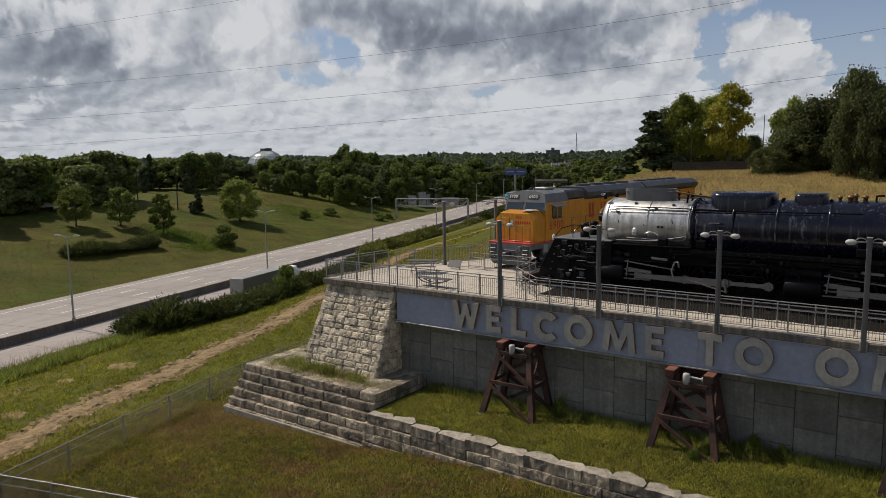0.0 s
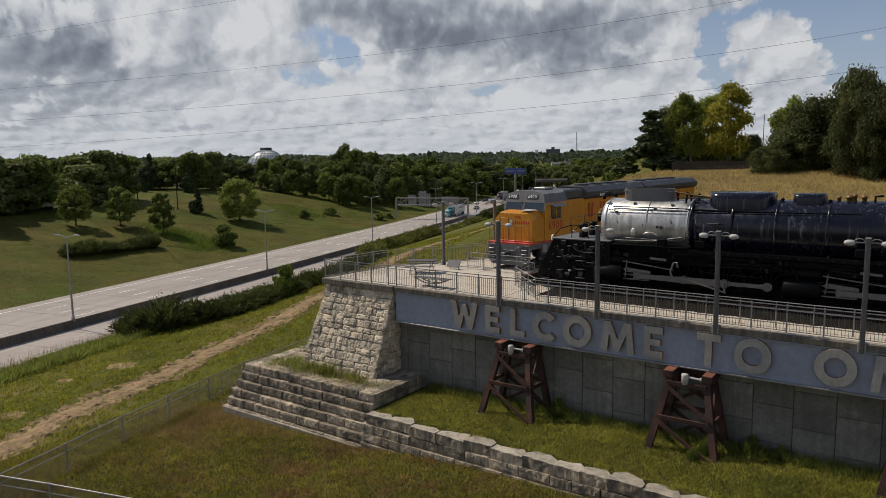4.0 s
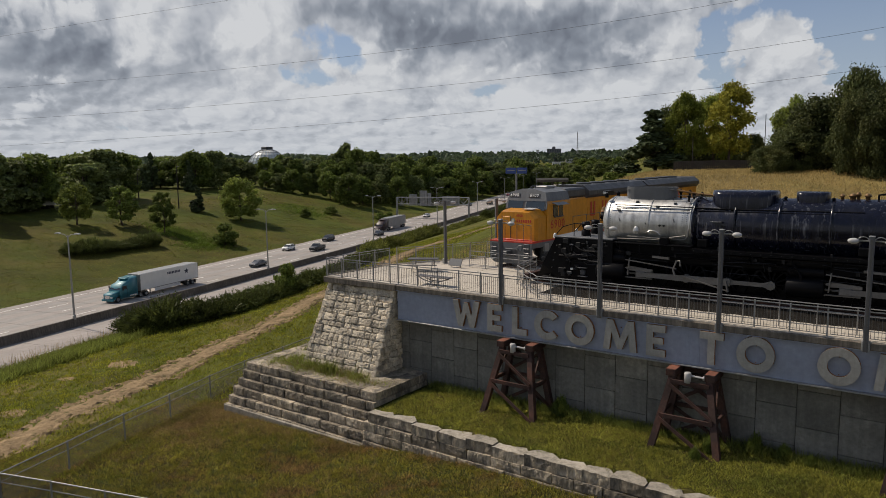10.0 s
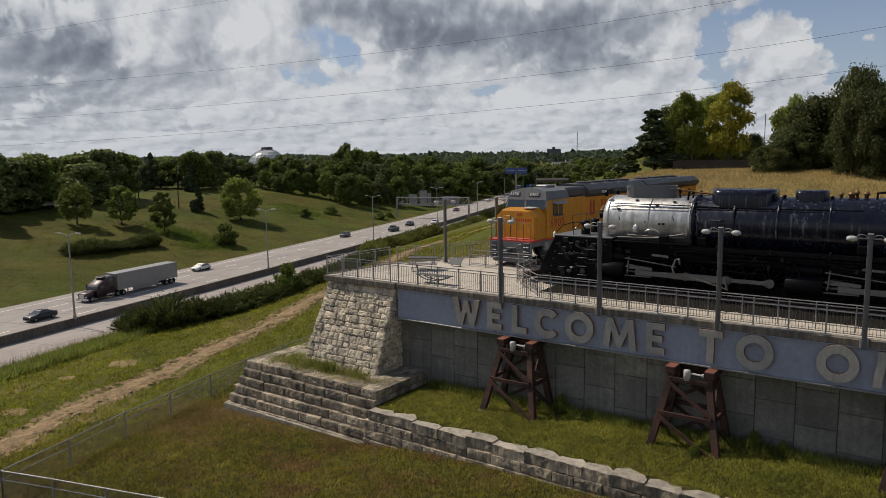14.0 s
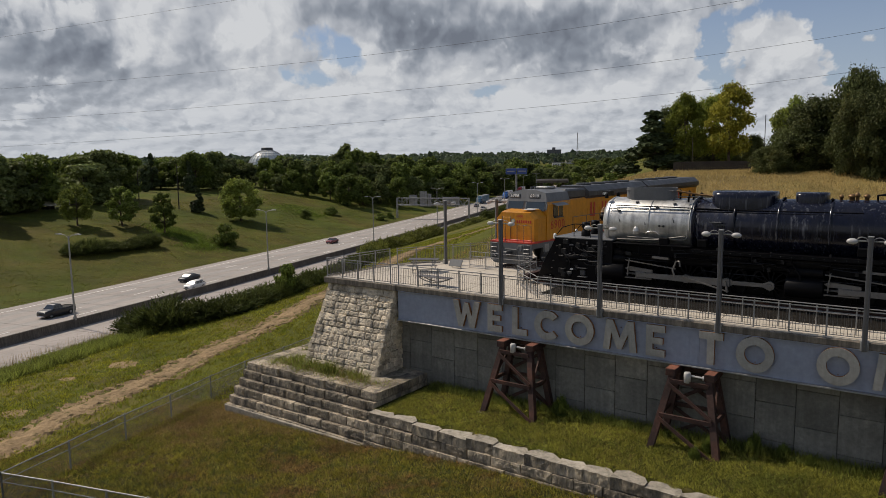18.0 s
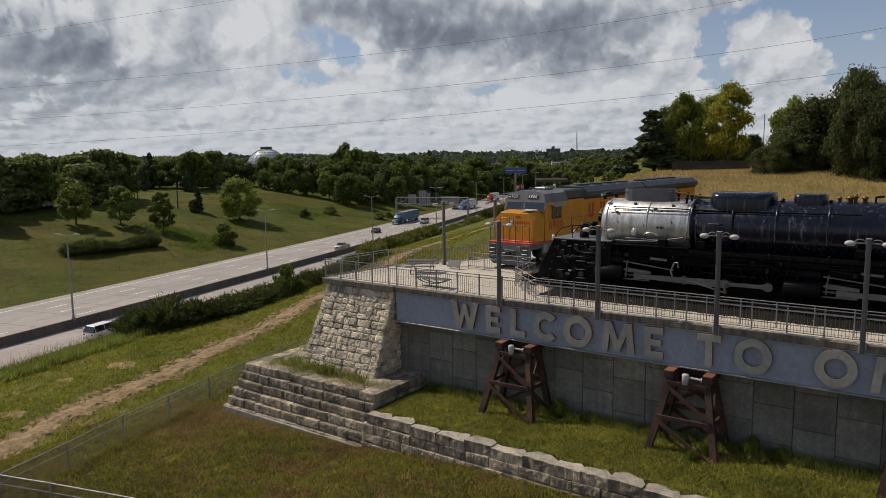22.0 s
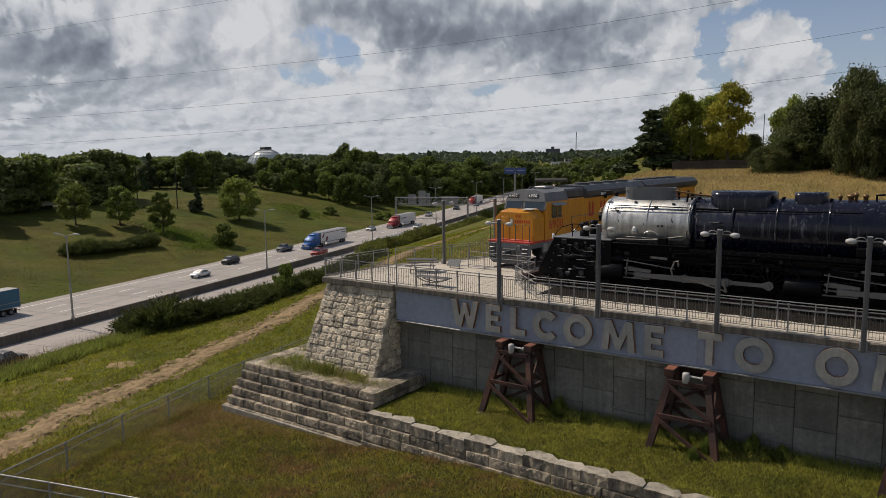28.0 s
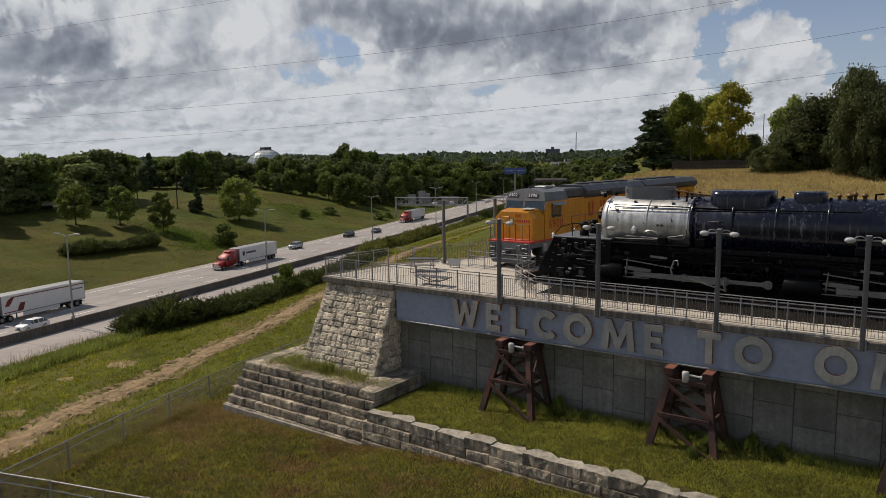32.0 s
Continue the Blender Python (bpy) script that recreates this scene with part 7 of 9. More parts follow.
        for s in (-1, 1):
            part("radiator_screen", Geo().bev(s * 1.355 - 0.01, s * 1.355 + 0.01, a + 1.5, b - 1.0, 4.07, 4.33, 0.005), M_DGREY, hd)
        for k in range(4):
            part("roof_fan", Geo().lathe([(4.70, 0.55), (4.84, 0.55), (4.86, 0.50), (4.80, 0.0)], "z", (0, a + 2.0 + k * 2.1, 0), 18, close=False), M_DGREY, hd)
    for s in (-1, 1):
        # plain red blocks where the name runs along the hood
        for k in range(10):
            y = 8.3 + k * 1.75
            P("name_block", Geo().box(s * (hw + 0.03) - 0.004, s * (hw + 0.03) + 0.004, y, y + 0.22, 2.55, 3.55), M_RED, "red lettering bar")
            P("name_block", Geo().box(s * (hw + 0.03) - 0.004, s * (hw + 0.03) + 0.004, y + 0.5, y + 0.72, 2.55, 3.55), M_RED, "red lettering bar")
            P("name_block", Geo().box(s * (hw + 0.03) - 0.004, s * (hw + 0.03) + 0.004, y + 0.22, y + 0.5, 2.55, 2.75), M_RED, "red lettering bar")
        P("walkway_rail", Geo().rod((s * 1.5, 5.2, 2.75), (s * 1.5, 29, 2.75), 0.022), M_GREY)
        for y in np.arange(5.2, 29.1, 1.9):
            P("rail_post", Geo().rod((s * 1.5, y, 1.7), (s * 1.5, y, 2.75), 0.02), M_GREY)
    # front handrails
    for s in (-1, 1):
        P("front_rail", Geo().pipe([(s * 1.48, 0.05, 1.42), (s * 1.48, 0.05, 2.55), (s * 0.45, 0.05, 2.6), (s * 0.45, 0.05, 1.5)], 0.024), M_DGREY)
        P("front_rail_post", Geo().rod((s * 0.95, 0.05, 1.5), (s * 0.95, 0.05, 2.58), 0.02), M_DGREY)
        P("nose_grab", Geo().pipe([(s * 1.36, 0.70, 1.8), (s * 1.36, 0.72, 2.6), (s * 0.95, 0.70, 2.75)], 0.02), M_DGREY)
    # trucks with four axles each, tank between
    wh = Geo().lathe([(-0.06, 0.0), (-0.06, 0.48), (-0.05, 0.508), (0.04, 0.51), (0.06, 0.54), (0.08, 0.54), (0.08, 0)], "x", n=24).mesh("truck_wheel")
    wh.materials.append(M_DGREY)
    for yc in (5.3, 24.0):
        for s in (-1, 1):
            tr = P("truck_frame", Geo().prism([(yc - 3.3, 0.55), (yc - 3.3, 1.05), (yc - 1.0, 1.15), (yc + 1.0, 1.15), (yc + 3.3, 1.05), (yc + 3.3, 0.55), (yc + 2.6, 0.75), (yc - 2.6, 0.75)], s * 1.12 - 0.1, s * 1.12 + 0.1, "x"), M_GREY, "grey truck side frame")
            for k in range(4):
                y = yc - 2.6 + k * 1.74
                part("axle_box", Geo().bev(s * 1.25 - 0.08, s * 1.25 + 0.08, y - 0.2, y + 0.2, 0.35, 0.75, 0.03), M_GREY, tr)
                o = new("truck_wheel", wh)
                o.parent = tr
                o.matrix_basis = pose(s * 0.78, y, 0.51, 0, 0, 0 if s < 0 else 180)
            part("brake_cylinder", Geo().lathe([(yc - 1.9, 0), (yc - 1.9, 0.13), (yc - 1.4, 0.13), (yc - 1.4, 0)], "y", (s * 1.3, 0, 1.05), 12), M_GREY, tr)
    P("fuel_tank", Geo().bev(-1.5, 1.5, 9.6, 19.8, 0.3, 1.32, 0.15), M_GREY, "grey fuel tank")
    P("truck_box", Geo().bev(1.45, 1.6, 1.5, 2.0, 0.8, 1.3, 0.02), M_ALU)
    return e


steam_engine()
diesel_engine()
rails("display_track", (-8.2, 5.25), (24, 5.25), 1.5, DECK_Z + 0.012, "short display track under the steam engine")
v = Vector((math.sin(radians(3.6)), math.cos(radians(3.6))))
rails("display_track", (-11.75 - 0.5 * v.x, 8.4 - 0.5 * v.y), (-11.75 + 31 * v.x, 8.4 + 31 * v.y), 1.5, DECK_Z + 0.012, "short display track under the diesel engine")



# ---- on and round the terrace ----
def railing(ax, ay, bx, by, z, posts, group, ends=(True, True)):
    """One length of steel railing with pickets, from a to b."""
    t = thing("railing", "grey steel railing with thin upright pickets on the terrace edge", "railing", group)
    a, b = Vector((ax, ay, z)), Vector((bx, by, z))
    up = Vector((0, 0, 1))
    n = posts
    for i in range(n + 1):
        if (i == 0 and not ends[0]) or (i == n and not ends[1]):
            continue
        p = a.lerp(b, i / n)
        q = part("post", Geo().beam(p, p + up * 1.14, 0.055, 0.055, (b - a)), M_RAIL, t)
        part("post_cap", Geo().lathe([(1.14, 0.035), (1.165, 0.03), (1.175, 0)], "z", p, 8, close=False), M_RAIL, q)
        part("base_plate", Geo().bev(p.x - 0.07, p.x + 0.07, p.y - 0.07, p.y + 0.07, z, z + 0.015, 0.004), M_RAIL, q)
    for h, w in ((1.12, 0.045), (0.98, 0.03), (0.12, 0.03)):
        part("rail", Geo().beam(a + up * h, b + up * h, w, w * 0.8), M_RAIL, t)
    m = max(2, int((b - a).length / 0.118))
    g = Geo().beam((0, 0, 0.12), (0, 0, 0.98), 0.014, 0.014, (1, 0, 0)).mesh("picket")
    g.materials.append(M_PICK)
    for i in range(1, m):
        o = new("picket", g)
        o.parent = t
        o.location = a.lerp(b, i / m)


def pipe_rail(pts, z, group, h=1.05):
    """A handrail of two pipes on posts."""
    t = thing("handrail", "grey steel pipe handrail beside the display track", "handrail", group)
    pts = [Vector((x, y, z)) for x, y in pts]
    up = Vector((0, 0, 1))
    for a, b in zip(pts, pts[1:]):
        for k in (h, h * 0.72, 0.2):
            part("rail", Geo().rod(a + up * k, b + up * k, 0.022, n=8), M_RAIL, t)
        n = max(1, round((b - a).length / 1.35))
        for i in range(n):
            p = a.lerp(b, i / n)
            part("post", Geo().rod(p, p + up * h, 0.026, n=8), M_RAIL, t)
        m = int((b - a).length / 0.16)
        pk = Geo().beam((0, 0, 0.2), (0, 0, h * 0.72), 0.012, 0.012, (1, 0, 0)).mesh("picket")
        pk.materials.append(M_PICK)
        for i in range(1, m):
            o = new("picket", pk)
            o.parent = t
            o.location = a.lerp(b, i / m)
    p = pts[-1]
    part("post", Geo().rod(p, p + up * h, 0.026, n=8), M_RAIL, t)


def lamp_post():
    t = thing("lamp_post", "dark grey steel lamp post with two egg-shaped white heads", "lamp post", "terrace lamp posts")
    h = 4.18
    part("pole", Geo().bev(-0.085, 0.085, -0.085, 0.085, -0.06, h, 0.012), M_POLE, t)
    part("pole_web", Geo().box(-0.03, 0.03, -0.1, -0.086, 0.1, h - 0.1), M_PICK, t)
    part("base_bracket", Geo().bev(-0.14, 0.14, -0.05, 0.2, -0.04, 0.34, 0.02), M_ALU, t, "pale bolted bracket")
    part("pole_cap", Geo().bev(-0.1, 0.1, -0.1, 0.1, h, h + 0.04, 0.015), M_ALU, t)
    for s in (-1, 1):
        g = Geo()
        for k in (-0.045, 0.045):
            g.pipe([(s * (0.09 + 0.18 + 0.18 * math.cos(a)), -0.02, h - 0.14 + k * 1.6 * math.sin(a) / 0.045 * 0.045 + 0.065 * math.sin(a)) for a in np.linspace(math.pi, 2 * math.pi if k < 0 else 0, 7)], 0.016)
        a = part("arm", Geo().rod((0, 0, h - 0.14), (s * 0.48, 0, h - 0.16), 0.025), M_ALU, t)
        part("clamp_ring", g, M_ALU, a)
        head = Geo().lathe([(s * 0.40, 0.03), (s * 0.44, 0.075), (s * 0.54, 0.11), (s * 0.66, 0.105), (s * 0.75, 0.065), (s * 0.78, 0.0)], "x", (0, 0, h - 0.17), 16)
        part("lamp_head", head, M_LAMPH, t, "white egg-shaped lamp head", True)
    return t


def trestle():
    """A steel trestle under the girder: two caps, four splayed legs, braces and a floodlight."""
    t = thing("trestle", "dark rust-brown steel trestle tower under the girder", "trestle", "trestles under the girder")
    zt, zb = -2.04, -5.28
    for x in (-0.80, 0.80):
        c = part("cap_beam", Geo().bev(x - 0.21, x + 0.21, -0.82, 0.5, zt, zt + 0.30, 0.02), M_CORTEN, t)
        # thin plate added on top: the sun on the beam is put into its colour
        part("cap_plate", Geo().bev(x - 0.20, x + 0.20, -0.81, 0.4, zt + 0.30, zt + 0.312, 0.004), mat("sunlit_rust", (0.17, 0.062, 0.038), 0.8, var=0.25, scale=2, bump=0.2), c, "rust-red top plate with sunlight in its colour")
    foot = {}
    for sx in (-1, 1):
        for y0, y1 in ((-0.62, -1.48), (0.28, 0.40)):
            a, b = Vector((sx * 0.76, y0, zt)), Vector((sx * 1.40, y1, zb))
            foot[sx, y0 > 0] = (a, b)
            leg = part("leg", Geo().beam(a, b, 0.27, 0.26, (0, 1, 0)), M_CORTEN, t)
            part("foot_plate", Geo().bev(b.x - 0.27, b.x + 0.27, b.y - 0.22, b.y + 0.16, zb - 0.12, zb + 0.04, 0.02), M_KERB, leg, "pale concrete footing")
    at = lambda k, f: foot[k][0].lerp(foot[k][1], f)
    for y in (False, True):
        off = Vector((0, 0.15 if y else -0.17, 0))
        for f in (0.06, 0.50):
            part("cross_beam", Geo().beam(at((-1, y), f) + off, at((1, y), f) + off, 0.10, 0.17), M_CORTEN, t)
        part("diagonal", Geo().beam(at((-1, y), 0.10) + off * 1.2, at((1, y), 0.46) + off * 1.2, 0.07, 0.15), M_CORTEN, t)
        if y:
            part("diagonal", Geo().beam(at((1, y), 0.10) + off * 0.8, at((-1, y), 0.46) + off * 0.8, 0.07, 0.15), M_CORTEN, t)
            part("diagonal", Geo().beam(at((1, y), 0.54) + off * 0.8, at((-1, y), 0.97) + off * 0.8, 0.07, 0.15), M_CORTEN, t)
        part("diagonal", Geo().beam(at((-1, y), 0.54) + off * 1.2, at((1, y), 0.97) + off * 1.2, 0.07, 0.15), M_CORTEN, t)
    for sx in (-1, 1):
        o = Vector((sx * 0.05, 0, 0))
        part("side_beam", Geo().beam(at((sx, False), 0.50) + o, at((sx, True), 0.50) + o, 0.10, 0.17), M_CORTEN, t)
        part("side_diagonal", Geo().beam(at((sx, False), 0.52) + o, at((sx, True), 0.95) + o, 0.07, 0.13), M_CORTEN, t)
        part("side_diagonal", Geo().beam(at((sx, True), 0.08) + o, at((sx, False), 0.46) + o, 0.07, 0.13), M_CORTEN, t)
    part("stiffener", Geo().bev(-0.6, 0.6, 0.2, 0.34, zt + 0.0, zt + 0.29, 0.02), M_CORTEN, t)
    fl = part("floodlight", Geo().lathe([(-2.22, 0.0), (-2.20, 0.135), (-1.80, 0.145), (-1.76, 0.12), (-1.75, 0.0)], "z", (-0.08, -0.82, 0), 20), M_LAMPH, t, "white cylindrical floodlight", True)
    part("lamp_arm", Geo().rod((0.06, -0.78, -1.90), (0.60, -0.78, -1.92), 0.045), M_LAMPH, fl)
    part("arm_flange", Geo().lathe([(0.53, 0.09), (0.585, 0.09)], "x", (0, -0.78, -1.92), 12), M_LAMPH, fl)
    return t


def picnic_table(x, y, turn, label):
    t = thing("picnic_table", label, "picnic table", "picnic tables")
    t.matrix_basis = pose(x, y, DECK_Z, 0, 0, turn)
    part("tabletop", Geo().bev(-0.95, 0.95, -0.38, 0.38, 0.72, 0.77, 0.03), M_TABLE, t)
    for s in (-1, 1):
        part("bench_seat", Geo().bev(-0.95, 0.95, s * 0.72 - 0.13, s * 0.72 + 0.13, 0.43, 0.47, 0.02), M_TABLE, t)
        f = part("support", Geo().pipe([(s * 0.6, -0.8, 0.02), (s * 0.6, -0.3, 0.70), (s * 0.6, 0.3, 0.70), (s * 0.6, 0.8, 0.02)], 0.028), M_RAIL, t)
        part("seat_bar", Geo().rod((s * 0.6, -0.8, 0.42), (s * 0.6, 0.8, 0.42), 0.025), M_RAIL, f)


def curved_bench(x, y, turn):
    t = thing("bench", "flat dark metal bench on a curved bracket", "bench")
    t.matrix_basis = pose(x, y, DECK_Z, 0, 0, turn)
    part("seat", Geo().bev(-1.12, 1.12, -0.26, 0.26, 0.44, 0.49, 0.02), M_TABLE, t)
    for s in (-0.18, 0.18):
        part("bracket", Geo().pipe([(1.05 * math.sin(radians(a)), s, 0.62 - 0.42 * math.cos(radians(a))) for a in range(-62, 63, 12)], 0.03), M_RAIL, t, "curved bracket under the seat")
    for k in (-0.25, 0.25):
        part("leg", Geo().lathe([(0, 0.12), (0.02, 0.12), (0.03, 0.045), (0.43, 0.045)], "z", (k, 0, 0), 12), M_RAIL, t)


def info_panel(x, y, turn):
    t = thing("information_panel", "low slanted grey information panel on posts", "information panel", "information panels")
    t.matrix_basis = pose(x, y, DECK_Z, 0, 0, turn)
    part("panel_board", Geo().bev(-0.5, 0.5, -0.02, 0.02, 0, 0.48, 0.01, m=pose(0, 0, 0.12, -30)), M_SHROUD, t)
    for s in (-0.45, 0.45):
        part("leg", Geo().bev(s * 0.8 - 0.03, s * 0.8 + 0.03, 0.16, 0.21, 0, 0.30, 0.01), M_RAIL, t)


def build_terrace():
    # the front edge, bay by bay between the lamp posts
    for i in range(5):
        railing(-7.43 + 5.2 * i, 0.04, -7.43 + 5.2 * (i + 1), 0.04, DECK_Z - 0.04, 4, "terrace railings", (i == 0, True))
    railing(-14.25, 0.04, -7.43, 0.04, DECK_Z - 0.04, 5, "terrace railings", (True, False))
    railing(-19.7, -0.06, -14.75, -0.06, DECK_Z - 0.02, 4, "terrace railings")
    railing(-14.75, -0.06, -14.25, 0.04, DECK_Z - 0.02, 1, "terrace railings", (False, False))
    railing(-19.7, -0.06, -19.25, 5.22, DECK_Z - 0.02, 4, "terrace railings", (False, True))
    railing(-18.9, 5.55, -15.55, 11.4, DECK_Z - 0.02, 5, "terrace railings")
    railing(-15.55, 11.4, -13.2, 24.0, DECK_Z - 0.02, 8, "terrace railings", (False, True))
    pipe_rail([(-5.9, 0.72), (16, 0.72)], DECK_Z, "inner handrails", 1.06)
    pipe_rail([(-14.2, 7.1), (-9.3, 6.9)], DECK_Z, "inner handrails")
    pipe_rail([(-9.3, 6.9), (-8.6, 3.4), (-5.9, 0.72)], DECK_Z, "inner handrails")
    first = lamp_post()
    first.matrix_basis = pose(-7.43, -0.25, 0)
    for i in range(1, 5):
        copy_thing(first, pose(-7.43 + 5.2 * i, -0.25, 0))
    copy_thing(first, pose(-16.45, 7.6, DECK_Z - 0.02, 0, 0, 60))
    copy_thing(first, pose(-14.35, 10.6, DECK_Z - 0.02, 0, 0, 60))
    tr = trestle()
    tr.matrix_basis = pose(-6.33, 0, 0)
    copy_thing(tr, pose(2.05, 0, 0.0))
    copy_thing(tr, pose(10.43, 0, 0.0))
    curved_bench(-12.35, 0.85, 0)
    picnic_table(-15.9, 4.5, 28, "dark metal picnic table on the terrace")
    info_panel(-14.9, 6.4, -4)


# ---- fences ----
def chain_fence(pts, name_group):
    t = thing("chain_link_fence", "galvanised chain-link fence with top and middle rails", "fence", name_group)
    P = [Vector((x, y, float(low_lawn(x, y)))) for x, y in pts]
    up = Vector((0, 0, 1))
    H = 1.5
    for a, b in zip(P, P[1:]):
        part("top_rail", Geo().rod(a + up * H, b + up * H, 0.032), M_FENCE, t)
        part("middle_rail", Geo().rod(a + up * (H * 0.72), b + up * (H * 0.72), 0.026), M_FENCE, t)
        L = (b - a).length
        g = Geo()
        step = 0.11
        d = (b - a) / L
        n = int((L + H) / step)
        for i in range(n):
            s = i * step
            for sg in (1, -1):
                u0, u1 = (s - H, s) if sg > 0 else (s, s - H)
                z0, z1 = 0.04, H
                # clip the wire to the bay
                f0, f1 = 0.0, 1.0
                du = u1 - u0
                for lim, upper in ((0, False), (L, True)):
                    f = (lim - u0) / du
                    if (du > 0) != upper:
                        f0 = max(f0, f)
                    else:
                        f1 = min(f1, f)
                if f1 - f0 < 0.02:
                    continue
                p = a + d * (u0 + du * f0) + up * (z0 + (z1 - z0) * f0)
                q = a + d * (u0 + du * f1) + up * (z0 + (z1 - z0) * f1)
                g.beam(p, q, 0.006, 0.006)
        part("wire_mesh", g, M_PICK, t, "diamond wire mesh")
    for p in P:
        o = part("post", Geo().rod(p - up * 0.2, p + up * (H + 0.03), 0.048), M_FENCE, t)
        part("post_cap", Geo().lathe([(H + 0.03, 0.04), (H + 0.07, 0.025), (H + 0.08, 0)], "z", p, 8, close=False), M_FENCE, o)


def board_fence():
    t = thing("board_fence", "weathered board fence on the hilltop with shade put into its colour", "fence")
    a, b = Vector((-20.0, 64.5, 0)), Vector((-10.5, 65.5, 0))
    n = 40
    for i in range(n):
        p = a.lerp(b, i / n)
        z = float(low_lawn(p.x, p.y))
        part("board", Geo().box(p.x + 0.01, p.x + 0.225, p.y - 0.015, p.y + 0.015, z - 0.1, z + 1.3), M_WOOD, t)
    for h in (0.4, 1.2):
        part("stringer", Geo().beam((a.x, a.y + 0.05, float(low_lawn(a.x, a.y)) + h), (b.x, b.y + 0.05, float(low_lawn(b.x, b.y)) + h), 0.05, 0.09), M_WOOD, t)


# ---- beside the highway ----
def highway_lamp():
    t = thing("street_lamp", "tall galvanised twin-arm street lamp on the median", "street lamp", "highway lamps")
    h = 10.3
    part("pole", Geo().rod((0, 0, 0), (0, 0, h), 0.13, 0.075, 10), M_ALU, t)
    part("base", Geo().lathe([(0, 0.22), (0.5, 0.2), (0.55, 0.12)], "z", (0, 0, 0), 10), M_ALU, t)
    for s in (-1, 1):
        a = part("arm", Geo().pipe([(0, 0, h - 0.35), (s * 0.5, 0, h + 0.05), (s * 1.3, 0, h + 0.14)], 0.045), M_ALU, t)
        part("lamp_head", Geo().prism([(s * 1.2, h + 0.10), (s * 1.28, h + 0.26), (s * 1.9, h + 0.24), (s * 2.0, h + 0.13)], -0.16, 0.16, "y"), M_LAMPH, a, "pale lamp head")
    return t


def build_roadside():
    first = highway_lamp()
    ys = (11.6, 50.3, 91.0, 133.0, 175, 217, 259, 301, -28)
    for i, y in enumerate(ys):
        m = pose(float(median_x(y)) - 1.0, y, ROAD_Z + 0.9, 0, 0, math.degrees(math.atan(0.255 + 0.0004 * max(y, 0))))
        if i == 0:
            first.matrix_basis = m
        else:
            copy_thing(first, m)
    # sign gantry, seen from behind
    t = thing("sign_gantry", "galvanised sign gantry over the highway seen from behind", "sign gantry")
    a, b = Vector((-140.0, 151.4, 0)), Vector((-116.4, 159.2, 0))
    zb, zt = -7.8, -5.6
    d = (b - a).normalized()
    s = Vector((-d.y, d.x, 0)) * 0.5
    for o in (s, -s):
        for z in (zb, zt):
            part("chord", Geo().rod(a + o + Vector((0, 0, z)), b + o + Vector((0, 0, z)), 0.11), M_ALU, t)
        n = 14
        for i in range(n):
            p, q = a.lerp(b, i / n) + o, a.lerp(b, (i + 1) / n) + o
            z0, z1 = (zb, zt) if i % 2 else (zt, zb)
            part("truss_diagonal", Geo().rod(p + Vector((0, 0, z0)), q + Vector((0, 0, z1)), 0.05, n=6), M_ALU, t)
            part("truss_upright", Geo().rod(p + Vector((0, 0, zb)), p + Vector((0, 0, zt)), 0.05, n=6), M_ALU, t)
        for e in (a, b):
            part("leg", Geo().rod(e + o + Vector((0, 0, ROAD_Z - 0.2)), e + o + Vector((0, 0, zt)), 0.2, 0.14, 10), M_ALU, t)
    part("catwalk", Geo().beam(a.lerp(b, 0.05) - s * 2 + Vector((0, 0, zb - 0.3)), a.lerp(b, 0.97) - s * 2 + Vector((0, 0, zb - 0.3)), 0.9, 0.1), M_ALU, t)
    for f0, f1, z0, z1 in ((0.16, 0.27, -8.1, -4.6), (0.31, 0.41, -8.4, -3.4), (0.42, 0.47, -8.4, -4.2), (0.63, 0.86, -7.9, -5.2)):
        p, q = a.lerp(b, f0) + s * 2.2, a.lerp(b, f1) + s * 2.2
        sg = part("sign_panel", Geo().beam(p + Vector((0, 0, (z0 + z1) / 2)), q + Vector((0, 0, (z0 + z1) / 2)), 0.08, z1 - z0), M_ALU, t, "bare aluminium back of a road sign")
        k = max(2, int((q - p).length / 0.7))
        for i in range(k + 1):
            r = p.lerp(q, i / k) - s * 0.2
            part("sign_stiffener", Geo().beam(r + Vector((0, 0, z0)), r + Vector((0, 0, z1)), 0.08, 0.08), M_RAIL, sg)


# ---- far things ----
def spot_at(u, depth):
    a, b = depth * 1.008, depth * u
    return 10.5 - 0.583 * a + 0.81 * b, -29.7 + 0.803 * a + 0.587 * b


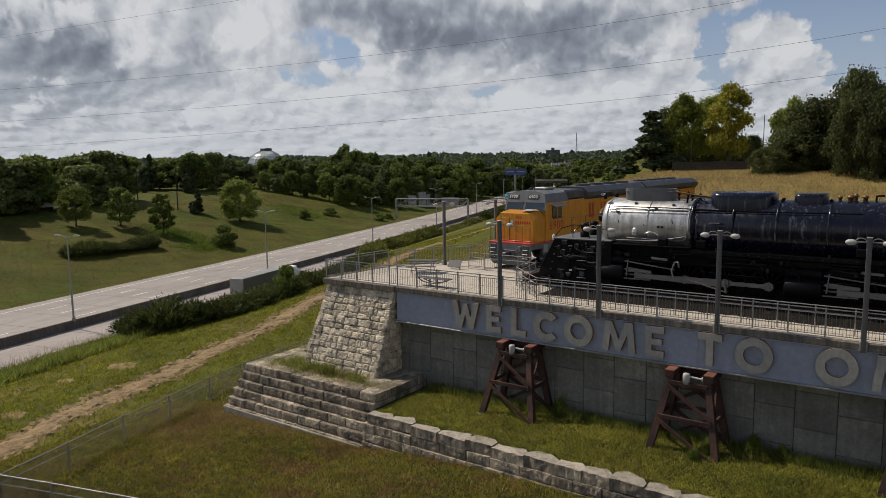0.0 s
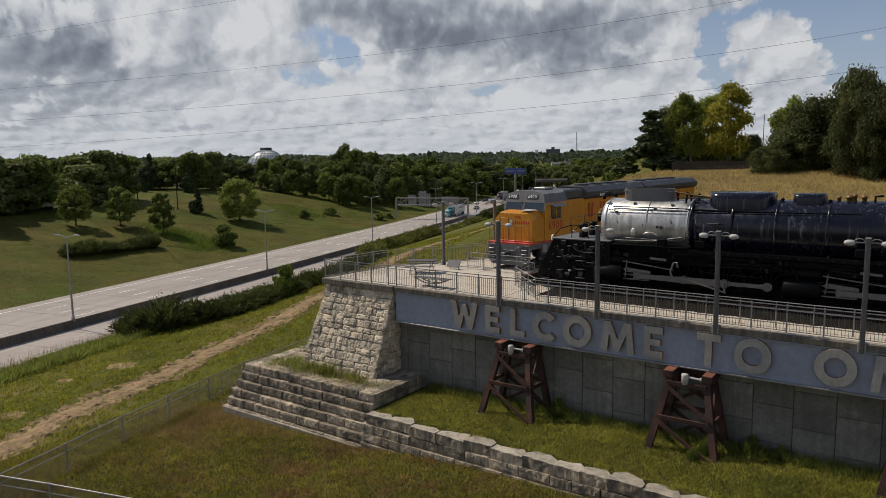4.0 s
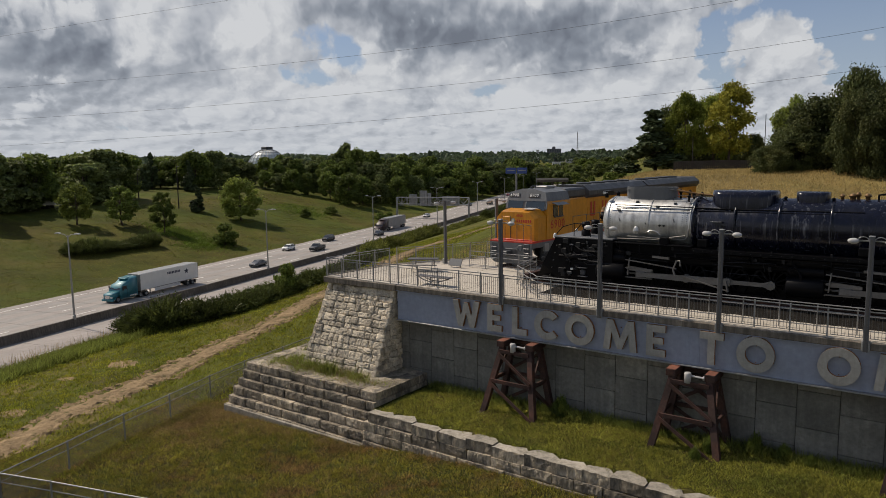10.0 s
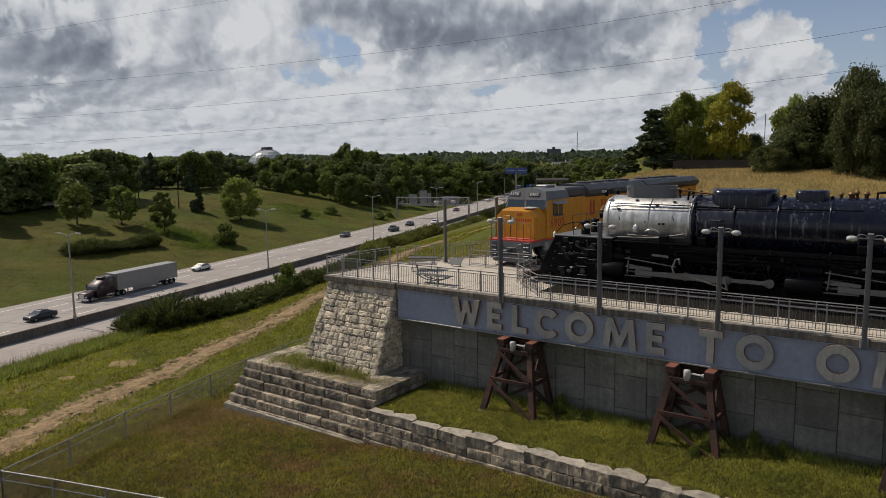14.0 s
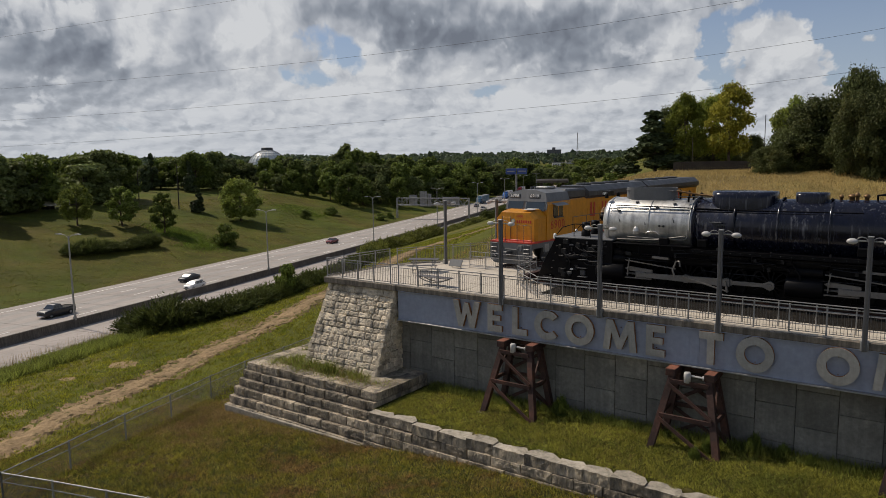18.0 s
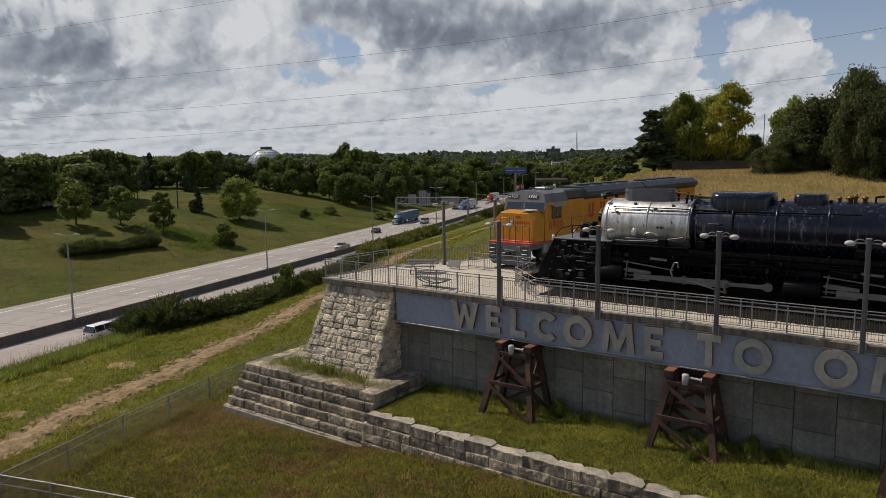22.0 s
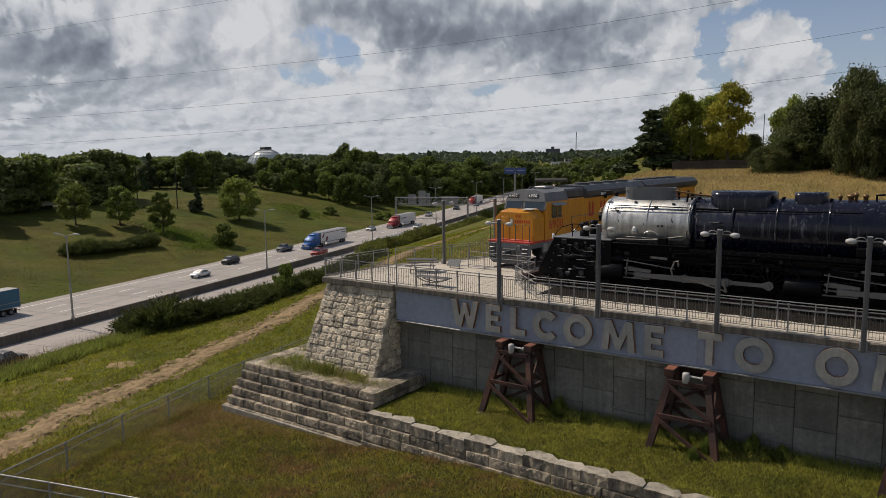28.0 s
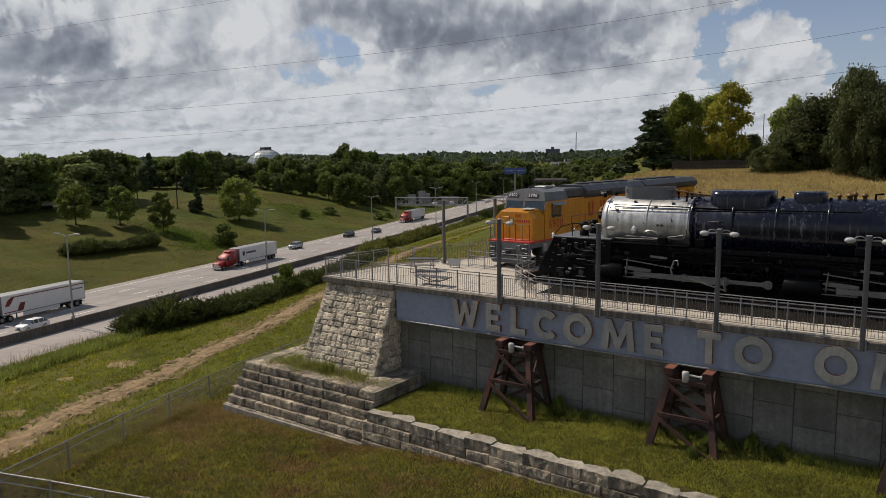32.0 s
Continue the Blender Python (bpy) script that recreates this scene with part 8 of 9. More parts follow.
def build_far():
    # glass dome beyond the wood
    x, y = spot_at(-0.247, 520)
    t = thing("glass_dome", "pale glazed geodesic dome rising above the wood", "dome")
    t.matrix_basis = pose(x, y, 1.0)
    R = 14.5
    rows = [(R * math.sin(radians(a)), R * math.cos(radians(a))) for a in range(0, 80, 11)]
    part("glazing", Geo().lathe([(z, r) for z, r in rows], "z", n=28, close=False), mat("dome_glazing", (0.42, 0.46, 0.47), 0.3, var=0.2, scale=0.6, bump=0, spec=0.6), t)
    for k in range(28):
        w = 2 * math.pi * k / 28
        part("rib", Geo().pipe([((r + 0.1) * math.cos(w), (r + 0.1) * math.sin(w), z) for z, r in rows], 0.16, 5), M_ALU, t)
    for z, r in rows[1:]:
        part("hoop", Geo().lathe([(z - 0.12, r + 0.12), (z + 0.12, r + 0.12)], "z", n=28, close=False), M_ALU, t)
    part("lantern", Geo().bev(-3.0, 3.0, -3.0, 3.0, R * 0.965, R * 0.965 + 2.0, 0.2), M_DGREY, t, "dark roof lantern")
    # radio mast
    x, y = spot_at(0.190, 1500)
    t = thing("radio_mast", "slender grey lattice radio mast on the skyline", "mast")
    t.matrix_basis = pose(x, y, 0)
    for k in range(3):
        w = 2 * math.pi * k / 3
        part("mast_leg", Geo().rod((2.2 * math.cos(w), 2.2 * math.sin(w), 0), (0.5 * math.cos(w), 0.5 * math.sin(w), 58), 0.4, 0.25, 5), M_RAIL, t)
    for z in range(4, 56, 5):
        part("mast_brace", Geo().lathe([(z, 2.2 - 1.7 * z / 58), (z + 0.5, 2.2 - 1.7 * z / 58)], "z", n=3, close=False), M_RAIL, t)
    # buildings on the skyline and down the valley
    block = mat("far_brick", (0.10, 0.10, 0.105), 0.9, var=0.15, bump=0)
    pale = mat("far_pale_wall", (0.58, 0.57, 0.55), 0.9, var=0.15, bump=0)
    for u, dpt, w, h, z0, m, lab in ((0.157, 1450, 28, 14, 8, block, "dark slab-shaped building on the skyline"), (0.134, 1450, 6, 10, 10, pale, "small pale tower block on the skyline"), (0.182, 1350, 22, 5, -3, pale, "long pale industrial shed in the valley"), (0.205, 1100, 26, 6, -6, pale, "long pale industrial shed in the valley"),
                                     (0.222, 950, 24, 5, -6, pale, "low pale warehouse in the valley"), (0.165, 1050, 22, 5, -6, pale, "low pale warehouse in the valley"), (0.24, 1000, 24, 6, -6, pale, "low pale warehouse in the valley")):
        x, y = spot_at(u, dpt)
        b = thing("building", lab, "building", "far buildings")
        b.matrix_basis = pose(x, y, z0, 0, 0, 30)
        part("wall", Geo().box(-w / 2, w / 2, -w / 4, w / 4, -12, h), m, b)
        part("roof", Geo().bev(-w / 2 - 0.3, w / 2 + 0.3, -w / 4 - 0.3, w / 4 + 0.3, h, h + 0.5, 0.1), M_SHROUD if m is pale else block, b)
        if m is block:
            part("roof_house", Geo().bev(-w / 8, w / 10, -w / 8, w / 8, h + 0.4, h + 5, 0.2), block, b)
        for k in range(6):
            for f in range(max(1, int(h / 3.5))):
                xx = -w / 2 + w * (k + 0.5) / 6
                part("window", Geo().box(xx - w * 0.05, xx + w * 0.05, -w / 4 - 0.08, -w / 4 - 0.01, f * 3.3 + 1.0, f * 3.3 + 2.6), M_GLASS, b)
    # blue billboard by the road
    x, y = spot_at(0.104, 372)
    t = thing("billboard", "blue double billboard beside the distant highway", "billboard")
    t.matrix_basis = pose(x, y, -7.4, 0, 0, 34)
    for k in (-1, 1):
        pb = part("billboard_panel", Geo().bev(k * 2.9 - 2.7, k * 2.9 + 2.7, -0.15, 0.15, 5.9, 9.0, 0.05), mat("billboard_blue", (0.05, 0.085, 0.26), 0.5, var=0.1, bump=0), t, "blue billboard face")
        part("faded_text_bar", Geo().box(k * 2.9 - 2.0, k * 2.9 + 2.0, -0.2, -0.152, 7.3, 7.8), M_ALU, pb)
    part("billboard_post", Geo().rod((0, 0.3, -9), (0, 0.3, 6.2), 0.5), M_RAIL, t)
    # overpass in the valley
    x, y = spot_at(0.155, 400)
    t = thing("overpass", "long low concrete overpass across the valley", "bridge")
    t.matrix_basis = pose(x, y, -12, 0, 0, 25)
    part("bridge_deck", Geo().bev(-9, 9, -4, 4, 5.0, 6.2, 0.1), M_BARR, t)
    part("parapet", Geo().bev(-9, 9, -4.1, -3.8, 6.2, 7.1, 0.05), M_ROAD, t)
    for k in (-6, 0, 6):
        part("bridge_pier", Geo().rod((k, 0, -4), (k, 0, 5.0), 0.8), M_BARR, t)
    # parked trailer and house roofs in the wood
    x, y = -165.0, 52.6
    t = thing("parked_trailer", "white box trailer parked at the edge of the wood", "trailer")
    t.matrix_basis = pose(x, y, float(low_lawn(x, y)) + 0.1, 0, 0, 40)
    part("box", Geo().bev(-2.9, 2.9, -1.25, 1.25, 0.9, 3.4, 0.05), M_WHITE, t)
    for k in (-2.2, -1.2, 2.1):
        for s in (-1, 1):
            part("wheel", Geo().lathe([(s * 1.25 - 0.14, 0), (s * 1.25 - 0.14, 0.48), (s * 1.25 + 0.14, 0.48), (s * 1.25 + 0.14, 0)], "y", (k, 0, 0.4), 14), M_TYRE, t)
    for u, dpt in ((-0.425, 262),):
        x, y = spot_at(u, dpt)
        z = float(low_lawn(x, y))
        t = thing("house", "small house with grey roof among the trees", "house", "houses")
        t.matrix_basis = pose(x, y, z, 0, 0, 50)
        part("wall", Geo().box(-4, 4, -3, 3, -0.3, 3.2), pale, t)
        part("roof", Geo().prism([(-3.5, 3.2), (0, 6.0), (3.5, 3.2)], -4.4, 4.4, "x"), M_SHROUD, t)
        for k in (-2.2, 2.0):
            part("window", Geo().bev(k - 0.6, k + 0.6, -3.06, -2.98, 1.0, 2.3, 0.02), M_GLASS, t)
        part("door", Geo().bev(-0.45, 0.45, -3.05, -2.98, 0, 2.05, 0.02), M_WOOD, t)
    for u, dpt, h in ((0.453, 104, 7.5), (0.352, 96, 4.6), (-0.376, 190, 12), (-0.432, 200, 9), (-0.475, 240, 10)):
        x, y = spot_at(u, dpt)
        z = float(low_lawn(x, y))
        t = thing("utility_pole", "thin weathered utility pole beside trees", "pole", "utility poles")
        t.matrix_basis = pose(x, y, z)
        part("pole", Geo().rod((0, 0, -0.5), (0, 0, h), 0.16 if h > 8 else 0.06, 0.1 if h > 8 else 0.045, 7), M_WOOD, t)
        if h > 8:
            part("lamp_arm", Geo().rod((0, 0, h * 0.93), (1.6, 0, h * 0.95), 0.06), M_ALU, t)
    # power cables overhead, set at assumed depths to fit the camera's view
    for i, (p0, p1, p2) in enumerate(CABLES):
        g = Geo()
        p0, p1, p2 = Vector(p0), Vector(p1), Vector(p2)
        pts = []
        for k in range(41):
            f = k / 40 * 2
            # a parabola through the three places
            q = p0 * ((f - 1) * (f - 2) / 2) + p1 * (-f * (f - 2)) + p2 * (f * (f - 1) / 2)
            pts.append(q)
        g.pipe(pts, 0.014, 5)
        tagged(part("power_cable", g, M_WIRE), "thin dark overhead power cable crossing the sky", "cable", "overhead cables")


CABLES = [
    ((-149.93, 5.97, 23.97), (-38.12, 38.07, 28.83), (17.31, 56.38, 31.94)),
    ((-149.59, 5.36, 18.58), (-37.56, 37.08, 19.93), (17.57, 55.91, 27.75)),
    ((-149.27, 4.79, 13.46), (-37.27, 36.57, 15.40), (17.96, 55.22, 21.57)),
    ((-148.99, 4.29, 9.02), (-37.07, 36.20, 12.09), (18.23, 54.74, 17.32)),
]

build_terrace()
chain_fence([(-23.3, -17.2), (-24.1, -13.8), (-25.5, -10.1), (-26.3, -6.8), (-28.0, -2.8), (-28.9, 0.7), (-28.9, 4.2), (-28.3, 7.0), (-26.5, 10.5)], "site fences")
chain_fence([(-23.3, -17.2), (-20.0, -16.5), (-16.9, -15.8), (-14.5, -15.4), (-12.2, -14.9)], "site fences")
board_fence()
build_roadside()
build_far()



# ---- vehicles ----
def paint(name, c, rough=0.48, metal=0.1):
    return mat("paint_" + name, c, rough, metal=metal, var=0.06, scale=1.0, fine=5, bump=0, local=True, spec=0.5, coat=0.4)


M_HEAD = mat("headlamp_lens", (0.7, 0.7, 0.68), 0.15, var=0.05, bump=0, local=True)
M_TAIL = mat("tail_lamp_lens", (0.35, 0.02, 0.015), 0.2, var=0.05, bump=0, local=True)
M_CHROME = mat("chrome", (0.6, 0.6, 0.6), 0.2, metal=0.9, var=0.05, bump=0, local=True)
M_CARGLASS = glass_mat("car_glass", (0.02, 0.024, 0.028), 0.06)


def wheel_part(x, y, r, w, parent, name="wheel"):
    s = 1 if y > 0 else -1
    tyre = part(name, Geo().lathe([(-w / 2, r * 0.6), (-w / 2, r * 0.93), (-w * 0.35, r), (w * 0.35, r), (w / 2, r * 0.93), (w / 2, r * 0.6)], "y", (x, y, r), 20, close=False), M_TYRE, parent, "", True)
    part("rim", Geo().lathe([(s * w * 0.42, r * 0.62), (s * w * 0.30, r * 0.5), (s * w * 0.38, r * 0.2), (s * w * 0.40, 0)], "y", (x, y, r), 12, close=False), M_ALU, tyre)
    return tyre


def loft(rows):
    """Cross-sections given as (x, [(y, z) ...]) joined into one skin; symmetric about y = 0."""
    g = Geo()
    n = None
    for x, half in rows:
        pts = [(x, y, z) for y, z in half] + [(x, -y, z) for y, z in half[::-1]]
        n = len(pts)
        g.v += pts
    for j in range(len(rows) - 1):
        for i in range(n):
            g.f.append((j * n + i, j * n + (i + 1) % n, (j + 1) * n + (i + 1) % n, (j + 1) * n + i))
    g.f += [tuple(range(n))[::-1], tuple(range((len(rows) - 1) * n, len(rows) * n))]
    return g


CAR_SHAPES = {
    # length, width, height, belt, bonnet height, (windscreen foot, roof front, roof rear, rear glass foot) as shares from the front, deck height
    "sedan": (4.6, 1.82, 1.46, 0.95, 0.92, (0.26, 0.42, 0.68, 0.86), 1.02),
    "hatch": (4.25, 1.78, 1.52, 0.98, 0.96, (0.24, 0.40, 0.80, 0.96), 1.0),
    "suv": (4.6, 1.92, 1.74, 1.10, 1.10, (0.23, 0.36, 0.86, 0.98), 1.08),
    "pickup": (5.5, 2.0, 1.88, 1.20, 1.18, (0.24, 0.34, 0.54, 0.585), 1.12),
    "van": (5.0, 1.98, 1.95, 1.15, 1.12, (0.16, 0.30, 0.93, 0.99), 1.1),
}


def car(kind, paint_mat, label):
    """A car that heads along +x, wheels on z = 0."""
    L, W, H, belt, bon, (a, b, c, d), deck = CAR_SHAPES[kind]
    t = thing("pickup_truck" if kind == "pickup" else "van" if kind == "van" else "car", label, "pickup" if kind == "pickup" else "van" if kind == "van" else "car", "traffic on the highway")
    X = lambda s: L / 2 - s * L
    w = W / 2
    sec = lambda x, hw, top, low=0.24: (x, [(hw * 0.90, low), (hw, low + 0.22), (hw, top * 0.72), (hw * 0.95, top - 0.03), (hw * 0.82, top), (hw * 0.02, top + 0.02)])
    body = loft([sec(X(0), w * 0.80, bon * 0.78, 0.32), sec(X(0.03), w * 0.92, bon * 0.90, 0.26), sec(X(0.12), w, bon), sec(X(a), w, belt + 0.02), sec(X(b), w, belt), sec(X(c), w, belt + 0.01),
                 sec(X(d), w, deck), sec(X(0.97), w * 0.96, deck * 0.98), sec(X(1), w * 0.88, deck * 0.88, 0.34)])
    bd = part("body", body, paint_mat, t, "", True)
    g = Geo()
    lo, hi = w * 0.93, w * 0.74
    g.add([(X(a), lo, belt), (X(b), hi, H - 0.05), (X(c), hi, H - 0.05), (X(d), lo, belt if kind != "sedan" else deck), (X(a), -lo, belt), (X(b), -hi, H - 0.05), (X(c), -hi, H - 0.05), (X(d), -lo, belt if kind != "sedan" else deck)],
          [(0, 3, 2, 1), (4, 5, 6, 7), (0, 1, 5, 4), (1, 2, 6, 5), (2, 3, 7, 6), (0, 4, 7, 3)])
    gh = part("greenhouse", g, M_CARGLASS, t, "dark glass of the cabin")
    part("roof", Geo().add([(X(b) - 0.02, hi + 0.01, H - 0.06), (X(c), hi + 0.01, H - 0.06), (X(c), -hi - 0.01, H - 0.06), (X(b) - 0.02, -hi - 0.01, H - 0.06), (X(b) - 0.12, hi * 0.86, H), (X(c) + 0.1, hi * 0.86, H), (X(c) + 0.1, -hi * 0.86, H), (X(b) - 0.12, -hi * 0.86, H)],
                           [(0, 1, 5, 4), (1, 2, 6, 5), (2, 3, 7, 6), (3, 0, 4, 7), (4, 5, 6, 7), (3, 2, 1, 0)]), paint_mat, t)
    for s in (-1, 1):
        for f in ((b + c) / 2, b + 0.02, c - 0.01):
            part("pillar", Geo().beam((X(f), s * (lo + 0.006), belt), (X(f), s * (hi + 0.012), H - 0.05), 0.06, 0.02, (0, 1, 0)), paint_mat, gh)
        part("headlight", Geo().bev(X(0.035), X(0.005), s * w * 0.62 - 0.19, s * w * 0.62 + 0.19, bon * 0.66, bon * 0.82, 0.03), M_HEAD, t)
        part("tail_light", Geo().bev(X(1.0) - 0.01, X(0.975), s * w * 0.70 - 0.15, s * w * 0.70 + 0.15, deck * 0.68, deck * 0.86, 0.02), M_TAIL, t)
        part("door_mirror", Geo().bev(X(a + 0.06), X(a + 0.03), s * (w + 0.08) - 0.08, s * (w + 0.08) + 0.08, belt, belt + 0.14, 0.03), paint_mat, t)
        for f in (0.19, 0.81):
            wheel_part(X(f), s * (w - 0.10), 0.34 if kind in ("sedan", "hatch") else 0.38, 0.23, t)
        part("sill", Geo().bev(X(0.72), X(0.28), s * (w - 0.03) - 0.03, s * (w - 0.03) + 0.03, 0.2, 0.34, 0.02), M_TYRE, t)
    part("grille", Geo().bev(X(0.012), X(-0.002), -w * 0.36, w * 0.36, bon * 0.48, bon * 0.72, 0.02), M_TYRE, t)
    part("bumper", Geo().bev(X(0.02), X(-0.006), -w * 0.78, w * 0.78, 0.30, 0.46, 0.04), M_SHROUD if kind != "pickup" else M_CHROME, t)
    part("plate_bar", Geo().box(X(1.003), X(0.999), -0.25, 0.25, 0.55, 0.68), M_WHITE, t)
    if kind == "pickup":
        part("load_bed", Geo().bev(X(0.97), X(0.60), -w * 0.84, w * 0.84, deck + 0.0, deck + 0.012, 0.004), M_TYRE, t, "dark open load bed")
        for s in (-1, 1):
            part("bed_side", Geo().bev(X(0.985), X(0.59), s * w * 0.92 - 0.06, s * w * 0.92 + 0.06, deck - 0.05, deck + 0.10, 0.02), paint_mat, t)
        part("tailgate", Geo().bev(X(0.99), X(0.975), -w * 0.86, w * 0.86, deck - 0.05, deck + 0.10, 0.02), paint_mat, t)
    return t


def semi(cab_mat, box_mat, label, decor=(), hood_long=True):
    """A road tractor with its box trailer; the nose at x = 0, heading along +x."""
    t = thing("semi_truck", label, "truck", "traffic on the highway")
    hood = 1.95 if hood_long else 1.5
    sec = lambda x, hw, z0, z1, r=0.12: (x, [(hw, z0), (hw, z1 - r), (hw - r, z1), (0.02, z1 + 0.01)])
    c = part("hood", loft([sec(0, 0.80, 0.55, 1.35), sec(-0.12, 0.92, 0.5, 1.55), sec(-hood, 1.02, 0.5, 1.85)]), cab_mat, t, "", True)
    part("grille", Geo().bev(-0.02, 0.03, -0.5, 0.5, 0.75, 1.35, 0.03), M_CHROME, c)
    part("bumper", Geo().bev(-0.25, 0.08, -1.2, 1.2, 0.32, 0.72, 0.06), M_CHROME if hood_long else cab_mat, t)
    cabz = part("cab", loft([sec(-hood, 1.18, 0.5, 1.95), sec(-hood - 0.02, 1.22, 0.5, 2.0), sec(-hood - 0.55, 1.2, 0.5, 2.85), sec(-hood - 1.3, 1.24, 0.5, 3.15, 0.25), sec(-hood - 2.2, 1.26, 0.5, 3.75, 0.3), sec(-hood - 3.6, 1.26, 0.5, 3.95, 0.3)]), cab_mat, t, "", True)
    part("windscreen", Geo().add([(-hood - 0.04, -1.06, 2.05), (-hood - 0.04, 1.06, 2.05), (-hood - 0.53, 1.02, 2.80), (-hood - 0.53, -1.02, 2.80), (-hood - 0.14, -1.06, 2.0), (-hood - 0.14, 1.06, 2.0), (-hood - 0.63, 1.02, 2.76), (-hood - 0.63, -1.02, 2.76)],
                                 [(0, 1, 2, 3), (7, 6, 5, 4), (0, 4, 5, 1), (1, 5, 6, 2), (2, 6, 7, 3), (3, 7, 4, 0)]), M_CARGLASS, cabz, "dark windscreen")
    for s in (-1, 1):
        part("side_glass", Geo().bev(-hood - 1.35, -hood - 0.45, s * 1.245 - 0.02, s * 1.245 + 0.02, 2.05, 2.65, 0.03), M_CARGLASS, cabz, "dark side window")
        part("headlight", Geo().bev(-0.2, 0.02, s * 0.78 - 0.16, s * 0.78 + 0.16, 0.85, 1.12, 0.04), M_HEAD, t)
        part("mirror", Geo().bev(-hood - 0.45, -hood - 0.3, s * 1.45 - 0.08, s * 1.45 + 0.08, 1.95, 2.65, 0.03), M_TYRE, t)
        part("fuel_tank", Geo().lathe([(-hood - 3.4, 0), (-hood - 3.4, 0.3), (-hood - 1.9, 0.3), (-hood - 1.9, 0)], "x", (0, s * 1.0, 0.72), 16), M_CHROME, t)
        part("mudguard", Geo().lathe([(s * 1.05 - 0.2, 0.62), (s * 1.05 + 0.2, 0.62)], "y", (-1.05, 0, 0.5), 16, arc=(-80, 80), close=False), cab_mat, t)
        wheel_part(-1.05, s * 1.05, 0.5, 0.3, t)
        for x in (-hood - 4.2, -hood - 5.45):
            wheel_part(x, s * 0.98, 0.5, 0.55, t)
        part("door_seam", Geo().box(-hood - 1.45, -hood - 1.42, s * 1.262 - 0.004, s * 1.262 + 0.004, 0.7, 2.6), M_TYRE, cabz)
    part("roof_fairing", Geo().bev(-hood - 2.6, -hood - 1.6, -0.9, 0.9, 3.55, 3.9, 0.15), cab_mat, cabz)
    part("chassis", Geo().bev(-hood - 6.0, -hood - 1.0, -0.45, 0.45, 0.75, 1.05, 0.03), M_TYRE, t)
    # the trailer
    x0, x1 = -hood - 4.2, -hood - 4.2 - 13.9
    tr = part("trailer_box", Geo().bev(x1, x0, -1.29, 1.29, 1.18, 4.08, 0.03), box_mat, t, "long box trailer")
    part("trailer_roof", Geo().bev(x1 + 0.02, x0 - 0.02, -1.26, 1.26, 4.081, 4.10, 0.005), M_ALU, tr)
    part("corner_trim", Geo().bev(x0 - 0.1, x0 + 0.015, -1.30, 1.30, 1.16, 4.09, 0.02), M_ALU, tr)
    part("rear_frame", Geo().bev(x1 - 0.015, x1 + 0.1, -1.30, 1.30, 1.16, 4.09, 0.02), M_ALU, tr)
    part("rear_bumper", Geo().bev(x1 - 0.02, x1 + 0.1, -1.15, 1.15, 0.55, 0.68, 0.02), M_ALU, t)
    for s in (-1, 1):
        part("side_rail", Geo().bev(x1, x0, s * 1.30 - 0.012, s * 1.30 + 0.012, 1.12, 1.24, 0.005), M_ALU, tr)
        part("landing_leg", Geo().bev(x0 - 2.6, x0 - 2.45, s * 0.8 - 0.07, s * 0.8 + 0.07, 0.25, 1.2, 0.02), M_SHROUD, t)
        part("side_skirt", Geo().bev(x1 + 4.6, x0 - 3.2, s * 1.22 - 0.012, s * 1.22 + 0.012, 0.5, 1.14, 0.006), box_mat, t)
        for x in (x1 + 1.5, x1 + 2.75):
            wheel_part(x, s * 0.98, 0.5, 0.55, t)
        part("mud_flap", Geo().box(x1 + 0.7, x1 + 0.72, s * 0.98 - 0.3, s * 0.98 + 0.3, 0.2, 0.95), M_TYRE, t)
        part("tail_light", Geo().bev(x1 - 0.025, x1 + 0.0, s * 1.0 - 0.12, s * 1.0 + 0.12, 0.95, 1.08, 0.01), M_TAIL, t)
        for (name, m, pts) in decor:
            # plain shapes on the trailer's sides, counted from its front end and floor
            poly = [(x0 - px, 1.18 + pz) for px, pz in pts]
            part(name, Geo().prism(poly, s * 1.30 - 0.006, s * 1.30 + 0.006, "y"), m, tr)
    return t


P_WHITE, P_SILVER, P_GREY, P_BLACK = paint("white", (0.72, 0.71, 0.69)), paint("silver", (0.42, 0.42, 0.41), 0.3, 0.5), paint("grey", (0.10, 0.10, 0.105)), paint("black", (0.012, 0.012, 0.014))
P_RED, P_DRED, P_TAN = paint("red", (0.28, 0.015, 0.012)), paint("dark_red", (0.16, 0.015, 0.018)), paint("champagne", (0.36, 0.33, 0.28), 0.35, 0.4)
P_TEAL, P_BLUE, P_NAVY, P_MAROON = paint("teal", (0.02, 0.15, 0.19)), paint("blue", (0.012, 0.10, 0.34)), paint("slate_blue", (0.035, 0.10, 0.17)), paint("maroon", (0.035, 0.016, 0.016))
M_BOXW = mat("trailer_white", (0.70, 0.695, 0.68), 0.5, var=0.06, scale=0.8, bump=0, local=True)
M_BOXG = mat("trailer_grey", (0.26, 0.265, 0.28), 0.45, metal=0.3, var=0.1, scale=0.8, bump=0, local=True)
# darker copy of the trailer grey, with the shade on its rear put in
M_BOXSHADE = mat("trailer_shaded_grey", (0.13, 0.125, 0.12), 0.5, var=0.1, scale=0.8, bump=0, local=True)
M_BOXB = mat("trailer_blue", (0.035, 0.115, 0.19), 0.5, var=0.08, scale=0.8, bump=0, local=True)
M_LOGO = mat("dark_logo", (0.03, 0.035, 0.07), 0.5, var=0.05, bump=0, local=True)
M_LOGOR = mat("maroon_logo", (0.17, 0.025, 0.03), 0.5, var=0.05, bump=0, local=True)

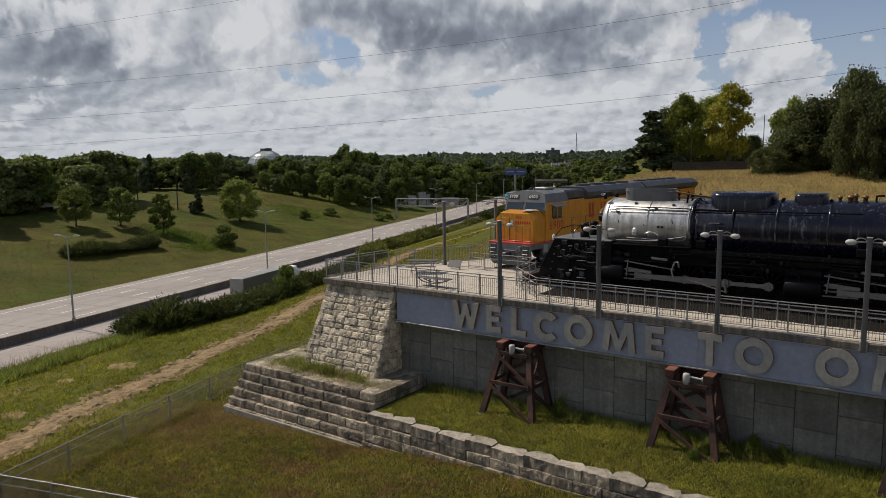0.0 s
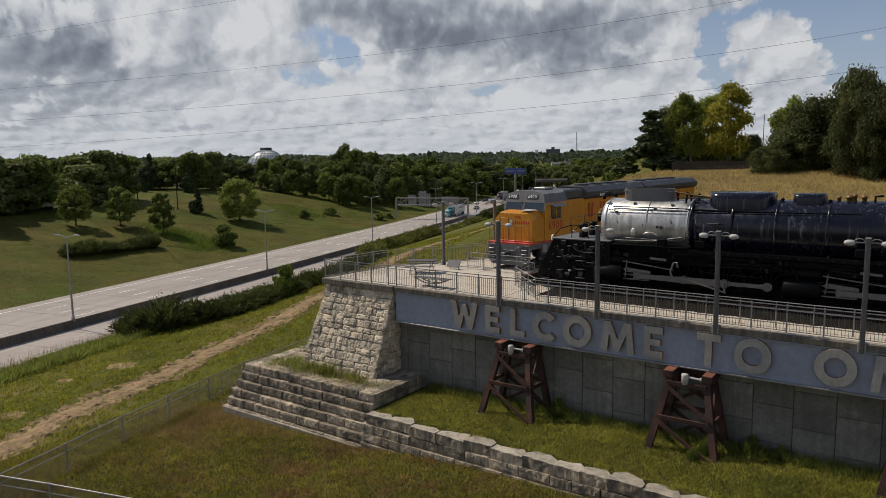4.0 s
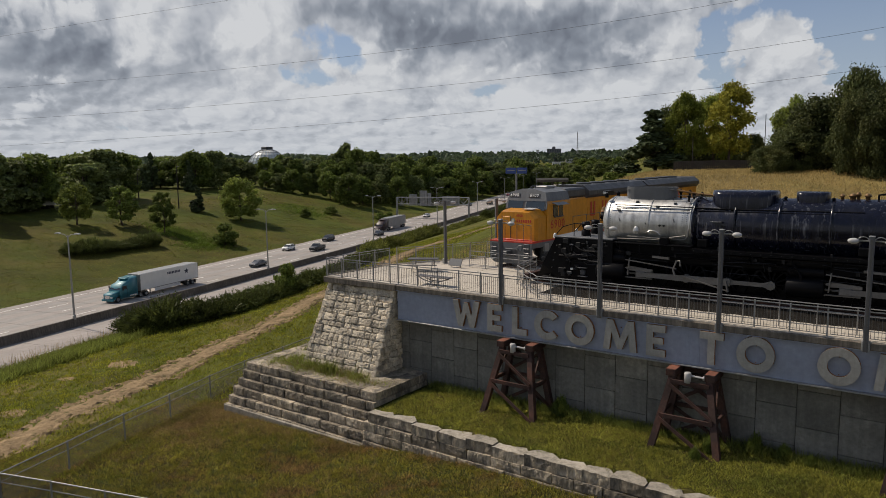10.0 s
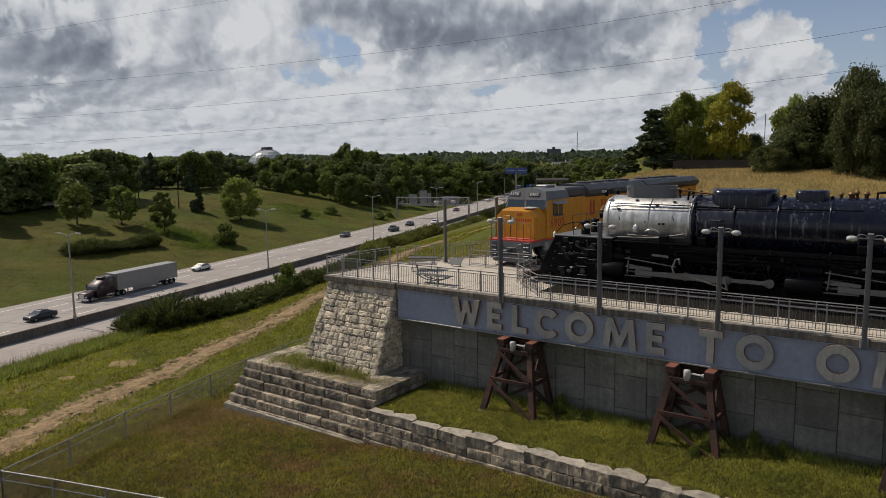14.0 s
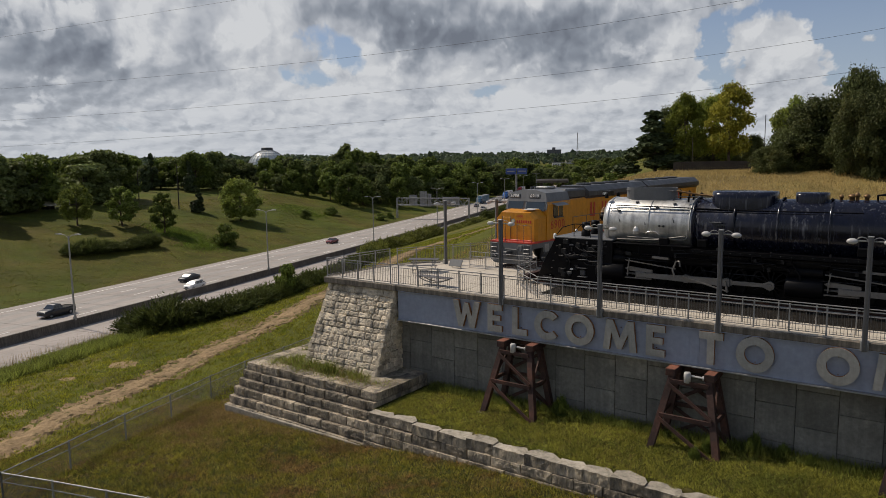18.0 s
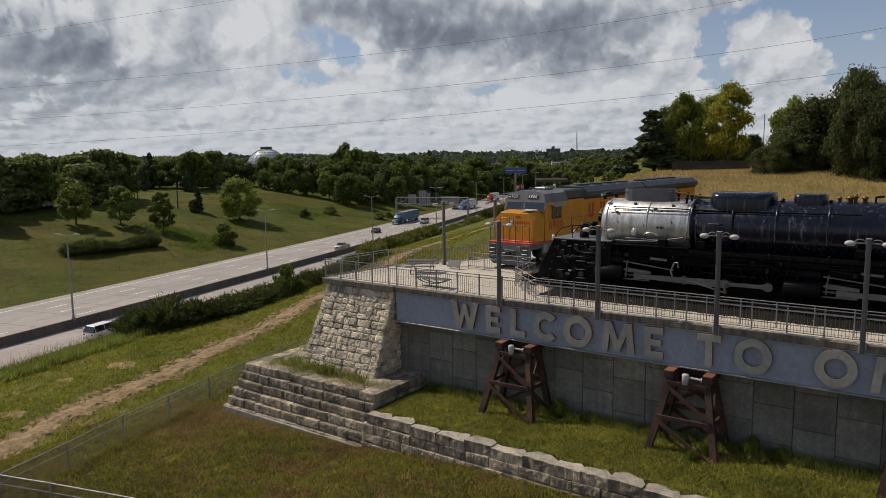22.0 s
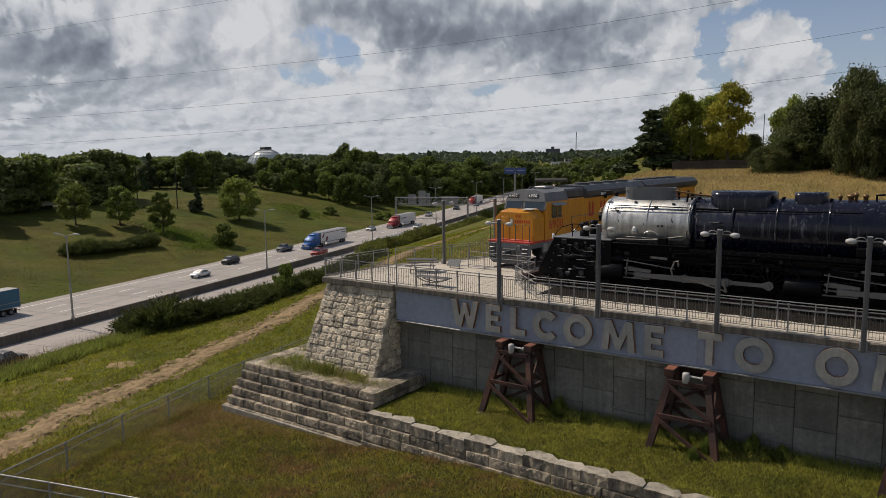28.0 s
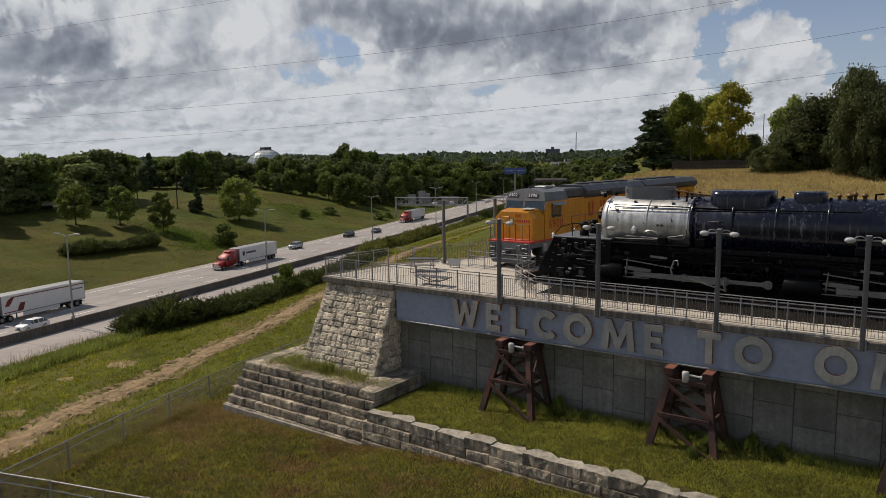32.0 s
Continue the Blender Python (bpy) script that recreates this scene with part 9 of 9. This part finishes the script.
star = [(10.9 + (0.62 if i % 2 == 0 else 0.26) * math.sin(i * math.pi / 5), 1.75 + (0.62 if i % 2 == 0 else 0.26) * math.cos(i * math.pi / 5)) for i in range(10)]
bars = lambda x, z, n, w, h, g: [("logo_bar", M_LOGO, [(x + k * g, z), (x + k * g + w, z), (x + k * g + w, z + h), (x + k * g, z + h)]) for k in range(n)]
DEC_STAR = [("star_emblem", M_LOGO, star)] + bars(6.2, 1.85, 9, 0.26, 0.42, 0.36)
DEC_STRIPE = [("logo_stripe", M_LOGOR, [(1.6, 2.45), (14.5, 2.45), (14.5, 2.60), (1.6, 2.60)]), ("logo_stripe", M_LOGOR, [(0.5, 1.25), (1.2, 1.25), (2.1, 2.6), (1.6, 2.6), (1.0, 2.2)]), ("logo_stripe", M_LOGOR, [(2.4, 0.35), (3.3, 0.35), (3.7, 1.5), (2.9, 1.5), (2.6, 0.95)]), ("logo_stripe", M_LOGOR, [(0.3, 0.25), (3.2, 0.25), (3.2, 0.38), (0.3, 0.38)])] + bars(11.2, 1.75, 8, 0.2, 0.22, 0.30)
DEC_CREST = [("crest", M_LOGO, [(1.1, 2.1), (1.9, 2.1), (1.85, 1.3), (1.5, 0.95), (1.15, 1.3)])] + bars(2.3, 1.45, 10, 0.26, 0.45, 0.36)
DEC_BLUE = [("pale_stripe", M_ALU, [(0.1, 0.72), (14.5, 0.72), (14.5, 0.80), (0.1, 0.80)])] + [("logo_bar", M_ALU, [(4.6 + 0.3 * k, 1.75), (4.8 + 0.3 * k, 1.75), (4.8 + 0.3 * k, 1.95), (4.6 + 0.3 * k, 1.95)]) for k in range(7)]

L1, L2, L3, L4 = -4.8, -8.7, -12.5, -16.3
# kind, paint, lane, seconds, place along the road of the nose, speed, label
ONCOMING = [
    ("semi", (P_TEAL, M_BOXW, DEC_STAR), L2, 8.0, 68.3, 23.5, "teal semi truck with long white trailer driving on the highway"),
    ("sedan", P_GREY, L2, 10.0, 53.6, 23.9, "dark grey sedan driving on the highway"),
    ("hatch", P_WHITE, L4, 11.0, 48.0, 24.9, "white hatchback driving on the highway"),
    ("pickup", P_BLACK, L2 - 0.9, 11.0, 50.0, 25.4, "black pickup driving on the highway"),
    ("suv", P_BLACK, L4, 12.0, 40.4, 24.8, "black sport utility car driving on the highway"),
    ("semi", (P_MAROON, M_BOXG, ()), L3, 13.0, 42.6, 23.3, "maroon semi truck with grey trailer driving on the highway"),
    ("sedan", P_BLACK, L2, 13.0, 33.0, 24.0, "black sedan driving on the highway"),
    ("sedan", P_WHITE, L4, 13.0, 72.8, 28.0, "white sedan driving on the highway"),
    ("hatch", P_GREY, L4, 16.5, 29.8, 27.5, "dark grey hatchback driving on the highway"),
    ("pickup", P_BLACK, L2 - 0.6, 17.0, 37.2, 26.0, "black crew-cab pickup driving on the highway"),
    ("sedan", P_BLACK, L3 + 1.6, 18.0, 37.2, 23.3, "black saloon car driving on the highway"),
    ("hatch", P_WHITE, L1, 18.0, 33.4, 26.2, "white compact car driving on the highway"),
    ("sedan", P_DRED, L3 - 1.2, 19.0, 64.2, 23.8, "dark red sedan driving on the highway"),
    ("semi", (P_NAVY, M_BOXB, DEC_BLUE), L4, 24.0, 86.2, 23.0, "blue semi truck with blue trailer driving on the highway"),
    ("pickup", P_TAN, L1, 23.0, 51.6, 28.2, "champagne pickup driving on the highway"),
    ("hatch", P_MAROON, L3, 24.0, 62.0, 24.3, "dark brown hatchback driving on the highway"),
    ("van", P_SILVER, L2, 24.0, 89.6, 24.3, "silver minivan driving on the highway"),
    ("semi", (P_BLUE, M_BOXW, DEC_STRIPE), L3, 29.5, 49.0, 18.7, "blue semi truck with white trailer driving on the highway"),
    ("sedan", P_WHITE, L3 + 1.2, 28.0, 40.6, 26.0, "white saloon car driving on the highway"),
    ("suv", P_BLACK, L4, 28.5, 42.0, 22.8, "black wagon driving on the highway"),
    ("pickup", P_GREY, L4, 29.0, 46.8, 24.5, "dark grey pickup driving on the highway"),
    ("pickup", P_RED, L1, 29.0, 42.2, 28.0, "red pickup driving on the highway"),
    ("semi", (P_RED, M_BOXW, DEC_CREST), L3 - 0.6, 31.0, 66.8, 18.6, "red semi truck with white trailer driving on the highway"),
    ("sedan", P_WHITE, L4, 30.0, 65.6, 24.3, "white four-door car driving on the highway"),
    ("hatch", P_WHITE, L1, 31.0, 35.9, 29.6, "white hatchback with dark glass driving on the highway"),
    ("semi", (P_RED, M_BOXW, ()), L4, 31.0, 157.0, 18.9, "red semi truck with plain white trailer on the highway"),
    ("suv", P_SILVER, L4, 31.0, 97.0, 21.0, "silver sport utility car driving on the highway"),
    ("suv", P_BLACK, L4 + 1, 31.0, 122.0, 22.4, "black sport utility wagon driving on the highway"),
    ("sedan", P_GREY, L3, 31.0, 135.5, 24.6, "grey sedan driving on the highway"),
]
OUTGOING = [
    ("semi", (P_WHITE, M_BOXSHADE, ()), 8.6, 0.0, 49.7, 21.0, "white semi truck with grey trailer heading away"),
    ("pickup", P_SILVER, 7.8, 5.5, 7.5, 26.0, "silver pickup heading away on the highway"),
    ("van", P_WHITE, 6.6, 22.0, 13.4, 23.5, "white camper van heading away on the highway"),
    ("sedan", P_BLUE, 7.0, 23.5, 7.6, 26.0, "blue sedan heading away on the highway"),
    ("semi", (P_TEAL, M_BOXW, ()), 8.2, 25.0, 23.7, 20.0, "teal semi truck with white trailer heading away"),
    ("sedan", P_SILVER, 5.6, 28.5, 9.6, 26.0, "silver sedan heading away on the highway"),
    ("pickup", P_BLACK, 7.2, 28.5, 14.5, 26.0, "black pickup heading away on the highway"),
]


def build_traffic():
    out = []
    for way, rows in ((-1, ONCOMING), (1, OUTGOING)):
        for kind, p, lane, t0, y0, speed, label in rows:
            if kind == "semi":
                ob, nose = semi(p[0], p[1], label, p[2], p[0] not in (P_TEAL, P_BLUE)), 0.0
            else:
                ob = car(kind, p, label)
                nose = CAR_SHAPES[kind][0] / 2
            k = 0.89 if kind == "semi" else 0.86
            ob.scale = (k, k, k * (0.93 if kind == "semi" else 1.0))
            out.append((ob, way, lane, t0, y0 - way * nose * k, speed))
    return out


TRAFFIC = build_traffic()



# ---- what moves ----
def road_pose(y, lane, way):
    """A vehicle's pose on its lane: the nose points down the road (way -1) or up it (+1)."""
    slope = -(0.255 + 0.00044 * max(y, 0))
    return pose(float(median_x(y)) + lane, y, ROAD_Z + 0.012, 0, 0, math.degrees(math.atan2(way, way * slope)))


def motions():
    for ob, way, lane, t0, y0, speed in TRAFFIC:
        rows = []
        for i in range(21):
            t = 1.6 * i
            # along the bend a metre of road is less than a metre of y
            y = y0 + way * speed * (t - t0)
            if t > t0 and way > 0:
                y += 1.5 * (t - t0) ** 2 if t - t0 < 4 else 24 + 12 * (t - t0 - 4)
            rows.append((t, road_pose(y, lane, way)))
        walk(ob, rows)


motions()
